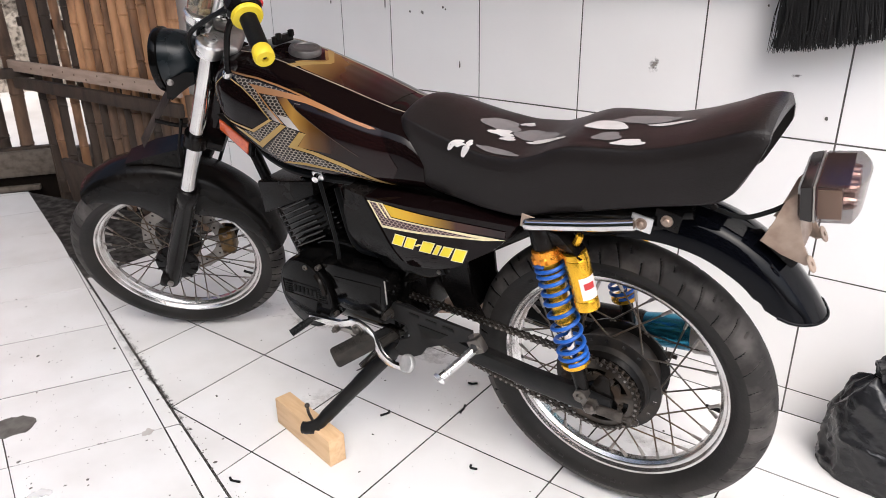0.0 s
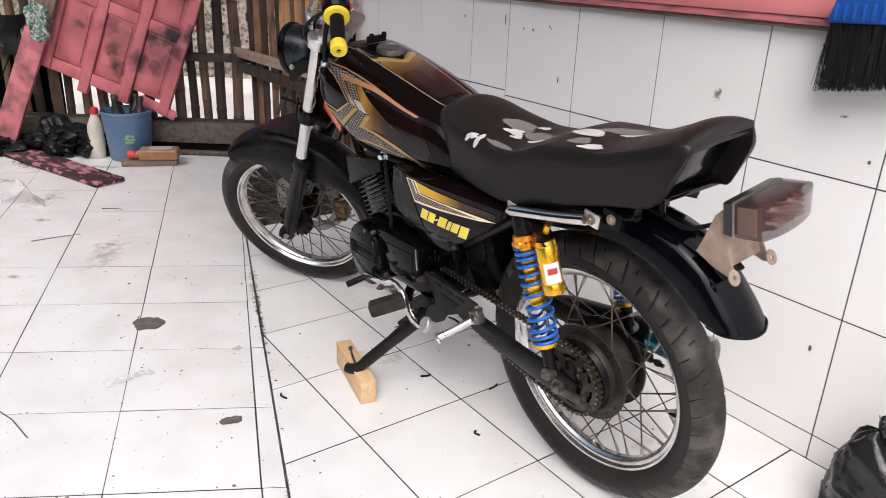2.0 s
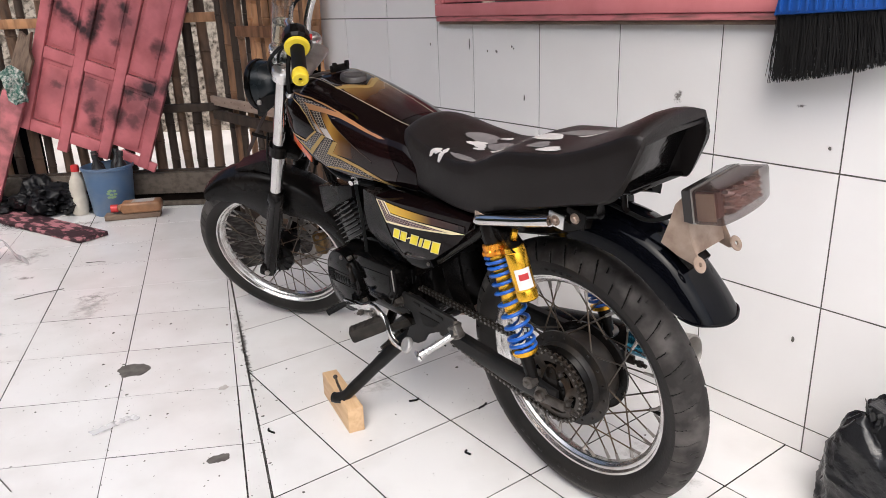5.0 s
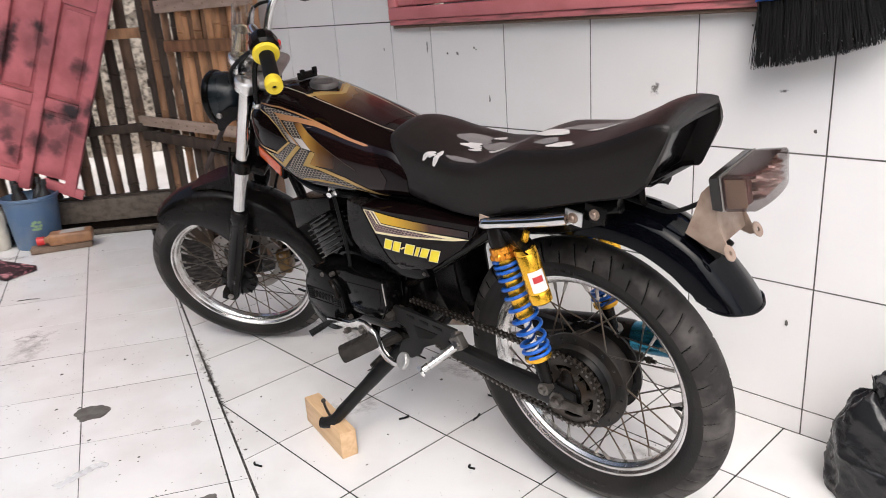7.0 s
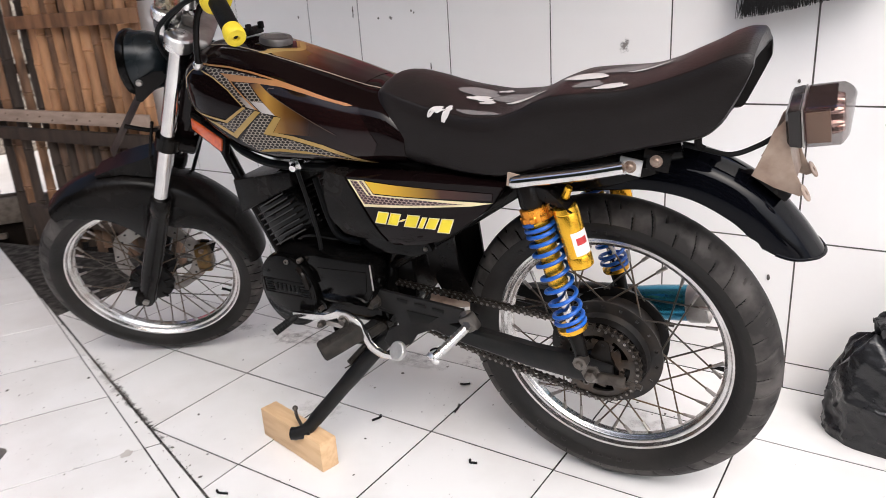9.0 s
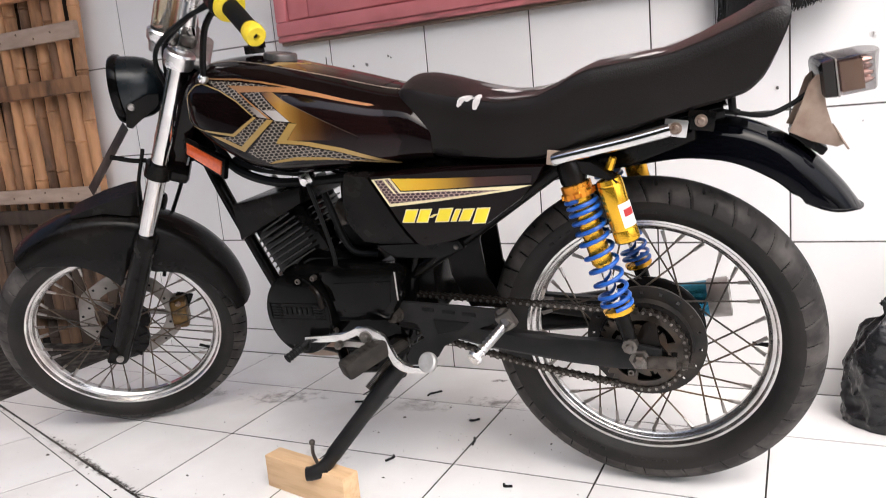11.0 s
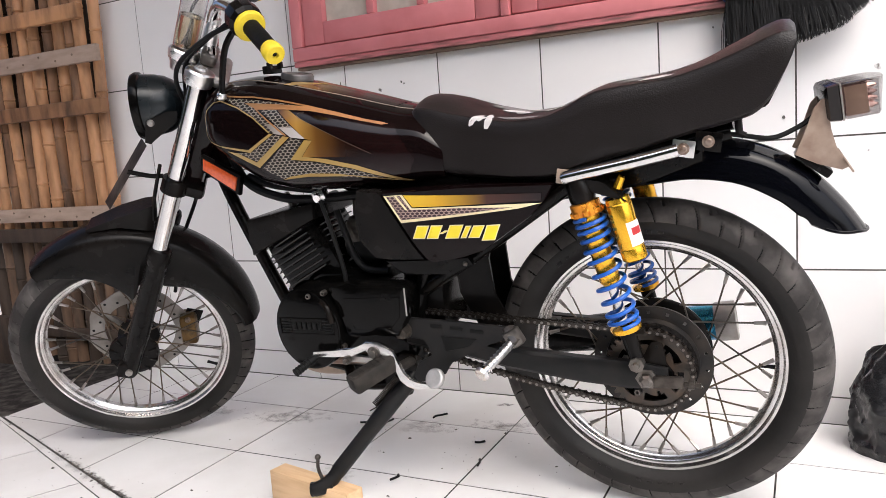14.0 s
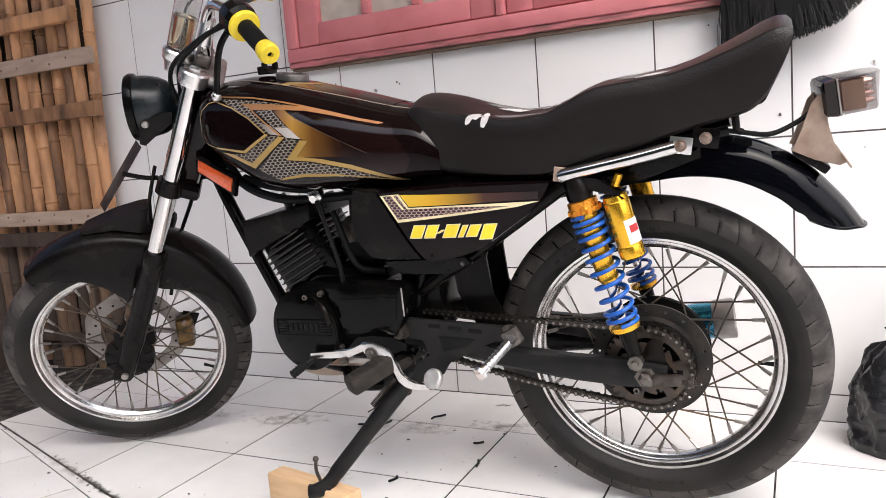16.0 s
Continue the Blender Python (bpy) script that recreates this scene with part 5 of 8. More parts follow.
for cx, cy, rx, ry, tn, m, wb, o in ((0.188, 0.086, 0.042, 0.0085, -0.15, M_PRINTG, 0.10, 0.0010), (0.228, -0.008, 0.034, 0.026, 0.3, M_PRINTG, 0.14, 0.0010), (0.150, 0.012, 0.048, 0.024, -0.3, M_PRINTG, 0.12, 0.0010),
                                 (0.006, 0.060, 0.022, 0.016, 0.2, M_PRINTG, 0.12, 0.0010), (-0.030, -0.022, 0.050, 0.022, 0.1, M_PRINTG, 0.12, 0.0010),
                                 (0.262, 0.092, 0.014, 0.0065, 0.25, M_PRINTW, 0.28, 0.0014), (0.243, 0.0955, 0.010, 0.0055, 1.2, M_PRINTW, 0.2, 0.0014), (0.243, 0.083, 0.0055, 0.008, 0.2, M_PRINTW, 0.15, 0.0014),
                                 (0.214, 0.021, 0.020, 0.013, 0.3, M_PRINTW, 0.25, 0.0014), (0.194, 0.036, 0.013, 0.009, 0.15, M_PRINTW, 0.2, 0.0014), (0.194, -0.042, 0.013, 0.010, 0.5, M_PRINTW, 0.2, 0.0014),
                                 (0.118, 0.048, 0.038, 0.009, -0.25, M_PRINTW, 0.14, 0.0014), (0.024, 0.016, 0.036, 0.020, -0.1, M_PRINTW, 0.08, 0.0014), (-0.034, 0.077, 0.024, 0.011, 0.15, M_PRINTW, 0.16, 0.0014),
                                 (-0.075, 0.008, 0.036, 0.0065, -0.1, M_PRINTW, 0.1, 0.0014)):
    blot("print", cx, cy, rx, ry, tn, m, wb, o)
# inside of the hollow tail
bm = prism(bmesh.new(), [(-0.166, 0.436), (-0.205, 0.520), (-0.195, 0.524), (-0.140, 0.45)], XZ, 0.15, 0.003)
bp("seat_base", bm, M_TAILIN, "black plastic inside the seat tail")
bp("tail_lip", box(bmesh.new(), (-0.163, -0.022, 0.4300), (0.038, 0.150, 0.008), pose(0, 0, 0, 3, 8, 0), 0.002), M_TAILIN, "black lip across the tail's underside")
bp("seat_latch", tube(bmesh.new(), [(-0.150, 0.03, 0.425), (-0.152, 0.03, 0.398), (-0.160, 0.03, 0.392)], 0.006, 8), M_SATIN)

# grab rail and bolts under the seat
for sgn in (1, -1):
    bm = tube(bmesh.new(), curve([(0.112, sgn * 0.130, 0.3545), (0.095, sgn * 0.132, 0.3585), (0.0, sgn * 0.127, 0.3745), (-0.066, sgn * 0.121, 0.3875)], 5), 0.0108, 16)
    bp("grab_rail", bm, M_CHROME, "scuffed chrome rail under the seat")
    for x, y, z, w, h, m in ((0.110, 0.132, 0.3565, 0.030, 0.024, M_RUSTPL), (-0.074, 0.121, 0.3885, 0.034, 0.026, M_ALU), (-0.110, 0.112, 0.396, 0.040, 0.030, M_FRAME)):
        bp("rail_bracket", box(bmesh.new(), (x, sgn * (y - 0.006), z), (w, 0.003, h), pose(0, 0, 0, 0, -10, 0), 0.001), m)
        bm = lathe(bmesh.new(), [(0, 0.0065), (0.0045, 0.0065), (0.0058, 0.005), (0.0058, 0.002), (0.0095, 0.0015), (0.0095, 0)], Matrix.Translation((x, sgn * (y - 0.0042), z)) @ pose(0, 0, 0, -90 * sgn, 0, 0), 12)
        bp("bolt", bm, M_BOLT, "rusty bolt", smooth=25)

# side covers with printed film
def cover_y(x, z):
    return 0.128 + 0.018 * math.exp(-((x - 0.33) / 0.16) ** 2) - 0.020 * max(0, (0.25 - z) / 0.06)


for sgn in (1, -1):
    for name, poly in (("side_cover", [(0.448, 0.346), (0.30, 0.350), (0.13, 0.346), (0.145, 0.322), (0.175, 0.292), (0.258, 0.238), (0.30, 0.224), (0.362, 0.214), (0.373, 0.220)]),
                       ("front_cover", [(0.500, 0.352), (0.452, 0.346), (0.377, 0.220), (0.45, 0.218), (0.484, 0.222), (0.508, 0.260), (0.512, 0.30)])):
        bm = bmesh.new()
        cx, cz = sum(p[0] for p in poly) / len(poly), sum(p[1] for p in poly) / len(poly)
        def ring(sc, dy):
            out = []
            for (x1, z1), (x2, z2) in zip(poly, poly[1:] + poly[:1]):
                for t in np.linspace(0, 1, 7)[:-1]:
                    x, z = x1 + (x2 - x1) * t, z1 + (z2 - z1) * t
                    x, z = cx + (x - cx) * sc, cz + (z - cz) * sc
                    out.append(Vector((x, sgn * (cover_y(x, z) + dy), z)))
            return out
        loft(bm, [ring(1.0, -0.05), ring(1.0, -0.004), ring(0.985, 0.0), ring(0.6, 0.0), ring(0.2, 0.0)])
        cov = bp(name, bm, M_PAINT if name == "side_cover" else M_SATIN, "glossy black side cover with amber graphic" if name == "side_cover" else "", smooth=40)
        if name == "side_cover":
            if sgn == 1:
                film("graphic", [(0.4415, 0.3405), (0.411, 0.291), (0.19, 0.309), (0.150, 0.3165), (0.30, 0.318), (0.385, 0.3175), (0.402, 0.3425)], cover_y, F_CREAM, cov, 0.0008, both=False)
                film("graphic", [(0.4355, 0.3395), (0.4095, 0.2965), (0.20, 0.3115), (0.30, 0.3155), (0.388, 0.315), (0.4065, 0.3405)], cover_y, F_HEX2, cov, 0.0012, both=False)
                film("graphic", [(0.400, 0.3415), (0.150, 0.333), (0.152, 0.3205), (0.384, 0.3195)], cover_y, F_SIDE, cov, 0.0012, both=False)
                film("graphic", [(0.4185, 0.3405), (0.4135, 0.3405), (0.3935, 0.3145), (0.3985, 0.3145)], cover_y, F_CREAM, cov, 0.0016, both=False)
                # maker's lettering as plain slanted blocks
                for x0, x1 in ((0.391, 0.366), (0.363, 0.340), (0.338, 0.330), (0.327, 0.301), (0.298, 0.287), (0.284, 0.263), (0.260, 0.236)):
                    z0, z1 = (0.2615, 0.286) if x0 != 0.338 else (0.270, 0.2765)
                    if x0 < 0.30:
                        z1 = 0.2835
                    if x0 == 0.260:
                        z0 = 0.256
                    sl = 0.012
                    film("badge_block", [(x0, z0), (x0 - sl, z1), (x1 - sl, z1), (x1, z0)], cover_y, F_CREAM, cov, 0.0009, both=False)
                    e = 0.0017
                    film("badge_block", [(x0 - e * 1.6, z0 + e), (x0 - sl - e * 0.6, z1 - e), (x1 - sl + e * 1.6, z1 - e), (x1 + e * 0.6, z0 + e)], cover_y, F_YEL, cov, 0.0014, both=False)
    bm = prism(bmesh.new(), [(0.47, 0.216), (0.36, 0.212), (0.30, 0.222), (0.29, 0.205), (0.33, 0.188), (0.43, 0.186)], Matrix.Translation((0, sgn * 0.112, 0)) @ XZ, 0.016, 0.003)
    bp("cover_lip", bm, M_CAST)
    bp("bolt", lathe(bmesh.new(), [(0, 0.004), (0.004, 0.003), (0.0048, 0)], Matrix.Translation((0.305, sgn * 0.120, 0.208)) @ pose(0, 0, 0, -90 * sgn, 0, 0), 10), M_STEEL)

# engine: crankcase, covers, cylinder fins
bm = box(bmesh.new(), (0.575, 0.0, 0.075), (0.30, 0.19, 0.165), None, 0.03, 3)
box(bm, (0.60, 0.0, 0.165), (0.16, 0.14, 0.05), None, 0.015)
crank = bp("crankcase", bm, M_CAST, "black engine crankcase")
bm = bmesh.new()
cov = [(0.66 + 0.082 * math.cos(q) * 0.92, 0.082 + 0.086 * math.sin(q)) for q in (2 * math.pi * k / 44 for k in range(44))]
loft(bm, [[Vector((0.645 + (x - 0.66) * sc, w, 0.082 + (z - 0.082) * sc)) for x, z in cov] for w, sc in ((0.09, 1.0), (0.140, 1.0), (0.148, 0.975), (0.151, 0.90), (0.151, 0.05))])
bp("magneto_cover", bm, M_CAST, "black rounded magneto cover", crank)
bm = prism(bmesh.new(), [(0.590, 0.168), (0.545, 0.176), (0.426, 0.174), (0.420, 0.160), (0.424, 0.112), (0.450, 0.070), (0.560, 0.066)], Matrix.Translation((0, 0.115, 0)) @ XZ, 0.056, 0.008)
bp("sprocket_cover", bm, M_CAST, "black squared sprocket cover", crank)
loop_ = [(0.556, 0.146), (0.434, 0.152), (0.440, 0.110), (0.460, 0.088), (0.540, 0.084), (0.556, 0.146)]
bp("raised_panel", prism(bmesh.new(), loop_[:-1], Matrix.Translation((0, 0.1432, 0)) @ XZ, 0.004, 0.0014), M_CAST, parent=crank)
bp("cover_rim", tube(bmesh.new(), [(0.645 + 0.0755 * math.cos(q) * 0.92, 0.149, 0.082 + 0.0795 * math.sin(q)) for q in (2 * math.pi * k / 40 for k in range(40))], 0.0022, 6, closed=True), M_CAST, parent=crank)
bp("clutch_arm", tube(bmesh.new(), curve([(0.604, 0.150, 0.140), (0.588, 0.156, 0.128), (0.582, 0.156, 0.100)], 4), 0.006, 8), M_FRAME, parent=crank)
for k in range(5):
    z = 0.0785 + 0.0058 * k
    for x0, x1 in ((0.702, 0.682), (0.606, 0.586)):
        bp("rib", box(bmesh.new(), ((x0 + x1) / 2, 0.1520, z), (abs(x0 - x1), 0.0032, 0.0024), pose(0, 0, 0, 0, 2, 0), 0.0006), M_SOFT, parent=crank)
for k in range(6):                                   # raised bars in place of the maker's letters
    bp("badge_bar", box(bmesh.new(), (0.673 - 0.0118 * k, 0.1522, 0.0905), (0.0082, 0.0032, 0.0150), pose(0, 0, 0, 0, 2, 0), 0.001), M_SOFT, parent=crank)
bp("badge_frame", tube(bmesh.new(), [(0.706, 0.1512, 0.1065), (0.582, 0.1512, 0.1065), (0.582, 0.1512, 0.0740), (0.706, 0.1512, 0.0740)], 0.0012, 6, closed=True), M_CAST, parent=crank)
# Thin pale tube that draws the glint on the cover's rear edge.
bp("edge_glint", tube(bmesh.new(), [(0.4235, 0.1425, 0.168), (0.4245, 0.1425, 0.114)], 0.0016, 6), M_DULLALU, parent=crank, label="thin alloy line drawn for the glint along the cover's edge")
for x, y, z in ((0.630, 0.152, 0.152), (0.596, 0.150, 0.158), (0.575, 0.14, 0.045), (0.70, 0.143, 0.03), (0.712, 0.143, 0.10), (0.600, 0.142, 0.03)):
    bm = lathe(bmesh.new(), [(0.0025, 0.011), (0.0050, 0.011), (0.0058, 0.008), (0.0058, 0)], Matrix.Translation((x, y - 0.008, z)) @ YAX, 10)
    bp("screw", bm, M_STEEL, "bare steel screw", crank)
bp("clutch_cover", lathe(bmesh.new(), [(0, 0.145), (0.06, 0.145), (0.075, 0.135), (0.08, 0.09)], Matrix.Translation((0.56, 0, 0.07)) @ pose(0, 0, 0, 90, 0, 0), 32), M_CAST, parent=crank)
CYL = Matrix.Translation((0.665, 0, 0.165)) @ pose(0, 0, 0, 0, 27, 0)
bm = moved(box(bmesh.new(), (0, 0, 0.05), (0.146, 0.140, 0.14), None, 0.02), CYL)
cyl = bp("cylinder", bm, M_CAST, "black finned engine cylinder")
for k in range(9):
    z = 0.010 + 0.0125 * k
    w, d = 0.085 if k < 7 else 0.078, 0.088 if k < 7 else 0.075
    bm = box(bmesh.new(), (0, 0, z), (d * 2 * 0.93, w * 2, 0.0028), None)
    es = [e for e in bm.edges if abs((e.verts[0].co - e.verts[1].co).z) > 0.001]
    bmesh.ops.bevel(bm, geom=es, offset=0.028, segments=4, affect="EDGES")
    bp("cooling_fin", moved(bm, CYL), M_FIN, parent=cyl, smooth=20)
for x, y in ((0.075, 0.03),):
    for k in range(0, 8, 2):
        bm = moved(box(bmesh.new(), (x - 0.006, y, 0.016 + 0.0125 * k), (0.012, 0.016, 0.0085), None, 0.002), CYL)
        bp("fin_damper", bm, M_STEEL if k == 4 else M_SOFT, parent=cyl)
bm = moved(box(bmesh.new(), (0, 0, 0.135), (0.15, 0.14, 0.02), None, 0.008), CYL)
bp("cylinder_head", bm, M_CAST, parent=cyl)
bm = moved(tube(bmesh.new(), [(0, 0, 0.145), (0, 0, 0.175), (0.0, 0.0, 0.19)], [0.010, 0.008, 0.006], 10), CYL)
bp("spark_plug", bm, M_DULLALU, parent=cyl)
# plain black sleeve box over the upper fins
bm = prism(bmesh.new(), [(0.802, 0.294), (0.632, 0.324), (0.634, 0.291), (0.798, 0.217)], Matrix.Translation((0, 0.0, 0)) @ XZ, 0.175, 0.006)
bp("cooling_box", bm, M_SATIN, "plain black box over the cylinder head")
bm = box(bmesh.new(), (0.56, 0.02, 0.245), (0.07, 0.06, 0.075), pose(0, 0, 0, 0, -15, 0), 0.015)
tube(bm, [(0.56, 0.02, 0.27), (0.555, 0.02, 0.33)], 0.02, 14)
tube(bm, [(0.60, 0.0, 0.22), (0.49, 0.0, 0.26)], 0.026, 14)
bp("carburettor", bm, M_GREASY, "dirty dark carburettor")
bm = box(bmesh.new(), (0.616, 0.075, 0.338), (0.030, 0.022, 0.026), pose(0, 0, 0, 0, 20, 0), 0.006)
tube(bm, [(0.616, 0.085, 0.338), (0.612, 0.098, 0.335)], 0.007, 10)
bp("fuel_tap", bm, M_ALU, "small alloy fuel tap")
bp("fuel_hose", tube(bmesh.new(), curve([(0.612, 0.085, 0.328), (0.585, 0.10, 0.26), (0.565, 0.112, 0.20), (0.560, 0.118, 0.165)], 6), 0.0045, 8), M_SOFT)

# kick and gear levers, footrests, stand
bm = prism(bmesh.new(), [(0.628, 0.0325), (0.627, 0.0440), (0.580, 0.0480), (0.540, 0.0505), (0.522, 0.0600), (0.505, 0.0705), (0.483, 0.0695), (0.463, 0.0610), (0.450, 0.0510), (0.443, 0.0300), (0.436, 0.0080), (0.424, -0.0040), (0.405, -0.0110), (0.382, -0.0070),
                       (0.376, -0.0130), (0.380, -0.0190), (0.412, -0.0225), (0.430, -0.0170), (0.443, -0.0060), (0.450, 0.0180), (0.457, 0.0360), (0.470, 0.0460), (0.486, 0.0340), (0.502, 0.0400), (0.506, 0.0560), (0.520, 0.0470), (0.539, 0.0375), (0.580, 0.0350)], Matrix.Translation((0, 0.165, 0)) @ XZ, 0.009, 0.0022)
lever = bp("gear_lever", bm, M_LEVER, "polished heel-and-toe gear lever", smooth=40)
bm = prism(bmesh.new(), [(0.540, 0.036), (0.552, 0.036), (0.560, 0.030), (0.556, 0.022), (0.535, 0.024), (0.500, 0.022), (0.468, 0.026), (0.462, 0.036), (0.485, 0.036), (0.505, 0.034)], Matrix.Translation((0, 0.158, 0)) @ XZ, 0.008, 0.002)
part("linkage", bm, M_DULLALU, lever, "dull alloy gear linkage")
for x, z, rr in ((0.490, 0.049, 0.0125), (0.553, 0.029, 0.0075)):
    bm = lathe(bmesh.new(), [(0, 0.010), (rr * 0.55, 0.010), (rr * 0.6, 0.006), (rr * 0.62, 0.004), (rr, 0.004), (rr, -0.010)], Matrix.Translation((x, 0.168, z)) @ YAX, 16)
    part("pivot_bolt", bm, M_STEEL, lever, "dark steel pivot bolt", 25)
bm = tube(bmesh.new(), [(0.626, 0.165, 0.030), (0.632, 0.180, 0.026), (0.645, 0.210, 0.016)], [0.007, 0.008, 0.008], 12)
for k in range(6):
    p = Vector((0.632, 0.180, 0.026)).lerp(Vector((0.645, 0.210, 0.016)), k / 5)
    lathe(bm, [(0.008, -0.0015), (0.0096, 0), (0.008, 0.0015)], Matrix.Translation(p) @ Vector((0.015, 0.033, -0.012)).to_track_quat("Z", "Y").to_matrix().to_4x4(), 10)
part("toe_rubber", bm, M_SOFT, lever, "ribbed black toe rubber")
bm = lathe(bmesh.new(), [(0, 0.010), (0.016, 0.010), (0.019, 0.007), (0.019, 0.0), (0, -0.003)], Matrix.Translation((0.370, 0.163, 0.000)) @ pose(0, 0, 0, -58, 0, -12), 24)
part("heel_pad", bm, M_KNURL, lever, "round knurled alloy heel pad")
bm = tube(bmesh.new(), curve([(0.53, -0.02, -0.045), (0.70, 0.02, -0.035), (0.78, 0.03, -0.02)], 4), 0.012, 10)
bp("brace_bar", bm, M_RUSTPL)
for sgn in (1, -1):
    bm = tube(bmesh.new(), [(0.445, 0.05 * sgn, 0.00), (0.452, 0.15 * sgn, 0.012)], 0.010, 10)
    a, b = Vector((0.458, sgn * 0.152, 0.030)), Vector((0.512, sgn * 0.229, 0.006))
    d = (b - a).normalized()
    rot = Matrix((( *d, 0), (*Vector((0, 0, 1)).cross(d).normalized(), 0), (*d.cross(Vector((0, 0, 1)).cross(d).normalized()), 0), (0, 0, 0, 1))).transposed()
    box(bm, (a + b) / 2, ((b - a).length, 0.038, 0.034), rot, 0.007)
    fr = bp("footrest", bm, M_PEDAL, "ribbed black rubber footrest")
    for k in range(8):
        part("rib", box(bmesh.new(), a.lerp(b, 0.1 + 0.115 * k) + rot.to_3x3() @ Vector((0, 0, 0.0172)), (0.0050, 0.026, 0.0016), rot, 0.0005), M_PEDAL, fr)

SA, SF = Vector((0.445, 0.085, -0.020)), Vector((0.590, 0.237, -0.197))
bm = tube(bmesh.new(), curve([SA, SA.lerp(SF, 0.35) + Vector((0.0, 0.01, 0)), SA.lerp(SF, 0.85), SF, SF + Vector((0.03, 0.018, -0.012))], 6), [0.017] * 8 + [0.0155] * 6 + [0.014] * 10 + [0.011], 12)
tube(bm, [SF + Vector((-0.01, 0, -0.008)), SF + Vector((0.032, 0.016, -0.010))], [0.013, 0.014], 10)
stand = bp("side_stand", bm, M_SWING, "worn black side stand")
bm = tube(bmesh.new(), curve([SF + Vector((0.012, 0.0, 0.0)), SF + Vector((0.016, 0.005, 0.03)), SF + Vector((0.008, 0.012, 0.058))], 5), 0.0035, 8)
bmesh.ops.create_uvsphere(bm, u_segments=10, v_segments=8, radius=0.006, matrix=Matrix.Translation(SF + Vector((0.008, 0.012, 0.060))))
part("stand_tang", bm, M_GREASY, stand, "bare steel tang")
bm = prism(bmesh.new(), [(0.470, 0.020), (0.515, -0.012), (0.512, -0.050), (0.486, -0.078), (0.458, -0.066), (0.436, -0.020), (0.440, 0.018)], Matrix.Translation((0, 0.098, 0)) @ XZ, 0.010, 0.002)
lathe(bm, [(0, 0.008), (0.007, 0.008), (0.009, 0.005), (0.009, 0)], Matrix.Translation((0.484, 0.104, -0.050)) @ YAX, 12)
part("stand_bracket", bm, M_FRAME, stand)
sp0, sp1 = SA + Vector((0.028, 0.014, 0.0)), SA.lerp(SF, 0.42) + Vector((0.022, 0.004, 0.012))
coil = []
ax = (sp1 - sp0).normalized()
o1 = ax.orthogonal().normalized()
o2 = ax.cross(o1)
for k in range(22 * 10 + 1):
    q = 2 * math.pi * k / 10
    coil.append(sp0.lerp(sp1, 0.15 + 0.7 * k / 220) + (o1 * math.cos(q) + o2 * math.sin(q)) * 0.0065)
bm = tube(bmesh.new(), [sp0] + coil + [sp1], 0.0014, 5)
part("stand_spring", bm, M_GREASY, stand, "dark coil spring", 60)

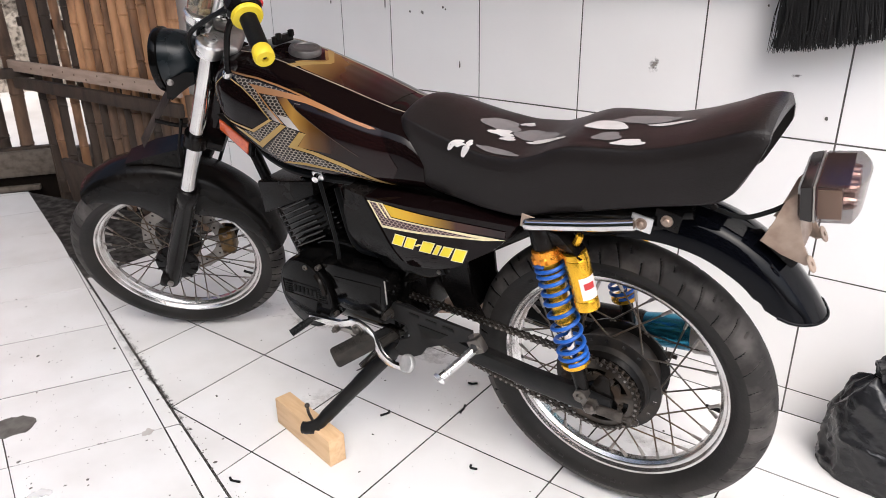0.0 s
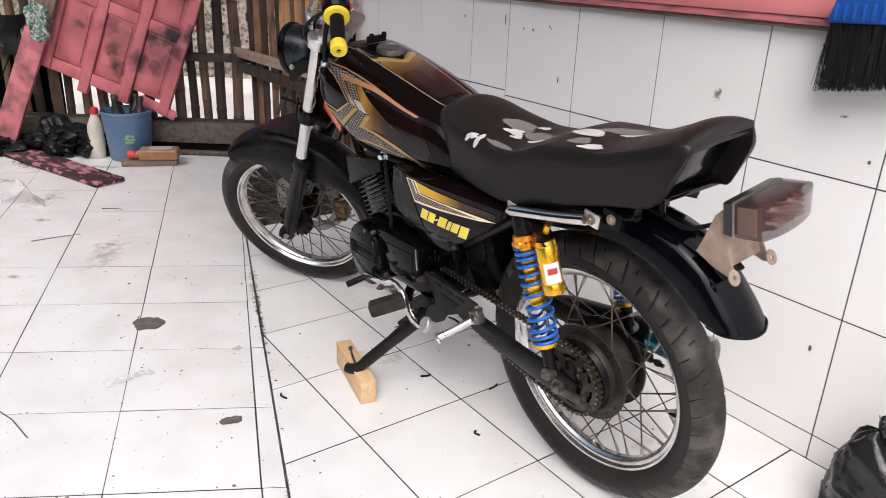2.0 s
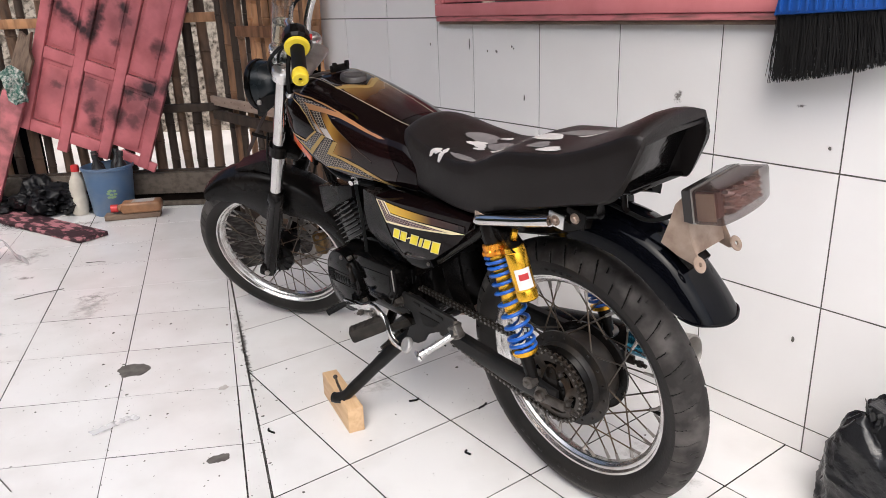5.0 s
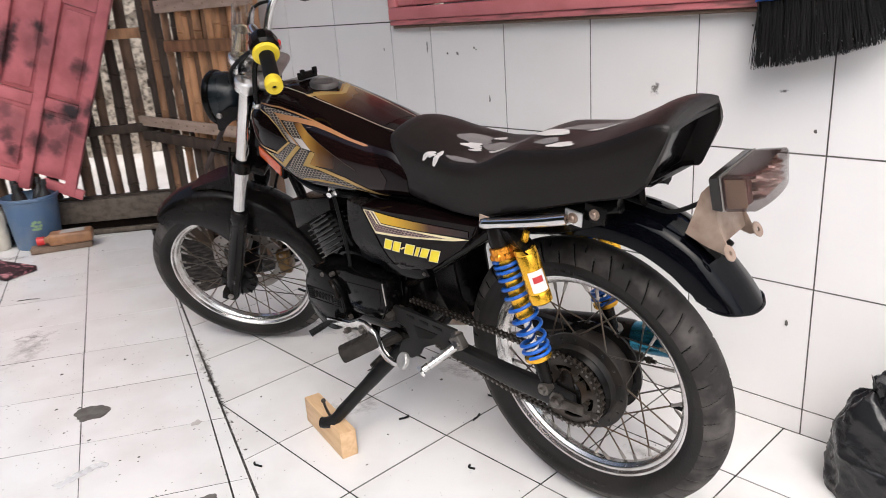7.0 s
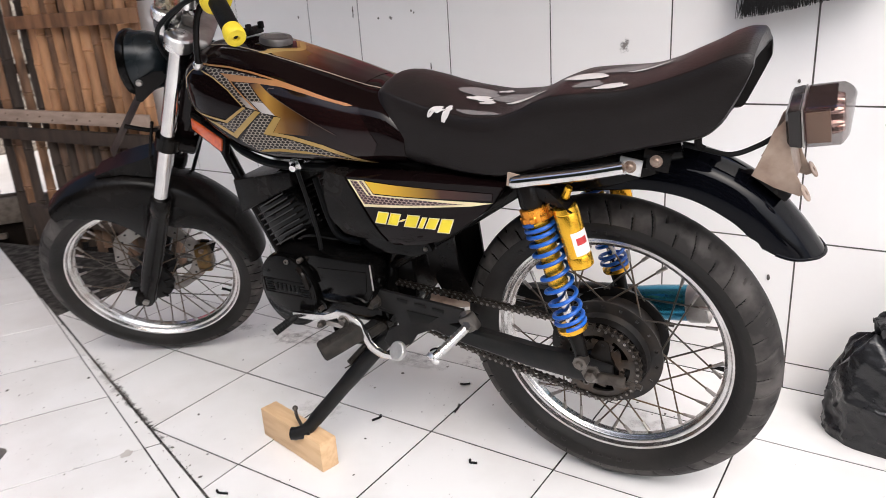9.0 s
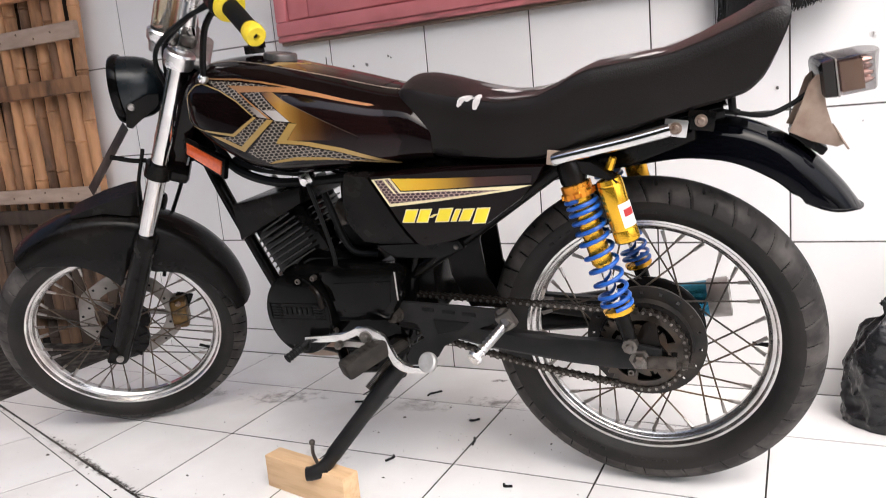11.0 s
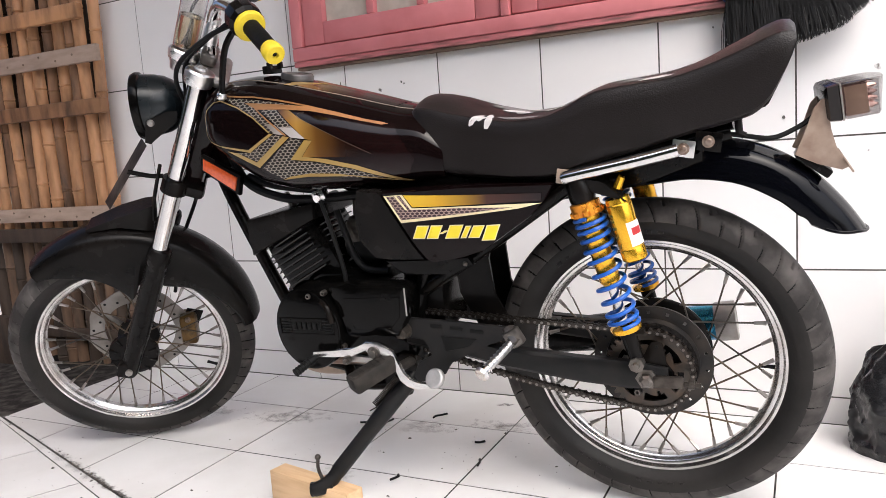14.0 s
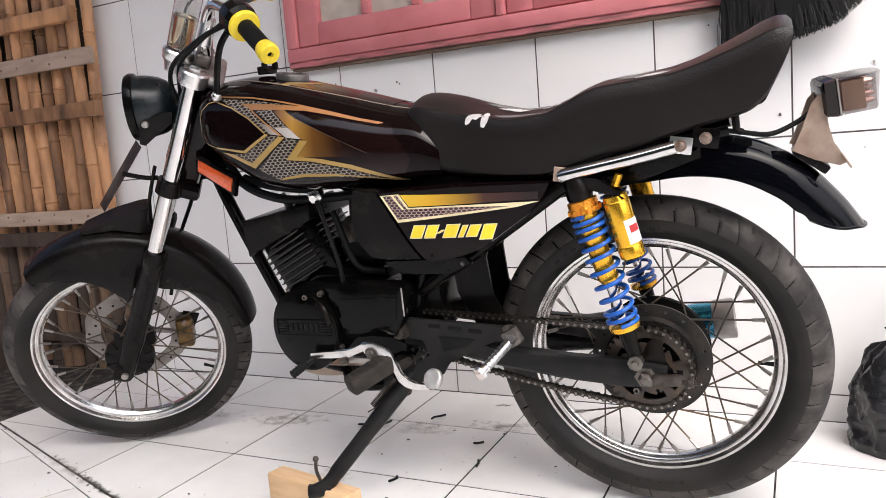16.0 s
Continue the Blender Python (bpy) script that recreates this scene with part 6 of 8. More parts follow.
# rear shock absorbers
for sgn in (1, -1):
    T_, B_ = Vector((0.092, sgn * 0.120, 0.345)), Vector((0.012, sgn * 0.118, 0.034))
    ax = (T_ - B_).normalized()
    Lh = (T_ - B_).length
    sm = Matrix.Translation(B_) @ ax.to_track_quat("Z", "Y").to_matrix().to_4x4()
    bm = lathe(bmesh.new(), [(0.0, Lh - 0.040), (0.0175, Lh - 0.040), (0.0175, 0.150), (0.013, 0.143), (0.0, 0.143)], sm, 24)
    shock = bp("shock_absorber", bm, M_GOLD, "rear shock absorber with gold body and blue spring")
    part("damper_rod", lathe(bmesh.new(), [(0.0, 0.06), (0.0085, 0.06), (0.0085, 0.16), (0, 0.16)], sm, 20), M_CHROME, shock, "bright chrome rod")
    cb = bmesh.new()
    notch = []
    for zc, rr in ((Lh - 0.056, 0.0245), (Lh - 0.054, 0.0285), (Lh - 0.047, 0.0285), (Lh - 0.044, 0.025), (Lh - 0.034, 0.025), (Lh - 0.032, 0.019)):
        notch.append([sm @ Vector(((rr - (0.004 if rr > 0.028 and (k // 3) % 2 else 0)) * math.cos(q), (rr - (0.004 if rr > 0.028 and (k // 3) % 2 else 0)) * math.sin(q), zc)) for k, q in enumerate(2 * math.pi * k / 48 for k in range(48))])
    loft(cb, notch)
    part("collar", cb, M_COLLAR, shock, "orange gold notched spring collar", 20)
    part("spring_seat", lathe(bmesh.new(), [(0.010, 0.058), (0.024, 0.058), (0.026, 0.061), (0.026, 0.067), (0.012, 0.069)], sm, 24), M_GOLD, shock)
    part("eye", lathe(bmesh.new(), [(0.0, -0.008), (0.010, -0.008), (0.012, 0.01), (0.014, 0.058), (0.0, 0.058)], sm, 18), M_SATIN, shock)
    part("top_mount", lathe(bmesh.new(), [(0.0, Lh - 0.034), (0.020, Lh - 0.034), (0.022, Lh - 0.026), (0.020, Lh + 0.0), (0.013, Lh + 0.014), (0, Lh + 0.014)], sm, 20), M_SATIN, shock)
    part("bolt", lathe(bmesh.new(), [(0, 0.016), (0.006, 0.016), (0.007, 0.010), (0.013, 0.009), (0.013, -0.01)], Matrix.Translation(B_ + Vector((0, sgn * 0.008, 0))) @ pose(0, 0, 0, -90 * sgn, 0, 0), 8), M_STEEL, shock)
    zs_ = [0.069]
    for k in range(11):
        zs_.append(zs_[-1] + (0.010 if k in (0, 9, 10) else 0.0135 if k in (1, 8) else 0.0225 if k < 6 else 0.017))
    tot = Lh - 0.058 - 0.069
    sc = tot / (zs_[-1] - zs_[0])
    coil = []
    for k in range(11 * 20 + 1):
        q = 2 * math.pi * k / 20
        i = min(10, k // 20)
        z = zs_[i] + (zs_[i + 1] - zs_[i]) * (k / 20 - i)
        coil.append(sm @ Vector((0.0245 * math.cos(q), 0.0245 * math.sin(q), 0.069 + (z - 0.069) * sc)))
    part("spring", tube(bmesh.new(), coil, 0.0037, 8), M_BLUE, shock, "blue painted coil spring", 60)
    # piggyback canister
    rt, rb = Vector((0.030, sgn * 0.122, 0.318)), Vector((0.006, sgn * 0.118, 0.214))
    ra = (rt - rb).normalized()
    rm = Matrix.Translation(rb) @ ra.to_track_quat("Z", "X").to_matrix().to_4x4()
    Lr = (rt - rb).length
    part("canister", lathe(bmesh.new(), [(0, 0), (0.017, 0), (0.0205, 0.003), (0.0205, 0.020), (0.0195, 0.022), (0.0205, 0.024), (0.0205, Lr - 0.012), (0.0195, Lr - 0.010), (0.0205, Lr - 0.008), (0.019, Lr), (0, Lr)], rm, 28), M_GOLD, shock, "gold gas canister")
    bm = loft(bmesh.new(), [[Vector(p) for p in lp] for lp in (
        [(0.088, sgn * 0.112, 0.352), (0.088, sgn * 0.130, 0.352), (0.070, sgn * 0.130, 0.330), (0.070, sgn * 0.112, 0.330)],
        [(0.055, sgn * 0.110, 0.348), (0.055, sgn * 0.134, 0.348), (0.040, sgn * 0.134, 0.322), (0.040, sgn * 0.110, 0.322)],
        [(0.042, sgn * 0.104, 0.342), (0.042, sgn * 0.140, 0.342), (0.012, sgn * 0.140, 0.314), (0.012, sgn * 0.104, 0.314)])])
    part("canister_bridge", bm, M_SATIN, shock)
    part("gas_valve", tube(bmesh.new(), [(0.028, sgn * 0.122, 0.334), (0.020, sgn * 0.124, 0.352)], [0.007, 0.006], 8), M_GOLD, shock)
    bm = bmesh.new()
    bm2 = bmesh.new()
    cam_side = rm.inverted().to_3x3() @ Vector((-1.5, sgn * 0.9, 0))
    q0 = math.atan2(cam_side.y, cam_side.x)
    for b_, ra_, za, zb_, dq in ((bm, 0.0209, 0.026, 0.066, 0.75), (bm2, 0.0212, 0.044, 0.056, 0.45)):
        loops = []
        for k in range(9):
            q = q0 - dq + 2 * dq * k / 8
            loops.append([rm @ Vector((ra_ * math.cos(q), ra_ * math.sin(q), za)), rm @ Vector((ra_ * math.cos(q), ra_ * math.sin(q), zb_))])
        loft(b_, loops, ring=False, cap=False)
    part("sticker", bm, M_LABEL, shock, "white printed sticker")
    part("sticker_mark", bm2, M_LABELR, shock)

# rear mudguard
bm = bmesh.new()
path = curve([(0.10, 0, 0.372), (0.0, 0, 0.385), (-0.086, 0, 0.393), (-0.172, 0, 0.379), (-0.246, 0, 0.339), (-0.301, 0, 0.282), (-0.336, 0, 0.232)], 7)
outer = []
# section: a gently domed spine, a tight shoulder and straight skirts
MU = [0.0, 0.12, 0.26, 0.34, 0.42, 0.50, 0.58, 0.68, 0.84, 1.0]
MY = [0.0, 0.20, 0.40, 0.52, 0.64, 0.76, 0.86, 0.93, 0.98, 1.0]
MD = [0.0, 0.022, 0.075, 0.115, 0.155, 0.23, 0.36, 0.53, 0.76, 0.98]
for i, p in enumerate(path):
    d = (path[min(i + 1, len(path) - 1)] - path[max(i - 1, 0)]).normalized()
    up = Vector((0, 1, 0)).cross(d)
    if up.z < 0 and up.x > 0:
        up = -up
    up = up if up.dot(Vector((-0.5, 0, 1))) > 0 else -up
    prog = i / (len(path) - 1)
    hw, drop = 0.064 - 0.006 * prog, 0.056 + 0.006 * math.sin(prog * 3)
    loop = []
    for s in range(33):
        u = -1 + 2 * s / 32
        loop.append(p + Vector((0, math.copysign(hw * glide(abs(u), MU, MY), u), 0)) - up * drop * glide(abs(u), MU, MD))
    tail = max(0.0, (prog - 0.55) / 0.45)
    loop = [v - d * (abs(-1 + 2 * s / 32) ** 2.2 * 0.060 * tail ** 1.5) for s, v in enumerate(loop)]
    back = [v - up * 0.004 * (1 - abs(-1 + 2 * s / 32) * 0.3) - Vector((0, v.y * 0.05, 0)) for s, v in enumerate(loop)][::-1]
    outer.append(loop + back)
loft(bm, outer)
mud = bp("rear_mudguard", bm, M_MUD, "glossy black rear mudguard", smooth=50)
part("rolled_edge", tube(bmesh.new(), [v for v in outer[-1][2:31]], 0.0026, 8), M_MUD, mud)
for y in (0.043, -0.043):
    part("bolt", lathe(bmesh.new(), [(0, 0.0025), (0.003, 0.002), (0.004, -0.006)], Matrix.Translation((-0.296, y, 0.262)) @ pose(0, 0, 0, -40 if y > 0 else 40, -60, 0), 10), M_ALU, mud)
# tail lamp with bracket
TLM = Matrix.Translation((-0.273, -0.020, 0.432)) @ pose(0, 0, 0, 0, 7, 3)


def lamp_ring(bm, rows, cut):
    """Rounded box sections (x, half width, half height) joined along the lamp."""
    c = 1 - cut
    return loft(bm, [[Vector((x, sy * hw, sz * hh)) for sy, sz in ((-1, -c), (-c, -1), (c, -1), (1, -c), (1, c), (c, 1), (-c, 1), (-1, c))] for x, hw, hh in rows])


lamp = bp("tail_lamp", moved(lamp_ring(bmesh.new(), ((0.004, 0.064, 0.021), (0.0, 0.072, 0.026), (-0.014, 0.0745, 0.028), (-0.016, 0.0725, 0.0265)), 0.07), TLM), M_LAMPBASE, "square smoked tail lamp")
part("trim_strip", moved(lamp_ring(bmesh.new(), ((-0.0162, 0.0742, 0.0280), (-0.0185, 0.0742, 0.0280)), 0.05), TLM), M_DULLALU, lamp, "thin bright strip round the lens")
bm = bmesh.new()
rows = []
for k in range(25):
    y = -0.0735 + 0.147 * k / 24
    f = abs(y) / 0.0735
    dt, db = 0.0645 - 0.0165 * f ** 2.2, 0.056 - 0.010 * f ** 2.2
    e_ = 0.0015 if 0 < k < 24 else 0.004
    rows.append([Vector((x, y, z)) for x, z in ((-0.0190, -0.0275 + e_), (-0.0190, 0.0275 - e_), (-0.022, 0.0275 - e_ * 0.3), (-0.0185 - dt + 0.002, 0.0272 - e_ * 0.3), (-0.0185 - dt, 0.0255 - e_),
                                                (-0.0185 - (dt + db) / 2, 0.0), (-0.0185 - db, -0.0255 + e_), (-0.0185 - db + 0.002, -0.0272 + e_ * 0.3), (-0.022, -0.0275 + e_ * 0.3))])
part("lens", moved(loft(bm, rows), TLM), M_SMOKE, lamp, "smoked pinkish brown lens", 25)
part("smoked_top", moved(box(bmesh.new(), (-0.040, 0, 0.0242), (0.038, 0.136, 0.0012), None, 0.0), TLM), M_LAMPBASE, lamp, "dark smoked top of the lens")
for y in (0.0690, -0.0690):
    part("side_window", moved(box(bmesh.new(), (-0.0365, y, -0.001), (0.030, 0.003, 0.043), None, 0.001), TLM), M_TAN, lamp, "tan window in the lamp's side")
part("reflector", moved(lamp_ring(bmesh.new(), ((-0.0195, 0.0640, 0.0225), (-0.046, 0.0630, 0.0225), (-0.050, 0.0580, 0.0210)), 0.05), TLM), M_REFLECT, lamp, "red-brown reflector inside the lens")
for i in range(6):
    for j in range(4):
        bm = lathe(bmesh.new(), [(0.0, 0.0690), (0.0024, 0.0672), (0.0046, 0.0600), (0.0066, 0.0510)], Matrix.Translation((0, -0.044 + 0.0166 * i + 0.003 * (j % 2), -0.0145 + 0.0096 * j)) @ pose(0, 0, 0, 0, -90, 0) @ pose(0, 0, 0, 0, 0, 20 * i + 35 * j), 6)
        part("bulb", moved(bm, TLM), M_LED, lamp, smooth=0)
bm = bmesh.new()
for sgn in (1, -1):
    prism(bm, [(-0.276, 0.440), (-0.280, 0.393), (-0.287, 0.368), (-0.300, 0.345), (-0.305, 0.336), (-0.296, 0.332), (-0.262, 0.343), (-0.230, 0.359), (-0.237, 0.371), (-0.245, 0.393), (-0.257, 0.429), (-0.268, 0.441)], Matrix.Translation((0, -0.005 + sgn * 0.046, 0)) @ XZ, 0.003, 0.001)
    lathe(bm, [(0.004, 0.0), (0.004, 0.003), (0.0125, 0.003), (0.0135, 0.0015), (0.0125, 0.0), (0.004, 0.0)], Matrix.Translation((-0.303, -0.005 + sgn * 0.052, 0.339)) @ Vector((-0.85, 0, 0.5)).to_track_quat("Z", "Y").to_matrix().to_4x4(), 20)
box(bm, (-0.2805, -0.005, 0.376), (0.003, 0.089, 0.060), pose(0, 0, 0, 0, 13, 0), 0.001)
bp("lamp_bracket", bm, M_RUSTPL, "dusty bare steel lamp bracket")
bp("bracket_rubber", box(bmesh.new(), (-0.258, 0.008, 0.341), (0.060, 0.052, 0.014), pose(0, 0, 0, 0, -38, 0), 0.003), M_SATIN)
bp("lamp_cable", tube(bmesh.new(), curve([(-0.10, 0.03, 0.405), (-0.16, 0.03, 0.392), (-0.20, 0.03, 0.386), (-0.235, 0.02, 0.398), (-0.262, 0.01, 0.415)], 6), 0.004, 8), M_SOFT)

# exhaust on the far side
bm = tube(bmesh.new(), curve([(0.74, -0.02, 0.17), (0.80, -0.04, 0.08), (0.83, -0.06, -0.05), (0.74, -0.075, -0.095), (0.45, -0.15, -0.065), (0.30, -0.205, -0.055)], 8), [0.020] * 41, 16)
ex = bp("exhaust", bm, M_RUSTPL, "rusty exhaust pipe with a blued steel silencer tip")
em = Matrix.Translation((-0.133, -0.204, -0.003)) @ Vector((0.44, 0.018, -0.050)).normalized().to_track_quat("Z", "Y").to_matrix().to_4x4()
part("silencer", lathe(bmesh.new(), [(0.0, 0.12), (0.026, 0.12), (0.036, 0.15), (0.040, 0.25), (0.036, 0.38), (0.022, 0.46), (0, 0.46)], em, 28), M_SATIN, ex)
part("tip", lathe(bmesh.new(), [(0.033, 0.14), (0.036, 0.10), (0.037, 0.04)], em, 28), M_BLUESTEEL, ex, "blued steel tip")
part("tip_end", lathe(bmesh.new(), [(0.037, 0.04), (0.040, 0.035), (0.040, 0.0), (0.036, -0.002), (0.030, 0.01), (0.030, 0.06)], em, 28), M_DULLALU, ex, "bright alloy ring")

# front end
for sgn in (1, -1):
    bm = moved(tube(bmesh.new(), [(0.044, sgn * 0.093, 0.30), (0.053, sgn * 0.091, 0.745)], 0.0180, 24), FORK)
    bp("fork_tube", bm, M_CHROME, "chrome fork tube")
    bm = moved(lathe(bmesh.new(), [(0, -0.022), (0.017, -0.022), (0.020, -0.012), (0.0215, 0.06), (0.0235, 0.09), (0.0235, 0.30), (0.026, 0.305), (0.026, 0.33), (0.0235, 0.338), (0.018, 0.339)], Matrix.Translation((0.042, sgn * 0.093, 0)), 28), FORK)
    bp("fork_slider", bm, M_SATIN, "satin black fork slider")
    bm = moved(lathe(bmesh.new(), [(0.018, 0.475), (0.027, 0.475), (0.027, 0.505), (0.018, 0.505)], Matrix.Translation((0.047, sgn * 0.093, 0.006)), 24), FORK)
    bp("fork_clamp", bm, M_FRAME)
    bm = moved(lathe(bmesh.new(), [(0.028, 0.722), (0.029, 0.726), (0.029, 0.748), (0.026, 0.752), (0.014, 0.754), (0.012, 0.758), (0, 0.758)], Matrix.Translation((0.053, sgn * 0.091, 0.002)), 24), FORK)
    bp("fork_cap", bm, M_ALU, "bright alloy fork cap")
    bm = moved(box(bmesh.new(), (0.058, sgn * 0.100, -0.002), (0.022, 0.035, 0.034), None, 0.006), FORK)
    bp("axle_clamp", bm, M_SATIN)
bp("axle", moved(tube(bmesh.new(), [(0.042, -0.12, 0), (0.042, 0.12, 0)], 0.008, 10), FORK), M_DULLALU)
bm = moved(box(bmesh.new(), (0.030, 0, 0.735), (0.070, 0.17, 0.026), None, 0.012, 3), FORK)
bp("top_yoke", bm, M_DULLALU, "dull alloy top yoke")
bm = moved(box(bmesh.new(), (0.022, 0, 0.49), (0.075, 0.20, 0.026), None, 0.01), FORK)
bp("lower_yoke", bm, M_FRAME)
# front mudguard: arched over the tyre with deep skirts
bm = bmesh.new()
loops = []
for i in range(61):
    deg = 34 + 112 * i / 60
    q = radians(deg)
    R_ = 0.304 + 0.032 * math.sin(radians((deg - 30) * 180 / 122)) ** 0.8 + 0.005 * (1 - i / 60)
    skirt = float(np.interp(deg, [34, 37, 47, 57, 80, 83, 99, 119, 141, 146], [0.030, 0.035, 0.070, 0.095, 0.172, 0.120, 0.112, 0.070, 0.035, 0.030]))
    hw = 0.058
    loop = []
    for r_, y in ((R_ - skirt, hw), (R_ - 0.03, hw), (R_ - 0.014, hw * 0.93), (R_ - 0.004, hw * 0.70), (R_ + 0.003, hw * 0.25), (R_ + 0.004, 0)):
        loop.append((r_, y))
    full = loop + [(r_, -y) for r_, y in loop[-2::-1]]
    inner_ = [(r_ - 0.004, y * 0.95) for r_, y in full[::-1]]
    loops.append([Vector((0.042 + r_ * math.cos(q), y, r_ * math.sin(q))) for r_, y in full + inner_])
loft(bm, loops)
mudf = bp("front_mudguard", moved(bm, FORK), M_SATIN, "satin black front mudguard", smooth=50)
bm = bmesh.new()
loft(bm, [[Vector(p) for p in lp] for lp in (
    [(0.205, 0.030, 0.302), (0.205, -0.030, 0.302), (0.200, -0.028, 0.296), (0.200, 0.028, 0.296)],
    [(0.150, 0.036, 0.352), (0.150, -0.036, 0.352), (0.140, -0.034, 0.330), (0.140, 0.034, 0.330)],
    [(0.105, 0.034, 0.385), (0.105, -0.034, 0.385), (0.090, -0.034, 0.338), (0.090, 0.034, 0.338)],
    [(0.082, 0.026, 0.400), (0.082, -0.026, 0.400), (0.066, -0.030, 0.340), (0.066, 0.030, 0.340)])])
part("mudguard_horn", moved(bm, FORK), M_SATIN, mudf, "raised black beak on the mudguard")
# headlamp
HM = FORK @ Matrix.Translation((0.086, 0, 0.640)) @ Vector((0.90, 0, -0.40)).to_track_quat("Z", "X").to_matrix().to_4x4()
shell = bp("headlamp", lathe(bmesh.new(), [(0.0, -0.020), (0.020, -0.018), (0.037, -0.011), (0.050, 0.001), (0.058, 0.016), (0.0628, 0.036), (0.0645, 0.055), (0.065, 0.062), (0.068, 0.064), (0.069, 0.074), (0.065, 0.079), (0.060, 0.077)], HM, 40), M_SHELL, "round black headlamp shell")
part("lamp_rim", lathe(bmesh.new(), [(0.0655, 0.0620), (0.0695, 0.0640), (0.0705, 0.0720), (0.0665, 0.0800), (0.0625, 0.0785)], HM, 40), M_FRAME, shell)
part("lens", lathe(bmesh.new(), [(0.061, 0.077), (0.046, 0.084), (0.025, 0.089), (0, 0.091)], HM, 36), M_LENSGL, shell, "clear headlamp glass")
for sgn in (1, -1):
    bm = prism(bmesh.new(), [(0.072, 0.625), (0.078, 0.648), (0.098, 0.640), (0.132, 0.606), (0.124, 0.560), (0.112, 0.560), (0.098, 0.585)], Matrix.Translation((0, sgn * 0.064, 0)) @ XZ, 0.003, 0.001)
    bp("lamp_ear", moved(bm, FORK), M_SATIN)
    bp("bolt", moved(lathe(bmesh.new(), [(0, 0.006), (0.006, 0.005), (0.008, 0)], Matrix.Translation((0.122, sgn * 0.066, 0.606)) @ pose(0, 0, 0, -90 * sgn, 0, 0), 10), FORK), M_DULLALU)
bm = tube(bmesh.new(), curve([(0.085, 0.085, 0.53), (0.08, 0.088, 0.45), (0.07, 0.09, 0.40)], 4), 0.004, 6)
bp("wire_stay", moved(bm, FORK), M_FRAME)
# plain plate under the lamp
bm = box(bmesh.new(), (0.152, 0.0, 0.447), (0.002, 0.035, 0.170), pose(0, 0, 0, 0, -16, 26), 0.0008)
bp("number_plate", moved(bm, FORK), M_PLATE, "scratched bare metal plate")
bm = tube(bmesh.new(), curve([(0.075, 0.05, 0.49), (0.10, 0.05, 0.482), (0.145, 0.05, 0.478)], 4), 0.005, 6)
bp("plate_bracket", moved(bm, FORK), M_SATIN)
# bars, grips, switches
for sgn in (1, -1):
    G0, G1 = Vector((-0.012, sgn * 0.187, 0.890)), Vector((-0.062, sgn * 0.284, 0.879))
    d = (G1 - G0).normalized()
    bm = tube(bmesh.new(), curve([(0.042, sgn * 0.03, 0.775), (0.055, sgn * 0.055, 0.83), (0.052, sgn * 0.09, 0.885), (0.022, sgn * 0.135, 0.895), G0, G0.lerp(G1, 0.9)], 6), 0.0098, 14)
    bp("handlebar", moved(bm, FORK), M_CHROME, "chrome handlebar")
    gm = FORK @ Matrix.Translation(G0) @ d.to_track_quat("Z", "Y").to_matrix().to_4x4()
    prof = [(0.013, -0.004)]
    for k in range(14):
        prof += [(0.0165, 0.006 + 0.0065 * k), (0.0158, 0.009 + 0.0065 * k)]
    prof += [(0.0165, 0.100), (0.013, 0.101)]
    grip = bp("grip", lathe(bmesh.new(), prof, gm, 20), M_SOFT, "black rubber grip with yellow ends")
    part("grip_flange", lathe(bmesh.new(), [(0.0165, 0.006), (0.027, 0.004), (0.0295, 0.0), (0.0295, -0.004), (0.026, -0.006), (0.0165, -0.006)], gm, 28), M_YELLOW, grip, "yellow grip flange")
    part("grip_end", lathe(bmesh.new(), [(0.0168, 0.084), (0.0180, 0.088), (0.0190, 0.097), (0.0190, 0.106), (0.017, 0.110), (0.006, 0.1105), (0.0045, 0.104), (0, 0.104)], gm, 24), M_YELLOW, grip, "yellow grip end")
    part("bar_end", lathe(bmesh.new(), [(0, 0.1055), (0.0043, 0.1055), (0.0043, 0.1045)], gm, 12), M_SOFT, grip)
    part("switch_block", lathe(bmesh.new(), [(0.012, -0.008), (0.028, -0.010), (0.033, -0.018), (0.033, -0.040), (0.029, -0.052), (0.018, -0.058), (0.012, -0.058)], gm, 12), M_SATIN, grip, "black switch block", 20)
    part("switch_button", moved(box(bmesh.new(), (0.031, 0.010, -0.03), (0.008, 0.010, 0.012), None, 0.002), gm), M_REDCAP, grip)
    lv = [gm @ Vector(p) for p in ((0.018, 0.012, -0.04), (0.045, 0.025, -0.03), (0.055, 0.028, 0.02), (0.052, 0.024, 0.09))] if sgn < 0 else [FORK @ Vector(p) for p in ((0.010, 0.145, 0.875), (0.020, 0.150, 0.83), (0.012, 0.160, 0.775), (0.004, 0.165, 0.745))]
    bm = tube(bmesh.new(), curve(lv, 6), [0.006] * 18 + [0.0085], 8)
    bp("hand_lever", bm, M_SATIN if sgn > 0 else M_ALU, "black lever hanging from its clamp" if sgn > 0 else "")
    if sgn > 0:
        bm = bmesh.new()
        bmesh.ops.create_uvsphere(bm, u_segments=12, v_segments=8, radius=0.010, matrix=FORK @ Matrix.Translation((0.004, 0.165, 0.740)))
        bp("lever_ball", bm, M_ALU, "bare alloy lever tip")
bm = box(bmesh.new(), (0.045, 0.0, 0.762), (0.034, 0.09, 0.028), None, 0.010, 3)
bp("bar_clamp", moved(bm, FORK), M_STEEL)
bp("wiring_cover", moved(box(bmesh.new(), (0.020, 0.040, 0.60), (0.055, 0.075, 0.23), None, 0.014), FORK), M_PAINT, "glossy black shroud between the fork legs")
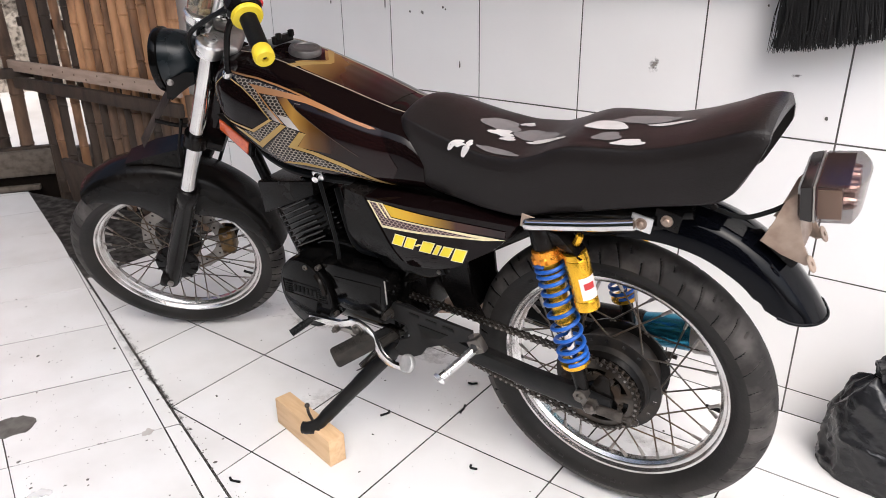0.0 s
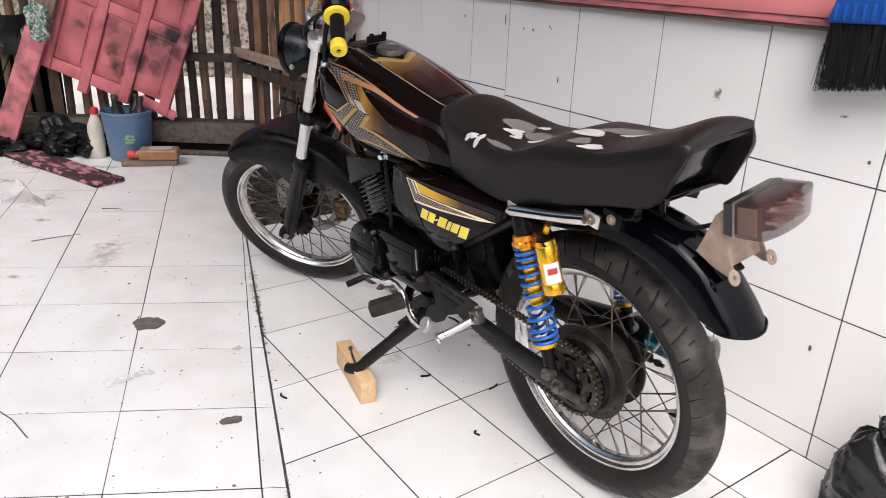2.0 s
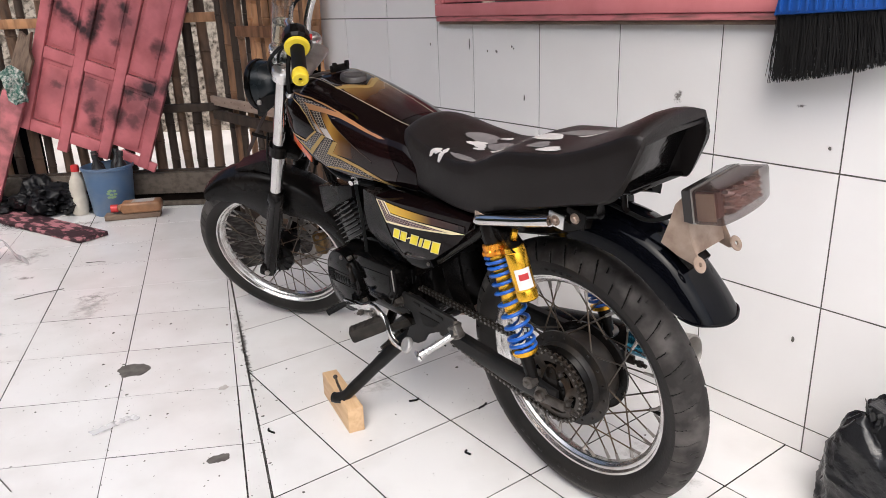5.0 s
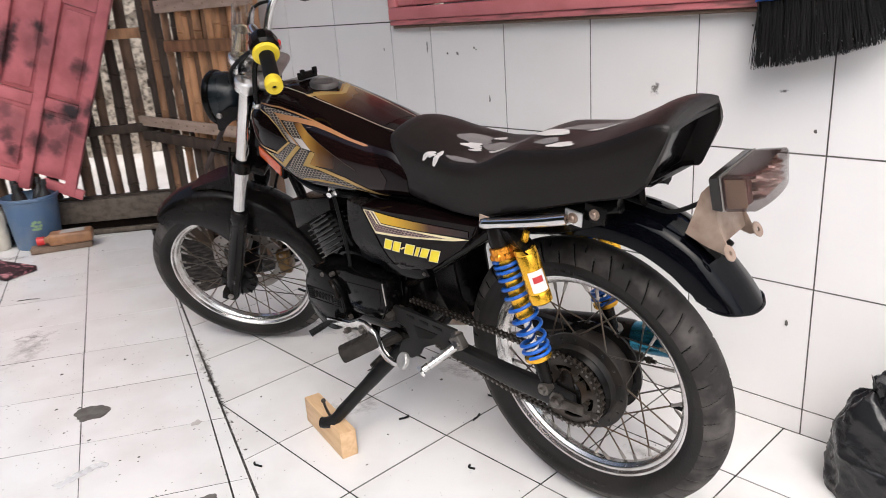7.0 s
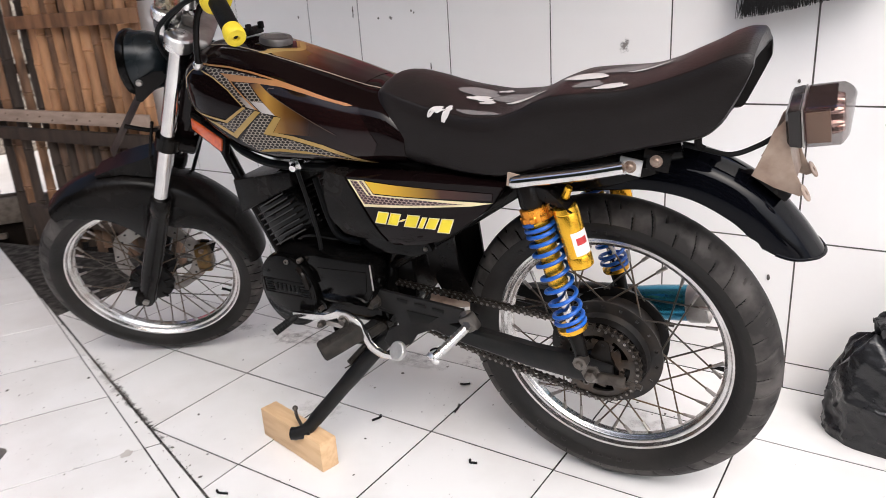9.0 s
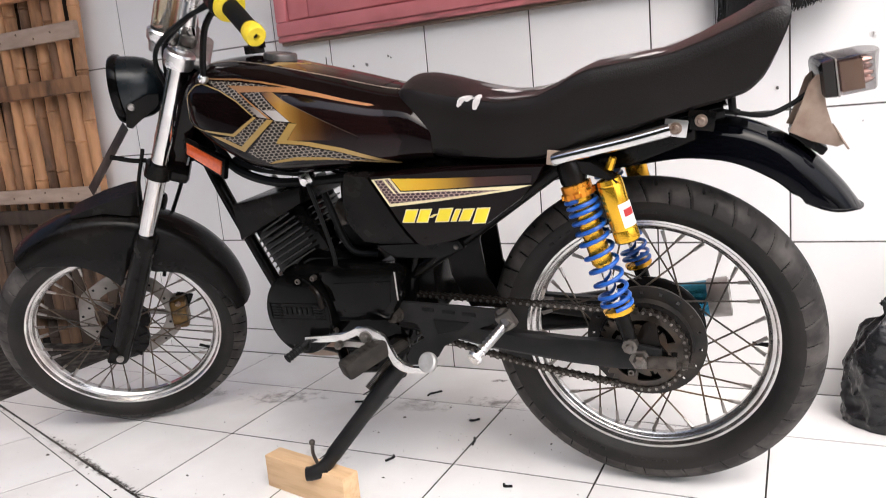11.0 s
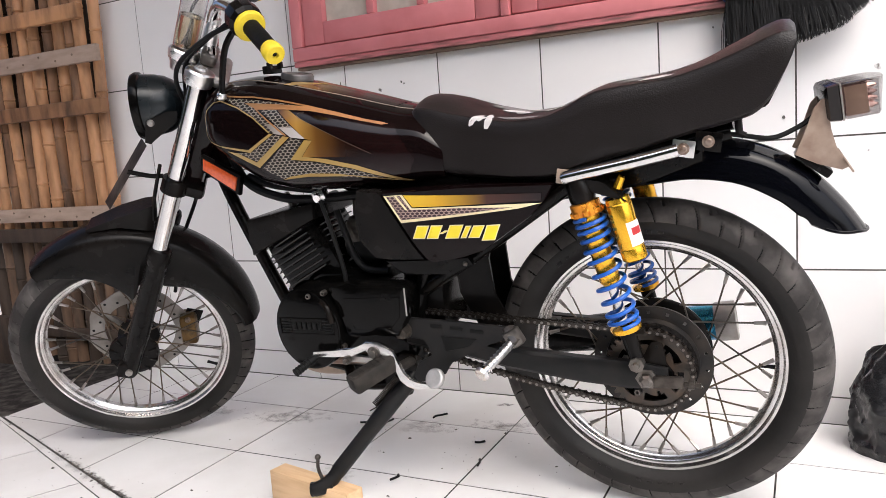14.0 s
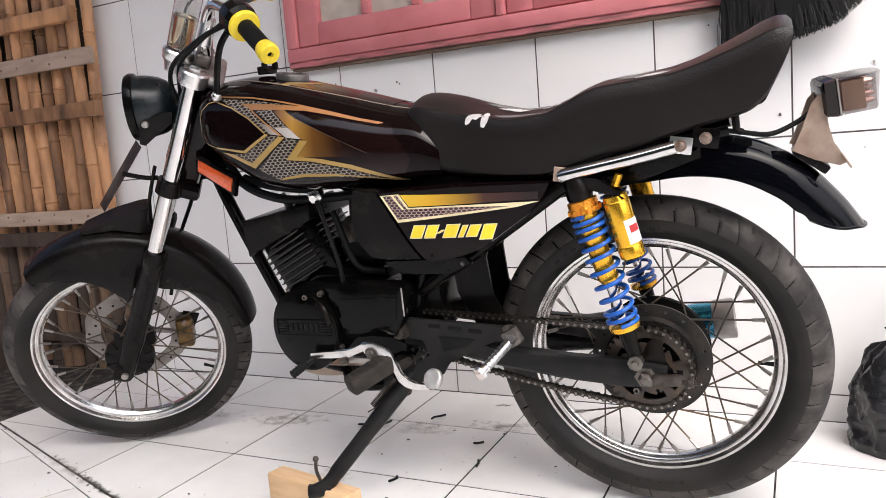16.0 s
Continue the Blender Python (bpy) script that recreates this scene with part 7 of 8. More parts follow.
# brake fluid cup
cm = FORK @ Matrix.Translation((0.093, 0.016, 0.748)) @ pose(0, 0, 0, 0, 2, 0)
cup = bp("fluid_cup", lathe(bmesh.new(), [(0.0240, 0.012), (0.0250, 0.02), (0.0265, 0.14), (0.0255, 0.14), (0.0238, 0.022)], cm, 28), M_GLASS, "clear fluid cup half full of amber fluid")
part("fluid", lathe(bmesh.new(), [(0, 0.020), (0.0233, 0.022), (0.0242, 0.085), (0, 0.085)], cm, 28), M_FLUID, cup, "amber fluid")
part("cup_ring", lathe(bmesh.new(), [(0.022, -0.03), (0.025, -0.012), (0.029, -0.006), (0.031, 0.0), (0.031, 0.012), (0.028, 0.016), (0.0252, 0.016)], cm, 28), M_ALU, cup, "bright metal ring")
bm = tube(bmesh.new(), [(0.050, 0.060, 0.800), (0.052, 0.064, 0.855)], [0.015, 0.013], 14)
lathe(bm, [(0, 0.012), (0.008, 0.012), (0.009, 0.008), (0.009, 0)], Matrix.Translation((0.052, 0.064, 0.855)), 12)
bp("lever_clamp", moved(bm, FORK), M_ALU, "dull alloy lever clamp")
# cables
for pts, r in (([(0.015, 0.15, 0.878), (0.055, 0.125, 0.83), (0.095, 0.085, 0.75), (0.085, 0.06, 0.69), (0.04, 0.04, 0.64)], 0.0048), ([(0.02, 0.135, 0.882), (0.06, 0.10, 0.81), (0.085, 0.05, 0.74), (0.07, 0.03, 0.67)], 0.0036),
               ([(0.03, -0.13, 0.89), (0.09, -0.17, 0.93), (0.07, -0.22, 0.95), (0.0, -0.24, 0.91)], 0.0035), ([(0.05, -0.08, 0.88), (0.10, -0.07, 0.84), (0.09, -0.02, 0.74), (0.06, 0.0, 0.66)], 0.004)):
    bp("cable", moved(tube(bmesh.new(), curve(pts, 8), r, 8), FORK), M_SOFT)
bp("brake_hose", moved(tube(bmesh.new(), curve([(0.02, -0.08, 0.70), (0.01, -0.10, 0.55), (-0.005, -0.105, 0.40), (0.0, -0.10, 0.26), (-0.015, -0.08, 0.12)], 8), 0.0045, 8), FORK), M_SOFT)
# side reflectors ahead of the tank
for sgn in (1, -1):
    bm = prism(bmesh.new(), [(0.897, 0.402), (0.890, 0.436), (0.796, 0.388), (0.810, 0.346)], Matrix.Translation((0, sgn * 0.075, 0)) @ XZ, 0.016, 0.004)
    rf = bp("side_reflector", bm, M_SATIN, "amber side reflector in a black holder")
    bm = prism(bmesh.new(), [(0.887, 0.404), (0.882, 0.427), (0.804, 0.384), (0.814, 0.357)], Matrix.Translation((0, sgn * 0.0845, 0)) @ XZ, 0.005, 0.0015)
    part("lens", bm, M_ORANGE, rf, "orange lens")
    bp("reflector_stay", tube(bmesh.new(), [(0.855, sgn * 0.066, 0.392), (0.87, 0.0, 0.41)], 0.006, 8), M_FRAME)
bm = tube(bmesh.new(), curve([(0.80, 0.05, 0.38), (0.74, 0.06, 0.362), (0.68, 0.06, 0.352), (0.62, 0.06, 0.345)], 5), 0.008, 8)
bp("wiring_loom", bm, M_SOFT)
bp("coil", box(bmesh.new(), (0.77, 0.04, 0.375), (0.06, 0.03, 0.03), pose(0, 0, 0, 0, 30, 0), 0.006), M_SATIN)

# ---- loose things round the machine ----
BLK = pose(-0.627, -0.737, 0.0345, 0, 0, -11.6)
bm = box(bmesh.new(), (0, 0, 0), (0.225, 0.042, 0.069), None, 0.0025)
blk = tagged(finish("wood_block", bm, M_PINE), "pale sawn pine block under the side stand", "wood block")
blk.matrix_world = BLK

# black bag: a gathered sack with sharp folds and a pinched mouth
def ridged(p, f):
    return 1 - 2 * abs(noise.noise(p * f))


def sack(levels, n, m, cx, cy, amp, seed):
    bm = bmesh.new()
    zs_, rx_, ry_, ox_ = zip(*levels)
    loops = []
    for i in range(m):
        t = i / (m - 1)
        z = zs_[0] + (zs_[-1] - zs_[0]) * t
        rx, ry, ox = (float(np.interp(z, zs_, a)) for a in (rx_, ry_, ox_))
        loop = []
        for k in range(n):
            q = 2 * math.pi * k / n
            d = Vector((math.cos(q), math.sin(q), t * 1.6)) + Vector((seed, seed * 0.7, 0))
            c, s = math.cos(q), math.sin(q)
            sq = 1 / max(abs(c), abs(s)) ** 0.35
            r = sq * (1 + amp * (ridged(d, 1.3) * 0.9 + ridged(d, 3.1) * 0.55 + ridged(d, 7.0) * 0.25))
            dz = 0.03 * noise.noise(d * 2.5) * min(1, 4 * t)
            loop.append(Vector((cx + ox + rx * r * c, min(cy + ry * r * s, -0.008), max(0.0, z + dz))))
        loops.append(loop)
    return loft(bm, loops)


bag = tagged(finish("bin_bag", sack([(0, 0.188, 0.080, 0.0), (0.02, 0.192, 0.082, 0.0), (0.08, 0.190, 0.082, 0.0), (0.13, 0.188, 0.078, 0.0), (0.175, 0.175, 0.066, 0.0), (0.205, 0.12, 0.045, -0.04), (0.225, 0.050, 0.028, -0.09)], 150, 60, 0.540, -0.120, 0.075, 3.0), M_BAG, smooth=28),
             "crumpled black plastic bag on the floor by the wall", "plastic bag")
part("gathered_mouth", sack([(0.212, 0.034, 0.024, 0), (0.228, 0.024, 0.020, 0), (0.240, 0.030, 0.024, -0.004), (0.258, 0.038, 0.028, -0.008)], 60, 14, 0.452, -0.120, 0.22, 9.0), M_BAG, bag, "pinched mouth of the bag", 28)

# broom hung on the wall
broom = thing("broom", "hanging broom with a blue plastic head and black bristles", "broom")
bm = bmesh.new()
prism(bm, [(0.088, 0.978), (0.345, 0.988), (0.335, 1.04), (0.29, 1.075), (0.15, 1.072), (0.10, 1.03)], Matrix.Translation((0, -0.042, 0)) @ XZ, 0.05, 0.006)
part("head", bm, M_BLUEPL, broom, "blue ribbed plastic head")
for k in range(13):
    part("rib", box(bmesh.new(), (0.105 + 0.018 * k, -0.069, 1.000 + 0.0006 * k), (0.006, 0.005, 0.030), None, 0.001), M_BLUEPL, broom)
part("handle", tube(bmesh.new(), [(0.215, -0.042, 1.06), (0.225, -0.035, 1.7)], 0.012, 10), M_BLUEPL, broom)
bm = bmesh.new()
rng = random.Random(4)
for k in range(1500):
    u = rng.random()
    x0, x1 = 0.092 + 0.25 * u, 0.093 + 0.280 * u + rng.gauss(0, 0.006)
    zend = float(np.interp(x1, [0.08, 0.16, 0.26, 0.325, 0.37], [0.842, 0.852, 0.872, 0.892, 0.932])) + abs(rng.gauss(0, 0.010))
    y0 = -0.042 + rng.uniform(-0.02, 0.02)
    y1 = y0 * 1.25 + rng.gauss(0, 0.006) + 0.005
    a, b, c = Vector((x0, y0, 0.985)), Vector(((x0 + x1) / 2 + rng.gauss(0, 0.003), y0 - 0.004, (0.985 + zend) / 2)), Vector((x1, min(y1, -0.004), zend))
    w = Vector((0.0007, 0, 0))
    vs = [bm.verts.new(p) for p in (a - w, a + w, b + w, c + w * 0.6, c - w * 0.6, b - w)]
    bm.faces.new((vs[0], vs[1], vs[2], vs[5]))
    bm.faces.new((vs[5], vs[2], vs[3], vs[4]))
    w = Vector((0, 0.0007, 0))
    vs = [bm.verts.new(p) for p in (a - w, a + w, b + w, c + w * 0.6, c - w * 0.6, b - w)]
    bm.faces.new((vs[0], vs[1], vs[2], vs[5]))
    bm.faces.new((vs[5], vs[2], vs[3], vs[4]))
tagged(part("bristles", bm, M_BRISTLE, broom, "long black bristles", 0), kind="stuff")

# ---- things by the fence ----
M_PINKDOOR = mat("sprayed_pink_paint", (0.56, 0.165, 0.185), 0.6, col2=(0.36, 0.095, 0.10), scale=9, amt=0.8, bump=0.3, bscale=70)
def spray(m, spots, col):
    """Soft round spots of spray paint (u, v, radius, strength) over the colour of a material."""
    nt = m.node_tree
    b = nt.nodes["Principled BSDF"]
    src = b.inputs["Base Color"].links[0].from_socket
    tc, nz = nt.nodes.new("ShaderNodeTexCoord"), nt.nodes.new("ShaderNodeTexNoise")
    nz.inputs["Scale"].default_value, nz.inputs["Detail"].default_value = 22, 5
    off = nt.nodes.new("ShaderNodeVectorMath")
    off.operation = "MULTIPLY_ADD"
    off.inputs[1].default_value, off.inputs[2].default_value = (0.09, 0.09, 0), (-0.045, -0.045, 0)
    wob = nt.nodes.new("ShaderNodeVectorMath")
    nt.links.new(tc.outputs["Object"], nz.inputs["Vector"])
    nt.links.new(nz.outputs["Color"], off.inputs[0])
    nt.links.new(off.outputs[0], wob.inputs[0])
    nt.links.new(tc.outputs["Object"], wob.inputs[1])
    flat = nt.nodes.new("ShaderNodeVectorMath")
    flat.operation, flat.inputs[1].default_value = "MULTIPLY", (1, 1, 0)
    nt.links.new(wob.outputs[0], flat.inputs[0])
    total = None
    for u, v, rad, k in spots:
        ds, mr = nt.nodes.new("ShaderNodeVectorMath"), nt.nodes.new("ShaderNodeMapRange")
        ds.operation, ds.inputs[1].default_value = "DISTANCE", (u, v, 0)
        mr.interpolation_type = "SMOOTHSTEP"
        mr.inputs["From Min"].default_value, mr.inputs["From Max"].default_value, mr.inputs["To Min"].default_value, mr.inputs["To Max"].default_value = rad, rad * 0.15, 0, k
        nt.links.new(flat.outputs[0], ds.inputs[0])
        nt.links.new(ds.outputs["Value"], mr.inputs["Value"])
        if total:
            mx = nt.nodes.new("ShaderNodeMath")
            mx.operation = "MAXIMUM"
            nt.links.new(total, mx.inputs[0])
            nt.links.new(mr.outputs[0], mx.inputs[1])
            total = mx.outputs[0]
        else:
            total = mr.outputs[0]
    mix = nt.nodes.new("ShaderNodeMix")
    mix.data_type = "RGBA"
    mix.inputs["B"].default_value = (*col, 1)
    nt.links.new(total, mix.inputs["Factor"])
    nt.links.new(src, mix.inputs["A"])
    nt.links.new(mix.outputs["Result"], b.inputs["Base Color"])


SPOTS = [(0.418, 0.73, 0.055, 0.7), (0.40, 0.785, 0.04, 0.95), (0.398, 0.605, 0.03, 0.7), (0.618, 0.648, 0.05, 0.8), (0.151, 0.287, 0.035, 0.75), (0.15, 0.28, 0.09, 0.3),
         (0.314, 0.34, 0.055, 0.65), (0.336, 0.236, 0.045, 0.8), (0.381, 0.15, 0.042, 0.9), (0.365, 0.19, 0.03, 0.6), (0.518, 0.372, 0.045, 0.95), (0.615, 0.424, 0.06, 1.0), (0.585, 0.40, 0.05, 0.85),
         (0.491, 0.229, 0.060, 0.85), (0.571, 0.235, 0.05, 0.75), (0.607, 0.281, 0.055, 0.6), (0.653, 0.354, 0.055, 0.8), (0.70, 0.46, 0.05, 0.9), (0.58, 0.32, 0.12, 0.4), (0.36, 0.29, 0.10, 0.4), (0.42, 0.71, 0.10, 0.4)]
SPOTS += [(0.087 + 0.038 * k, 0.68 - 0.017 * k, 0.040, 0.95) for k in range(6)] + [(0.275 + 0.003 * k, 0.62 + 0.026 * k, 0.036, 0.9) for k in range(6)]
SPOTS = [(u, v, rad * 1.5, k) for u, v, rad, k in SPOTS]
spray(M_PINKDOOR, SPOTS, (0.022, 0.010, 0.014))
M_SCUFFED = mat("scuffed_pink_paint", (0.52, 0.165, 0.185), 0.65, col2=(0.10, 0.05, 0.045), scale=11, amt=0.9, bump=0.4, bscale=70)
DA = Vector((-3.227, -0.482, 0.0))
uu, vv = FD * 0.929 + Vector((0, 0, -0.370)), FD * 0.370 + Vector((0, 0, 0.929))
o = DA + FD * -0.645 + Vector((0, 0, 0.478)) + FN * 0.0
DOORM = Matrix(((uu.x, vv.x, FN.x, o.x), (uu.y, vv.y, FN.y, o.y), (uu.z, vv.z, FN.z, o.z), (0, 0, 0, 1)))
door = thing("panel_door", "old pink panel door sprayed with black blotches, leaning on the fence", "door", at=DOORM)
def dbar(name, u0, u1, v0, v1, w0, w1, bevel=0.004):
    part(name, box(bmesh.new(), ((u0 + u1) / 2, (v0 + v1) / 2, (w0 + w1) / 2), (u1 - u0, v1 - v0, w1 - w0), None, bevel), M_PINKDOOR, door)
DWD, DHT = 0.70, 1.62
us = [(0.0, 0.055), (0.215, 0.27), (0.43, 0.485), (0.645, DWD)]
for u0, u1 in us:
    dbar("stile", u0, u1, (-0.055 if u0 < 0.3 else -0.02) if 0.1 < u0 < 0.5 else 0.0, DHT, -0.012, 0.022)
vs_ = [(0.0, 0.065), (0.405, 0.465), (0.93, 0.99), (DHT - 0.08, DHT)]
for (a0, a1), (b0, b1) in zip(us, us[1:]):
    for v0, v1 in vs_:
        if v0 == 0.0 and a0 > 0.4:                       # the last rail has come loose and sags
            low = box(bmesh.new(), (0, 0, 0), (0.20, 0.05, 0.022), pose(0, 0, 0, 0, 0, -1), 0.004)
            moved(low, pose(0.640, 0.026, 0.004, 0, 0, -4))
            part("rail", low, M_PINKDOOR, door)
            continue
        dbar("rail", a1 + 0.0015, b0 - 0.0015, v0, v1, -0.010, 0.018)
    for (v0, v1), (w0, w1) in zip(vs_, vs_[1:]):
        dbar("panel", a1 + 0.003, b0 - 0.003, v1 + 0.003, w0 - 0.003, -0.008, 0.002, 0.002)
        dbar("raised_field", a1 + 0.020, b0 - 0.020, v1 + 0.023, w0 - 0.023, 0.0024, 0.011, 0.0045)

def pl(s, z, out=0.0):
    return DA + FD * s + FN * out + Vector((0, 0, z))


def plank(name, p0, p1, w, t, out, material, label, cat):
    d = (p1 - p0).normalized()
    side = d.cross(out).normalized()
    rot = Matrix(((d.x, side.x, out.x, 0), (d.y, side.y, out.y, 0), (d.z, side.z, out.z, 0), (0, 0, 0, 1)))
    bm = bmesh.new()
    box(bm, (0, 0, 0), ((p1 - p0).length, w, t), None, 0.004)
    ob = tagged(finish(name, bm, material), label, cat)
    ob.matrix_world = Matrix.Translation((p0 + p1) / 2) @ rot
    return ob


board = thing("pink_board", "scuffed pink board with a bare splintered end, leaning on the fence", "board")
bd0, bd1 = pl(-0.905, 0.005, 0.075), pl(-0.43, 1.02, 0.055)
bdx = (bd1 - bd0).normalized()
bdy = bdx.cross(FN).normalized()
bdz = bdx.cross(bdy)
board.matrix_world = Matrix(((bdx.x, bdy.x, bdz.x, bd0.x), (bdx.y, bdy.y, bdz.y, bd0.y), (bdx.z, bdy.z, bdz.z, bd0.z), (0, 0, 0, 1)))
BL = (bd1 - bd0).length
for nm, edge0, edge1, m_ in (("painted_length", [(0.0, -0.06), (0.0, 0.06)], [(0.70, 0.058), (0.725, 0.03), (0.69, 0.0), (0.74, -0.03), (0.715, -0.06)], M_SCUFFED),
                             ("bare_end", [(0.7165, -0.055), (0.7415, -0.03), (0.6915, 0.0), (0.7265, 0.03), (0.7015, 0.055)], [(BL - 0.20, 0.050), (BL - 0.16, 0.020), (BL - 0.06, 0.010), (BL - 0.10, -0.010), (BL - 0.08, -0.045)], M_RAWWOOD)):
    part(nm, prism(bmesh.new(), edge0 + edge1, Matrix.Translation((0, 0, 0)), 0.028, 0.002), m_, board)
b = bmesh.new()
box(b, (-3.672, -1.378, 0.95), (0.09, 0.05, 1.9), pose(0, 0, 0, 0, 0, 56), 0.006)
tagged(finish("post", b, M_FADED), "faded pale pink wooden post at the edge of the porch", "post")
bm = bmesh.new()
bmesh.ops.create_icosphere(bm, subdivisions=4, radius=1)
for v in bm.verts:
    d = v.co.copy()
    v.co = pl(-0.566, 0.70, 0.095) + FD * (d.x * 0.060) + FN * (d.y * 0.018) + Vector((0, 0, d.z * 0.080)) + FD * 0.045 * noise.noise(d * 1.7) + Vector((0, 0, 0.05)) * noise.noise(d * 2.1 + Vector((4, 0, 0))) + FN * 0.022 * noise.noise(d * 7)
tagged(finish("rag", bm, M_CLOTH, smooth=60), "green and white patterned rag hung on the board", "rag")

bucket = thing("bucket", "dusty blue plastic bucket full of black bottles", "bucket", at=Matrix.Translation((-3.285, -0.675, 0)))
part("shell", lathe(bmesh.new(), [(0, 0.004), (0.098, 0.004), (0.102, 0.0), (0.106, 0.006), (0.126, 0.245), (0.134, 0.248), (0.135, 0.262), (0.128, 0.264), (0.122, 0.25), (0.100, 0.012), (0, 0.012)], None, 40), M_BUCKET, bucket)
bm = bmesh.new()
for k in range(9):
    q, z = radians(-20 + 7 * (k % 3) + random.uniform(-3, 3)), 0.11 + 0.016 * (k // 3) + random.uniform(-0.005, 0.005)
    r = 0.106 + (z - 0.006) * 0.0837 + 0.001
    c = Vector((r * math.cos(q), r * math.sin(q), z))
    t1 = Vector((-math.sin(q), math.cos(q), 0))
    ring = [bm.verts.new(c + t1 * 0.010 * math.cos(a) + Vector((0, 0, 0.007 * math.sin(a)))) for a in (k_ * 0.7854 for k_ in range(8))]
    bm.faces.new(ring)
part("print", bm, M_LEAF, bucket, "faded green leaf print")
def bottle(name, m, prof, material, cap_prof, cap_mat, label):
    th = thing(name, label, "bottle", at=m)
    part("body", lathe(bmesh.new(), prof, None, 24), material, th)
    part("cap", lathe(bmesh.new(), cap_prof, None, 18), cap_mat, th)
    return th
BP = [(0, 0), (0.034, 0.0), (0.037, 0.006), (0.037, 0.15), (0.030, 0.19), (0.014, 0.215), (0.013, 0.235), (0, 0.235)]
CP = [(0, 0.262), (0.014, 0.262), (0.016, 0.258), (0.016, 0.236), (0, 0.236)]
for dx, dy, tx, ty in ((0.03, 0.045, -5, 4), (-0.035, -0.02, 5, -5), (0.035, -0.04, 5, 4), (-0.03, 0.05, -4, -4)):
    bottle("black_bottle", Matrix.Translation((-3.285 + dx, -0.675 + dy, 0.075)) @ pose(0, 0, 0, tx, ty, 0), BP, M_BLACKPL, CP, M_BLACKPL, "black plastic oil bottle standing in the bucket")
OB = [(0, 0), (0.036, 0.0), (0.042, 0.008), (0.043, 0.10), (0.038, 0.12), (0.043, 0.14), (0.040, 0.18), (0.022, 0.225), (0.018, 0.24), (0, 0.24)]
OC = [(0, 0.275), (0.018, 0.275), (0.021, 0.268), (0.021, 0.241), (0, 0.241)]
bottle("oil_bottle", Matrix.Translation((-3.372, -0.828, 0)) @ pose(0, 0, 0, 0, 4, 20), OB, M_CREAM, OC, M_REDCAP, "dirty cream oil bottle with a red cap")
lying = Matrix.Translation((-3.075, -0.60, 0.0605)) @ pose(0, 0, 0, 0, 0, 66)
jerry = thing("oil_bottle", "flat brown oil bottle with a red cap lying on a board", "bottle", at=lying)
part("body", box(bmesh.new(), (0.02, 0, 0), (0.20, 0.10, 0.058), None, 0.014, 3), M_AMBERB, jerry)
part("label", box(bmesh.new(), (0.03, 0, 0.0295), (0.11, 0.07, 0.0012), None, 0.0), M_SMUDGE, jerry, "worn pale label")
part("neck", tube(bmesh.new(), [(-0.078, -0.015, 0.0), (-0.100, -0.015, 0.0)], [0.022, 0.016], 14), M_AMBERB, jerry)
part("cap", tube(bmesh.new(), [(-0.098, -0.015, 0.0), (-0.132, -0.015, 0.0)], 0.021, 16), M_REDCAP, jerry)
plank("short_board", Vector((-3.14, -0.755, 0.016)), Vector((-3.03, -0.50, 0.016)), 0.075, 0.030, Vector((0, 0, 1)), M_RAWWOOD, "short brown board lying by the bucket", "board")
plank("painted_plank", Vector((-3.655, -1.195, 0.014)), Vector((-2.80, -0.89, 0.014)), 0.155, 0.022, Vector((0, 0, 1)), M_MAROON, "maroon plank with peeling paint flat on the tiles", "plank")
for cx, cy, sx, sy, sz, sd in ((-3.60, -0.97, 0.20, 0.15, 0.190, 1), (-3.725, -1.225, 0.14, 0.16, 0.095, 5), (-3.46, -0.84, 0.13, 0.10, 0.14, 9)):
    bm = bmesh.new()
    bmesh.ops.create_icosphere(bm, subdivisions=5, radius=1)
    for v in bm.verts:
        d = v.co.copy()
        k = 1 + 0.42 * noise.noise(d * 1.4 + Vector((sd, 0, 0))) + 0.14 * noise.noise(d * 2.8 + Vector((0, sd, 0))) - 0.26 * abs(noise.noise(d * 3.3 + Vector((0, sd, 2)))) - 0.12 * abs(noise.noise(d * 8 + Vector((sd, 0, 2))))
        v.co = Vector((cx + d.x * sx * k, cy + d.y * sy * k, max(0.0, sz * 0.42 + d.z * sz * 0.58 * k)))
    tagged(finish("black_bag", bm, M_BAGMATT, smooth=50), "slumped black plastic bag by the fence", "plastic bag", "bags by the fence")
bm = bmesh.new()
loft(bm, [[pl(sx + 0.02 * math.sin(9 * v), 0.53 + 0.20 * v, 0.05 + 0.045 * math.sin(3.1 * u + v) * (0.4 + v)) for u, sx in ((0, -0.82 + 0.03 * v), (0.35, -0.78 + 0.03 * v), (0.7, -0.74 + 0.02 * v), (1, -0.69 - 0.01 * v))] for v in (0, 0.2, 0.4, 0.6, 0.8, 1.0)], ring=False)
r = bmesh.ops.solidify(bm, geom=bm.faces[:], thickness=0.004)
tagged(finish("dark_sheet", bm, M_BLACKPL, smooth=50), "bent black plastic scrap caught on the fence", "plastic scrap")
tagged(finish("loose_cable", tube(bmesh.new(), curve([pl(-0.95, 0.01, 0.06), pl(-0.94, 0.22, 0.05), pl(-0.80, 0.48, 0.05), pl(-0.70, 0.655, 0.05)], 6), 0.004, 6), M_SOFT), "thin black cable hanging on the fence", "cable")

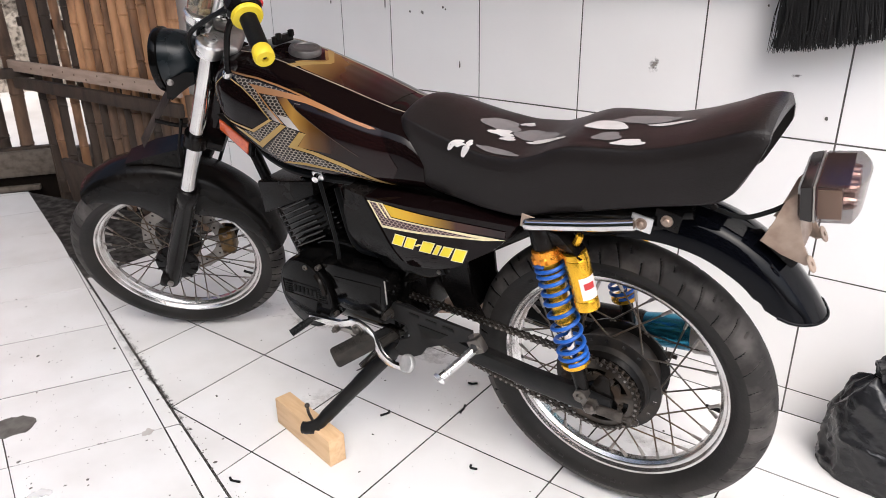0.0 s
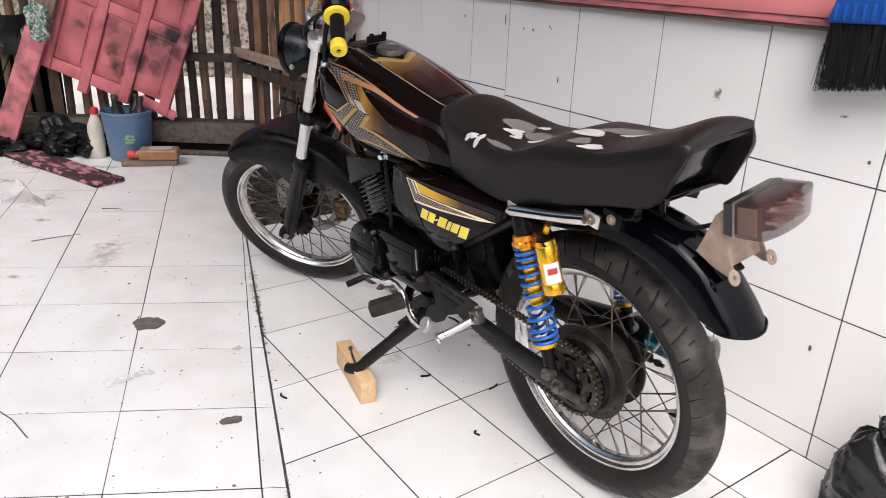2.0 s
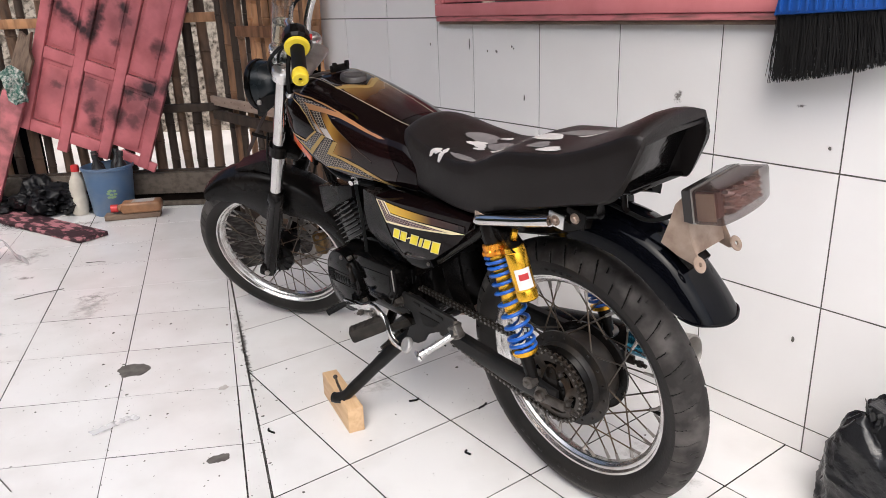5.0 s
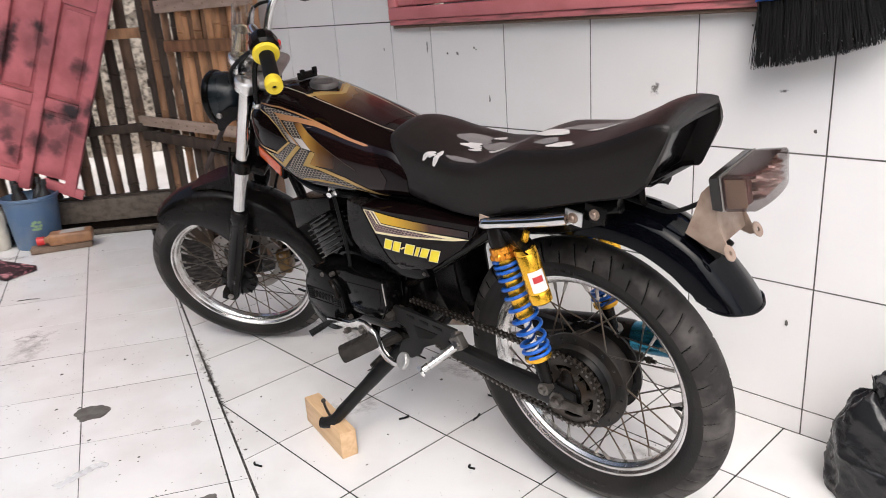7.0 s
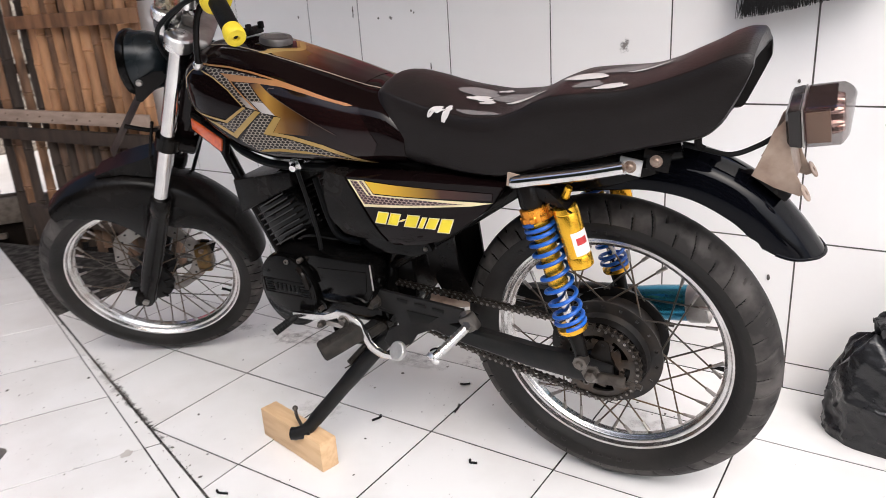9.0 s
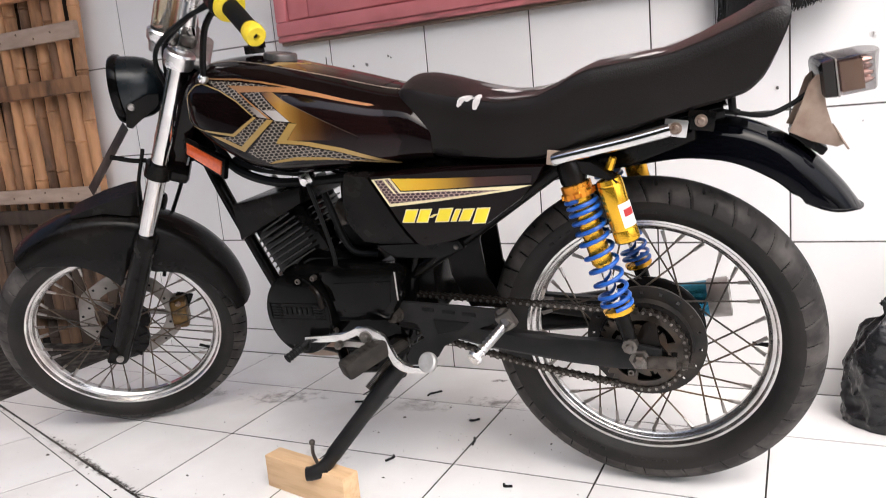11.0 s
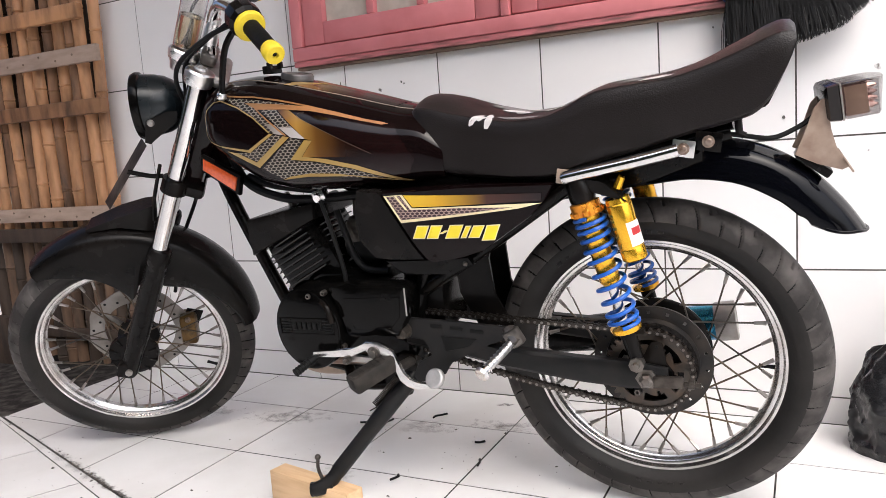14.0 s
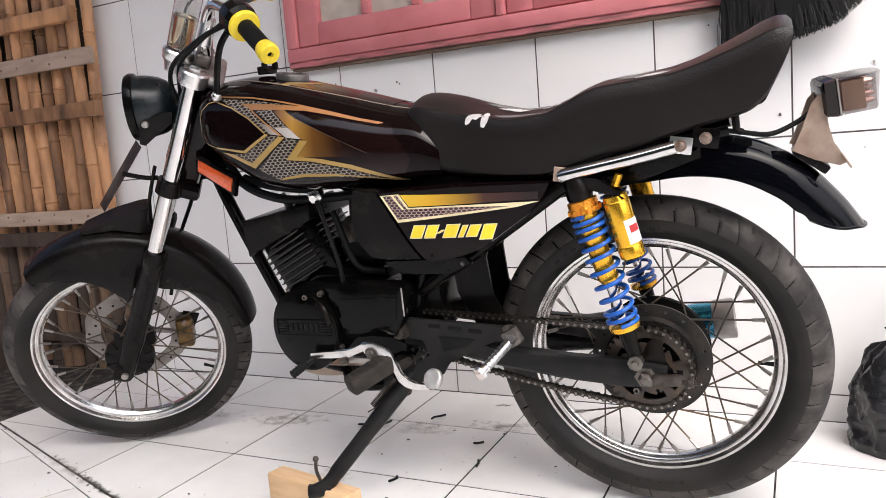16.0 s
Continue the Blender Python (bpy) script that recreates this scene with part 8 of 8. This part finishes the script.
# ---- dirt, chips and marks ----
def patch(name, cx, cy, rx, ry, z, material, label, seed, n=26, plane="z", cat="stain"):
    bm = bmesh.new()
    c = bm.verts.new((0, 0, 0))
    ring = []
    for k in range(n):
        q = 2 * math.pi * k / n
        s = 1 + 0.45 * noise.noise((math.cos(q) * 1.3 + seed, math.sin(q) * 1.3, seed * 0.7)) + 0.2 * noise.noise((math.cos(q) * 4, math.sin(q) * 4 + seed, 0))
        ring.append(bm.verts.new((rx * s * math.cos(q), ry * s * math.sin(q), 0)))
    for k in range(n):
        bm.faces.new((c, ring[k], ring[(k + 1) % n]))
    r = bmesh.ops.extrude_face_region(bm, geom=bm.faces[:])
    for v in r["geom"]:
        if isinstance(v, bmesh.types.BMVert):
            v.co.z += 0.0012
    ob = tagged(finish(name, bm, material), label, cat)
    ob.matrix_world = pose(cx, cy, z, 0, 0, seed * 40) if plane == "z" else pose(cx, cy, z, 90, 0, 0)
    return ob


patch("floor_stain", -1.250, -1.122, 0.046, 0.040, 0.0004, M_DIRT, "dark grey broken patch in a floor tile", 1)
patch("floor_stain", -0.633, -1.080, 0.024, 0.016, 0.0004, M_DIRT, "small dark hole in a floor tile", 2)
patch("floor_stain", -0.965, -0.940, 0.014, 0.012, 0.0004, M_SMUDGE, "small grey chip in a floor tile", 3)
def dirt(name, col, lo, hi, scale):
    """Dirt film that thins out towards its rim, broken up by noise."""
    m = mat(name, col, 0.75, bump=0, scale=20, amt=0.5)
    nt = m.node_tree
    tc, gr, nz = nt.nodes.new("ShaderNodeTexCoord"), nt.nodes.new("ShaderNodeTexGradient"), nt.nodes.new("ShaderNodeTexNoise")
    oi, mu, ad, mr = nt.nodes.new("ShaderNodeObjectInfo"), nt.nodes.new("ShaderNodeMath"), nt.nodes.new("ShaderNodeVectorMath"), nt.nodes.new("ShaderNodeMapRange")
    gr.gradient_type = "QUADRATIC_SPHERE"
    nz.inputs["Scale"].default_value, nz.inputs["Detail"].default_value, nz.inputs["Roughness"].default_value = scale, 8, 0.65
    ad.operation, mu.operation = "ADD", "MULTIPLY"
    nt.links.new(tc.outputs["Object"], gr.inputs[0])
    geo = nt.nodes.new("ShaderNodeNewGeometry")
    nt.links.new(geo.outputs["Position"], nz.inputs["Vector"])
    mr.inputs["From Min"].default_value, mr.inputs["From Max"].default_value, mr.inputs["To Max"].default_value = lo, hi, 0.85
    pw = nt.nodes.new("ShaderNodeMath")
    pw.operation, pw.inputs[1].default_value = "POWER", 0.45
    nt.links.new(gr.outputs["Fac"], pw.inputs[0])
    nt.links.new(pw.outputs[0], mu.inputs[0])
    nt.links.new(nz.outputs["Fac"], mu.inputs[1])
    nt.links.new(mu.outputs[0], mr.inputs["Value"])
    nt.links.new(mr.outputs[0], nt.nodes["Principled BSDF"].inputs["Alpha"])
    return m


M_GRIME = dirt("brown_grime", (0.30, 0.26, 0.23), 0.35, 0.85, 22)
M_SOOTY = dirt("dark_grime", (0.05, 0.043, 0.038), 0.345, 0.53, 60)
M_SCUFF = dirt("brown_scuff", (0.26, 0.21, 0.17), 0.36, 0.72, 38)
M_WALLG = dirt("grey_wall_grime", (0.22, 0.20, 0.185), 0.36, 0.52, 70)


def film_spot(name, m, label, material, cat="stain", kind=""):
    bm = bmesh.new()
    bmesh.ops.create_circle(bm, cap_ends=True, segments=24, radius=1.0)
    ob = tagged(finish(name, bm, material, smooth=0), label, cat, kind=kind)
    ob.matrix_world = m
    return ob


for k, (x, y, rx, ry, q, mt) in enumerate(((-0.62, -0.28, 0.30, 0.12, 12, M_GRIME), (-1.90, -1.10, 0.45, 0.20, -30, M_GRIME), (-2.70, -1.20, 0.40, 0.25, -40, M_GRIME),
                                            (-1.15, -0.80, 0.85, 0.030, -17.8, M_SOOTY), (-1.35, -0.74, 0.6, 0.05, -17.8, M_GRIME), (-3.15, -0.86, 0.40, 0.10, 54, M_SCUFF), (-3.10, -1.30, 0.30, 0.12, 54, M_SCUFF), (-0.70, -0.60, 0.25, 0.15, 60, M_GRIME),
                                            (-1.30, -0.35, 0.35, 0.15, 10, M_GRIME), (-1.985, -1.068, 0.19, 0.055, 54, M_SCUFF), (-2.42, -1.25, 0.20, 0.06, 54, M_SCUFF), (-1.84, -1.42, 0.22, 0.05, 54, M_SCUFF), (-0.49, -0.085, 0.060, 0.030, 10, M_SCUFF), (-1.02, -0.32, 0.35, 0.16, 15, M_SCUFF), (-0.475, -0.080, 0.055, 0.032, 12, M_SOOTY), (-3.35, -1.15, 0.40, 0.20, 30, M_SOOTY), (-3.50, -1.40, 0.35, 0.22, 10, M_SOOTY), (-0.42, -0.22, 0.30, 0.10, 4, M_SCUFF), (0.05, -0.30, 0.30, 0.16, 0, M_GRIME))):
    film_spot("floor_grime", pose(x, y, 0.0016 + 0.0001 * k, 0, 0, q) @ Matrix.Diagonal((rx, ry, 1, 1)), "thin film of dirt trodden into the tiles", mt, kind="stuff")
for x, z, rx, rz, mt in ((-0.170, 0.792, 0.034, 0.056, M_WALLG), (0.388, 0.806, 0.020, 0.040, M_WALLG), (0.372, 0.630, 0.012, 0.012, M_SOOTY), (0.136, 0.795, 0.03, 0.012, M_WALLG), (-0.838, 0.878, 0.022, 0.015, M_WALLG)):
    film_spot("wall_smudge", pose(x, -0.0024, z, 90, 0, 0) @ Matrix.Diagonal((rx, rz, 1, 1)), "grey smudge on a wall tile", mt, "smudge")
for k, (x, z, rx, rz) in enumerate(((-1.185, 0.892, 0.003, 0.008), (-0.882, 0.879, 0.004, 0.005), (-0.768, 0.894, 0.004, 0.006), (-0.760, 0.889, 0.003, 0.004), (-0.714, 0.746, 0.003, 0.016),
                                    (0.206, 0.714, 0.005, 0.006), (0.18, 0.273, 0.006, 0.012), (0.06, 0.93, 0.003, 0.004), (-0.972, 0.90, 0.0025, 0.03))):
    patch("wall_chip", x, -0.0012, rx * 0.6, rz * 0.6, z, M_DIRT, "small dark chip in a wall tile", k + 1, 10, "y", "chip")
rng = random.Random(11)
U_, V_, O2_ = Vector((0.2945, -0.103)), Vector((0.161, 0.287)), Vector((-1.404, -1.09))
bm = bmesh.new()
for k in range(1500):
    zone = rng.random()
    if zone < 0.10:
        x, y = rng.gauss(-0.5, 0.30), rng.gauss(-0.42, 0.20)
    elif zone < 0.46:
        x, y = rng.uniform(-2.9, 0.2), rng.uniform(-2.0, -0.7)
    elif zone < 0.75:
        x, y = rng.gauss(-1.3, 0.45), rng.gauss(-1.25, 0.3)
    elif zone < 0.88:
        t = rng.random()
        x, y = DARK[0][0] + (DARK[1][0] - DARK[0][0]) * t * 1.4 + rng.gauss(0, 0.012), DARK[0][1] + (DARK[1][1] - DARK[0][1]) * t * 1.4 + rng.gauss(0, 0.012)
    else:
        x, y = rng.uniform(-3.4, -2.4), rng.gauss(-1.0, 0.3)
    if y > -0.03 or (x < -1.9 and (x - DARK[0][0]) * DNX + (y - DARK[0][1]) * DNY > 0) or (x + 3.225) * 0.808 - (y + 0.45) * 0.589 < 0.01:
        continue
    s = min(0.006, 0.0007 * math.exp(abs(rng.gauss(0, 0.85))))
    q = rng.uniform(0, 6.28)
    el = rng.uniform(0.35, 1.0)
    ring = [bm.verts.new((x + s * math.cos(a) * math.cos(q) - s * el * math.sin(a) * math.sin(q), y + s * math.cos(a) * math.sin(q) + s * el * math.sin(a) * math.cos(q), 0.0006)) for a in (j * 1.2566 + rng.uniform(-.3, .3) for j in range(5))]
    tip = bm.verts.new((x, y, 0.001 + s * rng.uniform(0.2, 0.6)))
    for j in range(5):
        bm.faces.new((ring[j], ring[(j + 1) % 5], tip))
for k in range(420):
    t = rng.random() * 1.45 - 0.02
    wide = 0.5 + 0.5 * noise.noise((t * 14, 2.0, 0))
    n_ = rng.gauss(0, 0.0008 + 0.0016 * wide)
    x, y = DARK[0][0] + (DARK[1][0] - DARK[0][0]) * t + DNX * n_, DARK[0][1] + (DARK[1][1] - DARK[0][1]) * t + DNY * n_
    s = rng.uniform(0.0008, 0.0030)
    ring = [bm.verts.new((x + s * math.cos(a) * rng.uniform(0.6, 1.2), y + s * math.sin(a) * rng.uniform(0.6, 1.2), 0.0004)) for a in (j * 1.2566 for j in range(5))]
    tip = bm.verts.new((x, y, 0.0008 + s * rng.uniform(0.1, 0.4)))
    for j in range(5):
        bm.faces.new((ring[j], ring[(j + 1) % 5], tip))
# specks along the other joints
for k in range(700):
    i, j, t = rng.randint(-6, 5), rng.randint(-6, 1), rng.random()
    if k % 2:
        c = O2_ + U_ * i + V_ * (j + t)
    else:
        c = O2_ + U_ * (i + t) + V_ * j
    x, y = c.x + rng.gauss(0, 0.002), c.y + rng.gauss(0, 0.002)
    if (x - DARK[0][0]) * DNX + (y - DARK[0][1]) * DNY > 0 or (x + 3.225) * 0.808 - (y + 0.45) * 0.589 < 0.01 or y < -2.2:
        continue
    s = rng.uniform(0.001, 0.0036)
    ring = [bm.verts.new((x + s * math.cos(a) * rng.uniform(0.6, 1.3), y + s * math.sin(a) * rng.uniform(0.4, 1.0), 0.0006)) for a in (m_ * 1.2566 for m_ in range(5))]
    tip = bm.verts.new((x, y, 0.001 + s * 0.3))
    for m_ in range(5):
        bm.faces.new((ring[m_], ring[(m_ + 1) % 5], tip))
tagged(finish("floor_grit", bm, M_DIRT, smooth=0), "dark grit and flakes scattered over the tiles", "grit", kind="stuff")
# larger shavings of black rubber under the machine
for k, (x, y, l, q) in enumerate(((-0.78, -0.30, 0.05, 0.2), (-0.735, -0.27, 0.03, 1.2), (-0.62, -0.20, 0.04, 0.9), (-0.45, -0.33, 0.02, 0.3), (-0.40, -0.44, 0.03, 2.0), (-0.30, -0.22, 0.035, 0.4), (-0.55, -0.56, 0.025, 1.0), (-0.26, -0.60, 0.02, 0.1), (-0.10, -0.40, 0.025, 2.2), (-0.66, -0.93, 0.022, 0.5))):
    d = Vector((math.cos(q), math.sin(q), 0))
    pts = curve([Vector((x, y, 0.003)) + d * l * (i / 3 - 0.5) + Vector((random.uniform(-.006, .006), random.uniform(-.006, .006), 0)) for i in range(4)], 4)
    tagged(finish("rubber_scrap", tube(bmesh.new(), pts, 0.0028, 5), M_SOFT), "curled scrap of black rubber on the tiles", "scrap", "scraps on the floor")
for x0, y0, x1, y1 in ((-1.005, -1.557, -0.814, -1.501), (-2.172, -1.315, -2.167, -1.14), (-2.45, -1.0, -2.40, -0.93)):
    tagged(finish("straw", tube(bmesh.new(), [(x0, y0, 0.002), ((x0 + x1) / 2, (y0 + y1) / 2 + 0.008, 0.003), (x1, y1, 0.002)], 0.0016, 5), M_DIRT), "thin dark straw on the tiles", "straw", "straws on the floor")
for pts, w in (([(-0.948, -1.303, 0.002), (-0.95, -1.25, 0.006), (-0.962, -1.21, 0.003), (-0.955, -1.18, 0.002)], 0.014), ([(-2.80, -1.36, 0.004), (-2.76, -1.31, 0.035), (-2.73, -1.27, 0.085), (-2.69, -1.23, 0.02), (-2.66, -1.20, 0.003)], 0.07)):
    bm = bmesh.new()
    loft(bm, [[p + Vector((w * s, 0.004 * math.sin(7 * s + i), 0.004 * abs(math.sin(5 * s + i)))) for s in (-1, -0.4, 0.3, 1)] for i, p in enumerate(curve(pts, 6))], ring=False)
    tagged(finish("plastic_film", bm, M_CLEAR), "crumpled piece of clear plastic film on the tiles", "plastic film")
for k, (x, y, s) in enumerate(((-1.93, -0.50, 0.05), (-1.99, -0.42, 0.035), (-2.06, -0.46, 0.03), (-1.96, -0.30, 0.03))):
    bm = bmesh.new()
    bmesh.ops.create_icosphere(bm, subdivisions=3, radius=s)
    for v in bm.verts:
        v.co = v.co * (1 + 0.4 * noise.noise(v.co * 25 + Vector((k * 3, 0, 0))))
        v.co.z = v.co.z * 0.55
    ob = tagged(finish("rubble", bm, M_PLASTER if k % 2 == 0 else M_SOIL, smooth=30), "lump of broken mortar at the edge of the tiles", "rubble", "lumps of rubble")
    ob.matrix_world = Matrix.Translation((x, y, -0.045))

# ---- floor and wall tiles ----
def tile_mesh(name, poly, t, g=0.0002):
    """A tile with an eased edge: its top at z = 0, on its own centre."""
    cx, cy = sum(p[0] for p in poly) / len(poly), sum(p[1] for p in poly) / len(poly)
    top = [(cx + (x - cx) * (1 - g / 0.15), cy + (y - cy) * (1 - g / 0.15)) for x, y in poly]
    k = len(poly)
    vs = [(x, y, 0) for x, y in top] + [(x, y, -0.0003) for x, y in poly] + [(x, y, -t) for x, y in poly]
    fs = [tuple(range(k))] + [(k + i, k + (i + 1) % k, (i + 1) % k, i) for i in range(k)] + [(2 * k + i, 2 * k + (i + 1) % k, k + (i + 1) % k, k + i) for i in range(k)]
    me = bpy.data.meshes.new(name)
    me.from_pydata(vs, [], fs)
    return me


def lay(me, material, at, parent, name="tile"):
    if not me.materials:
        me.materials.append(material)
    ob = new(name, me)
    ob.parent = parent
    ob.matrix_basis = at
    return ob


def ccw(p):
    return p if sum(x1 * y2 - x2 * y1 for (x1, y1), (x2, y2) in zip(p, p[1:] + p[:1])) > 0 else p[::-1]


J = 0.0020
whole = tile_mesh("tile", [(-0.15 + J, -0.15 + J), (0.15 - J, -0.15 + J), (0.15 - J, 0.15 - J), (-0.15 + J, 0.15 - J)], 0.008)
for i in range(-7, 9):
    for j in range(-14, 1):
        x0, y0 = -0.107 + 0.3 * i, -0.245 + 0.3 * j
        sq = [(x0 + J, y0 + J), (x0 + 0.3 - J, y0 + J), (x0 + 0.3 - J, y0 + 0.3 - J), (x0 + J, y0 + 0.3 - J)]
        p = clip(clip(clip(sq, 0, -0.001, 0, -1), -1.9, 0, 1, 0), DARK[0][0] + DNX * 0.003, DARK[0][1] + DNY * 0.003, DNX, DNY)
        p = [q for k, q in enumerate(p) if (Vector(q) - Vector(p[k - 1])).length > 1e-4]
        if len(p) < 3 or area(p) < 2e-4:
            continue
        wob = pose(random.uniform(-0.0006, 0.0006), random.uniform(-0.0006, 0.0006), random.uniform(-0.00015, 0.0003), random.uniform(-0.05, 0.05), random.uniform(-0.05, 0.05), random.uniform(-0.12, 0.12))
        if len(p) == 4 and area(p) > 0.0865:
            lay(whole, M_TILE, Matrix.Translation((x0 + 0.15, y0 + 0.15, 0)) @ wob, floor)
        else:
            cx, cy = sum(q[0] for q in p) / len(p), sum(q[1] for q in p) / len(p)
            lay(tile_mesh("tile", ccw([(x - cx, y - cy) for x, y in p]), 0.008), M_TILE, Matrix.Translation((cx, cy, 0)) @ wob, floor)
U, V, O2 = Vector((0.2945, -0.103)), Vector((0.161, 0.287)), Vector((-1.404, -1.09))
def skew(a0, a1, b0, b1):
    c = [O2 + U * a + V * b for a, b in ((a0, b0), (a1, b0), (a1, b1), (a0, b1))]
    return [(p.x, p.y) for p in c]
jj = 0.0052
left_whole = None
rest_v, rest_f = [], []
for i in range(-14, 24):
    for j in range(-20, 2):
        b1 = j + 1 - jj if j < 1 else j + 0.19
        p = skew(i + jj, i + 1 - jj, j + jj, b1)
        for edge in ((-4.55, 0, 1, 0), (3.18, 0, -1, 0), (0, -4.47, 0, 1)):
            p = clip(p, *edge) if len(p) > 2 else p
        p = clip(clip(p, DARK[0][0] - DNX * 0.003, DARK[0][1] - DNY * 0.003, -DNX, -DNY), -3.225, -0.45, 0.808, -0.589)
        p = [q for k, q in enumerate(p) if (Vector(q) - Vector(p[k - 1])).length > 1e-4]
        if len(p) < 3 or area(p) < 2e-4:
            continue
        if min(q[1] for q in p) < -2.3 or max(q[0] for q in p) > 1.4:
            n0 = len(rest_v)
            p = ccw(p)
            rest_v += [(x, y, -0.0002) for x, y in p] + [(x, y, -0.008) for x, y in p]
            m = len(p)
            rest_f += [tuple(range(n0, n0 + m))] + [(n0 + m + a, n0 + m + (a + 1) % m, n0 + (a + 1) % m, n0 + a) for a in range(m)]
            continue
        cx, cy = sum(q[0] for q in p) / len(p), sum(q[1] for q in p) / len(p)
        wob = pose(random.uniform(-0.0008, 0.0008), random.uniform(-0.0008, 0.0008), random.uniform(-0.00015, 0.0003), random.uniform(-0.05, 0.05), random.uniform(-0.05, 0.05), random.uniform(-0.15, 0.15))
        full = len(p) == 4 and j < 1 and area(p) > 0.0985
        if full and left_whole is None:
            left_whole = tile_mesh("tile", ccw([(x - cx, y - cy) for x, y in p]), 0.008)
        lay(left_whole if full else tile_mesh("tile", ccw([(x - cx, y - cy) for x, y in p]), 0.008), M_TILE, Matrix.Translation((cx, cy, 0)) @ wob, floor)
me = bpy.data.meshes.new("outer_tiles")
me.from_pydata(rest_v, [], rest_f)
me.materials.append(M_TILE)
outer = new("outer_tiles", me)
outer.parent = floor
tagged(outer, kind="stuff")
WX, WS = 0.231, 0.2945
zs = [0.0005, 0.066, 0.365, 0.664, 0.963, 1.262, 1.561, 1.86, 2.159, 2.458, 2.695]
xs = [-2.075, -1.765, -1.455, -1.145, -0.955] + [WX + WS * k for k in range(-3, 11)]
shared = {}
JW = 0.0019
for xa, xb in zip(xs, xs[1:]):
    up = 0.016 if xb < -0.94 else 0.0                 # the rows climb a little past the cut column
    rows = [zs[0]] + [z + up for z in zs[1:-1]] + [zs[-1]]
    for za, zb in zip(rows, rows[1:]):
        x0, x1, z0, z1 = max(xa, WALL_L) + JW, min(xb, WALL_R) - JW, za + JW, zb - JW
        if x1 - x0 < 0.02:
            continue
        rects = [(x0, x1, z0, z1)]
        if z1 > H1 and z0 < H2 and x1 > W1 and x0 < W2:
            rects = []
            if x0 < W1 - 0.02:
                rects.append((x0, W1 - 0.001, z0, z1))
            if x1 > W2 + 0.02:
                rects.append((W2 + 0.001, x1, z0, z1))
            if z0 < H1 - 0.01:
                rects.append((max(x0, W1), min(x1, W2), z0, H1 - 0.001))
            if z1 > H2 + 0.02:
                rects.append((max(x0, W1), min(x1, W2), H2 + 0.001, z1))
        for a0, a1, c0, c1 in rects:
            key = (round(a1 - a0, 3), round(c1 - c0, 3))
            if key not in shared:
                hw, hh = (a1 - a0) / 2, (c1 - c0) / 2
                shared[key] = tile_mesh("tile", [(-hw, -hh), (hw, -hh), (hw, hh), (-hw, hh)], 0.0075)
            lay(shared[key], M_WTILE, pose((a0 + a1) / 2, random.uniform(-0.0006, 0.0), (c0 + c1) / 2, 90 + random.uniform(-0.1, 0.1), 0, random.uniform(-0.1, 0.1)), wall_north)
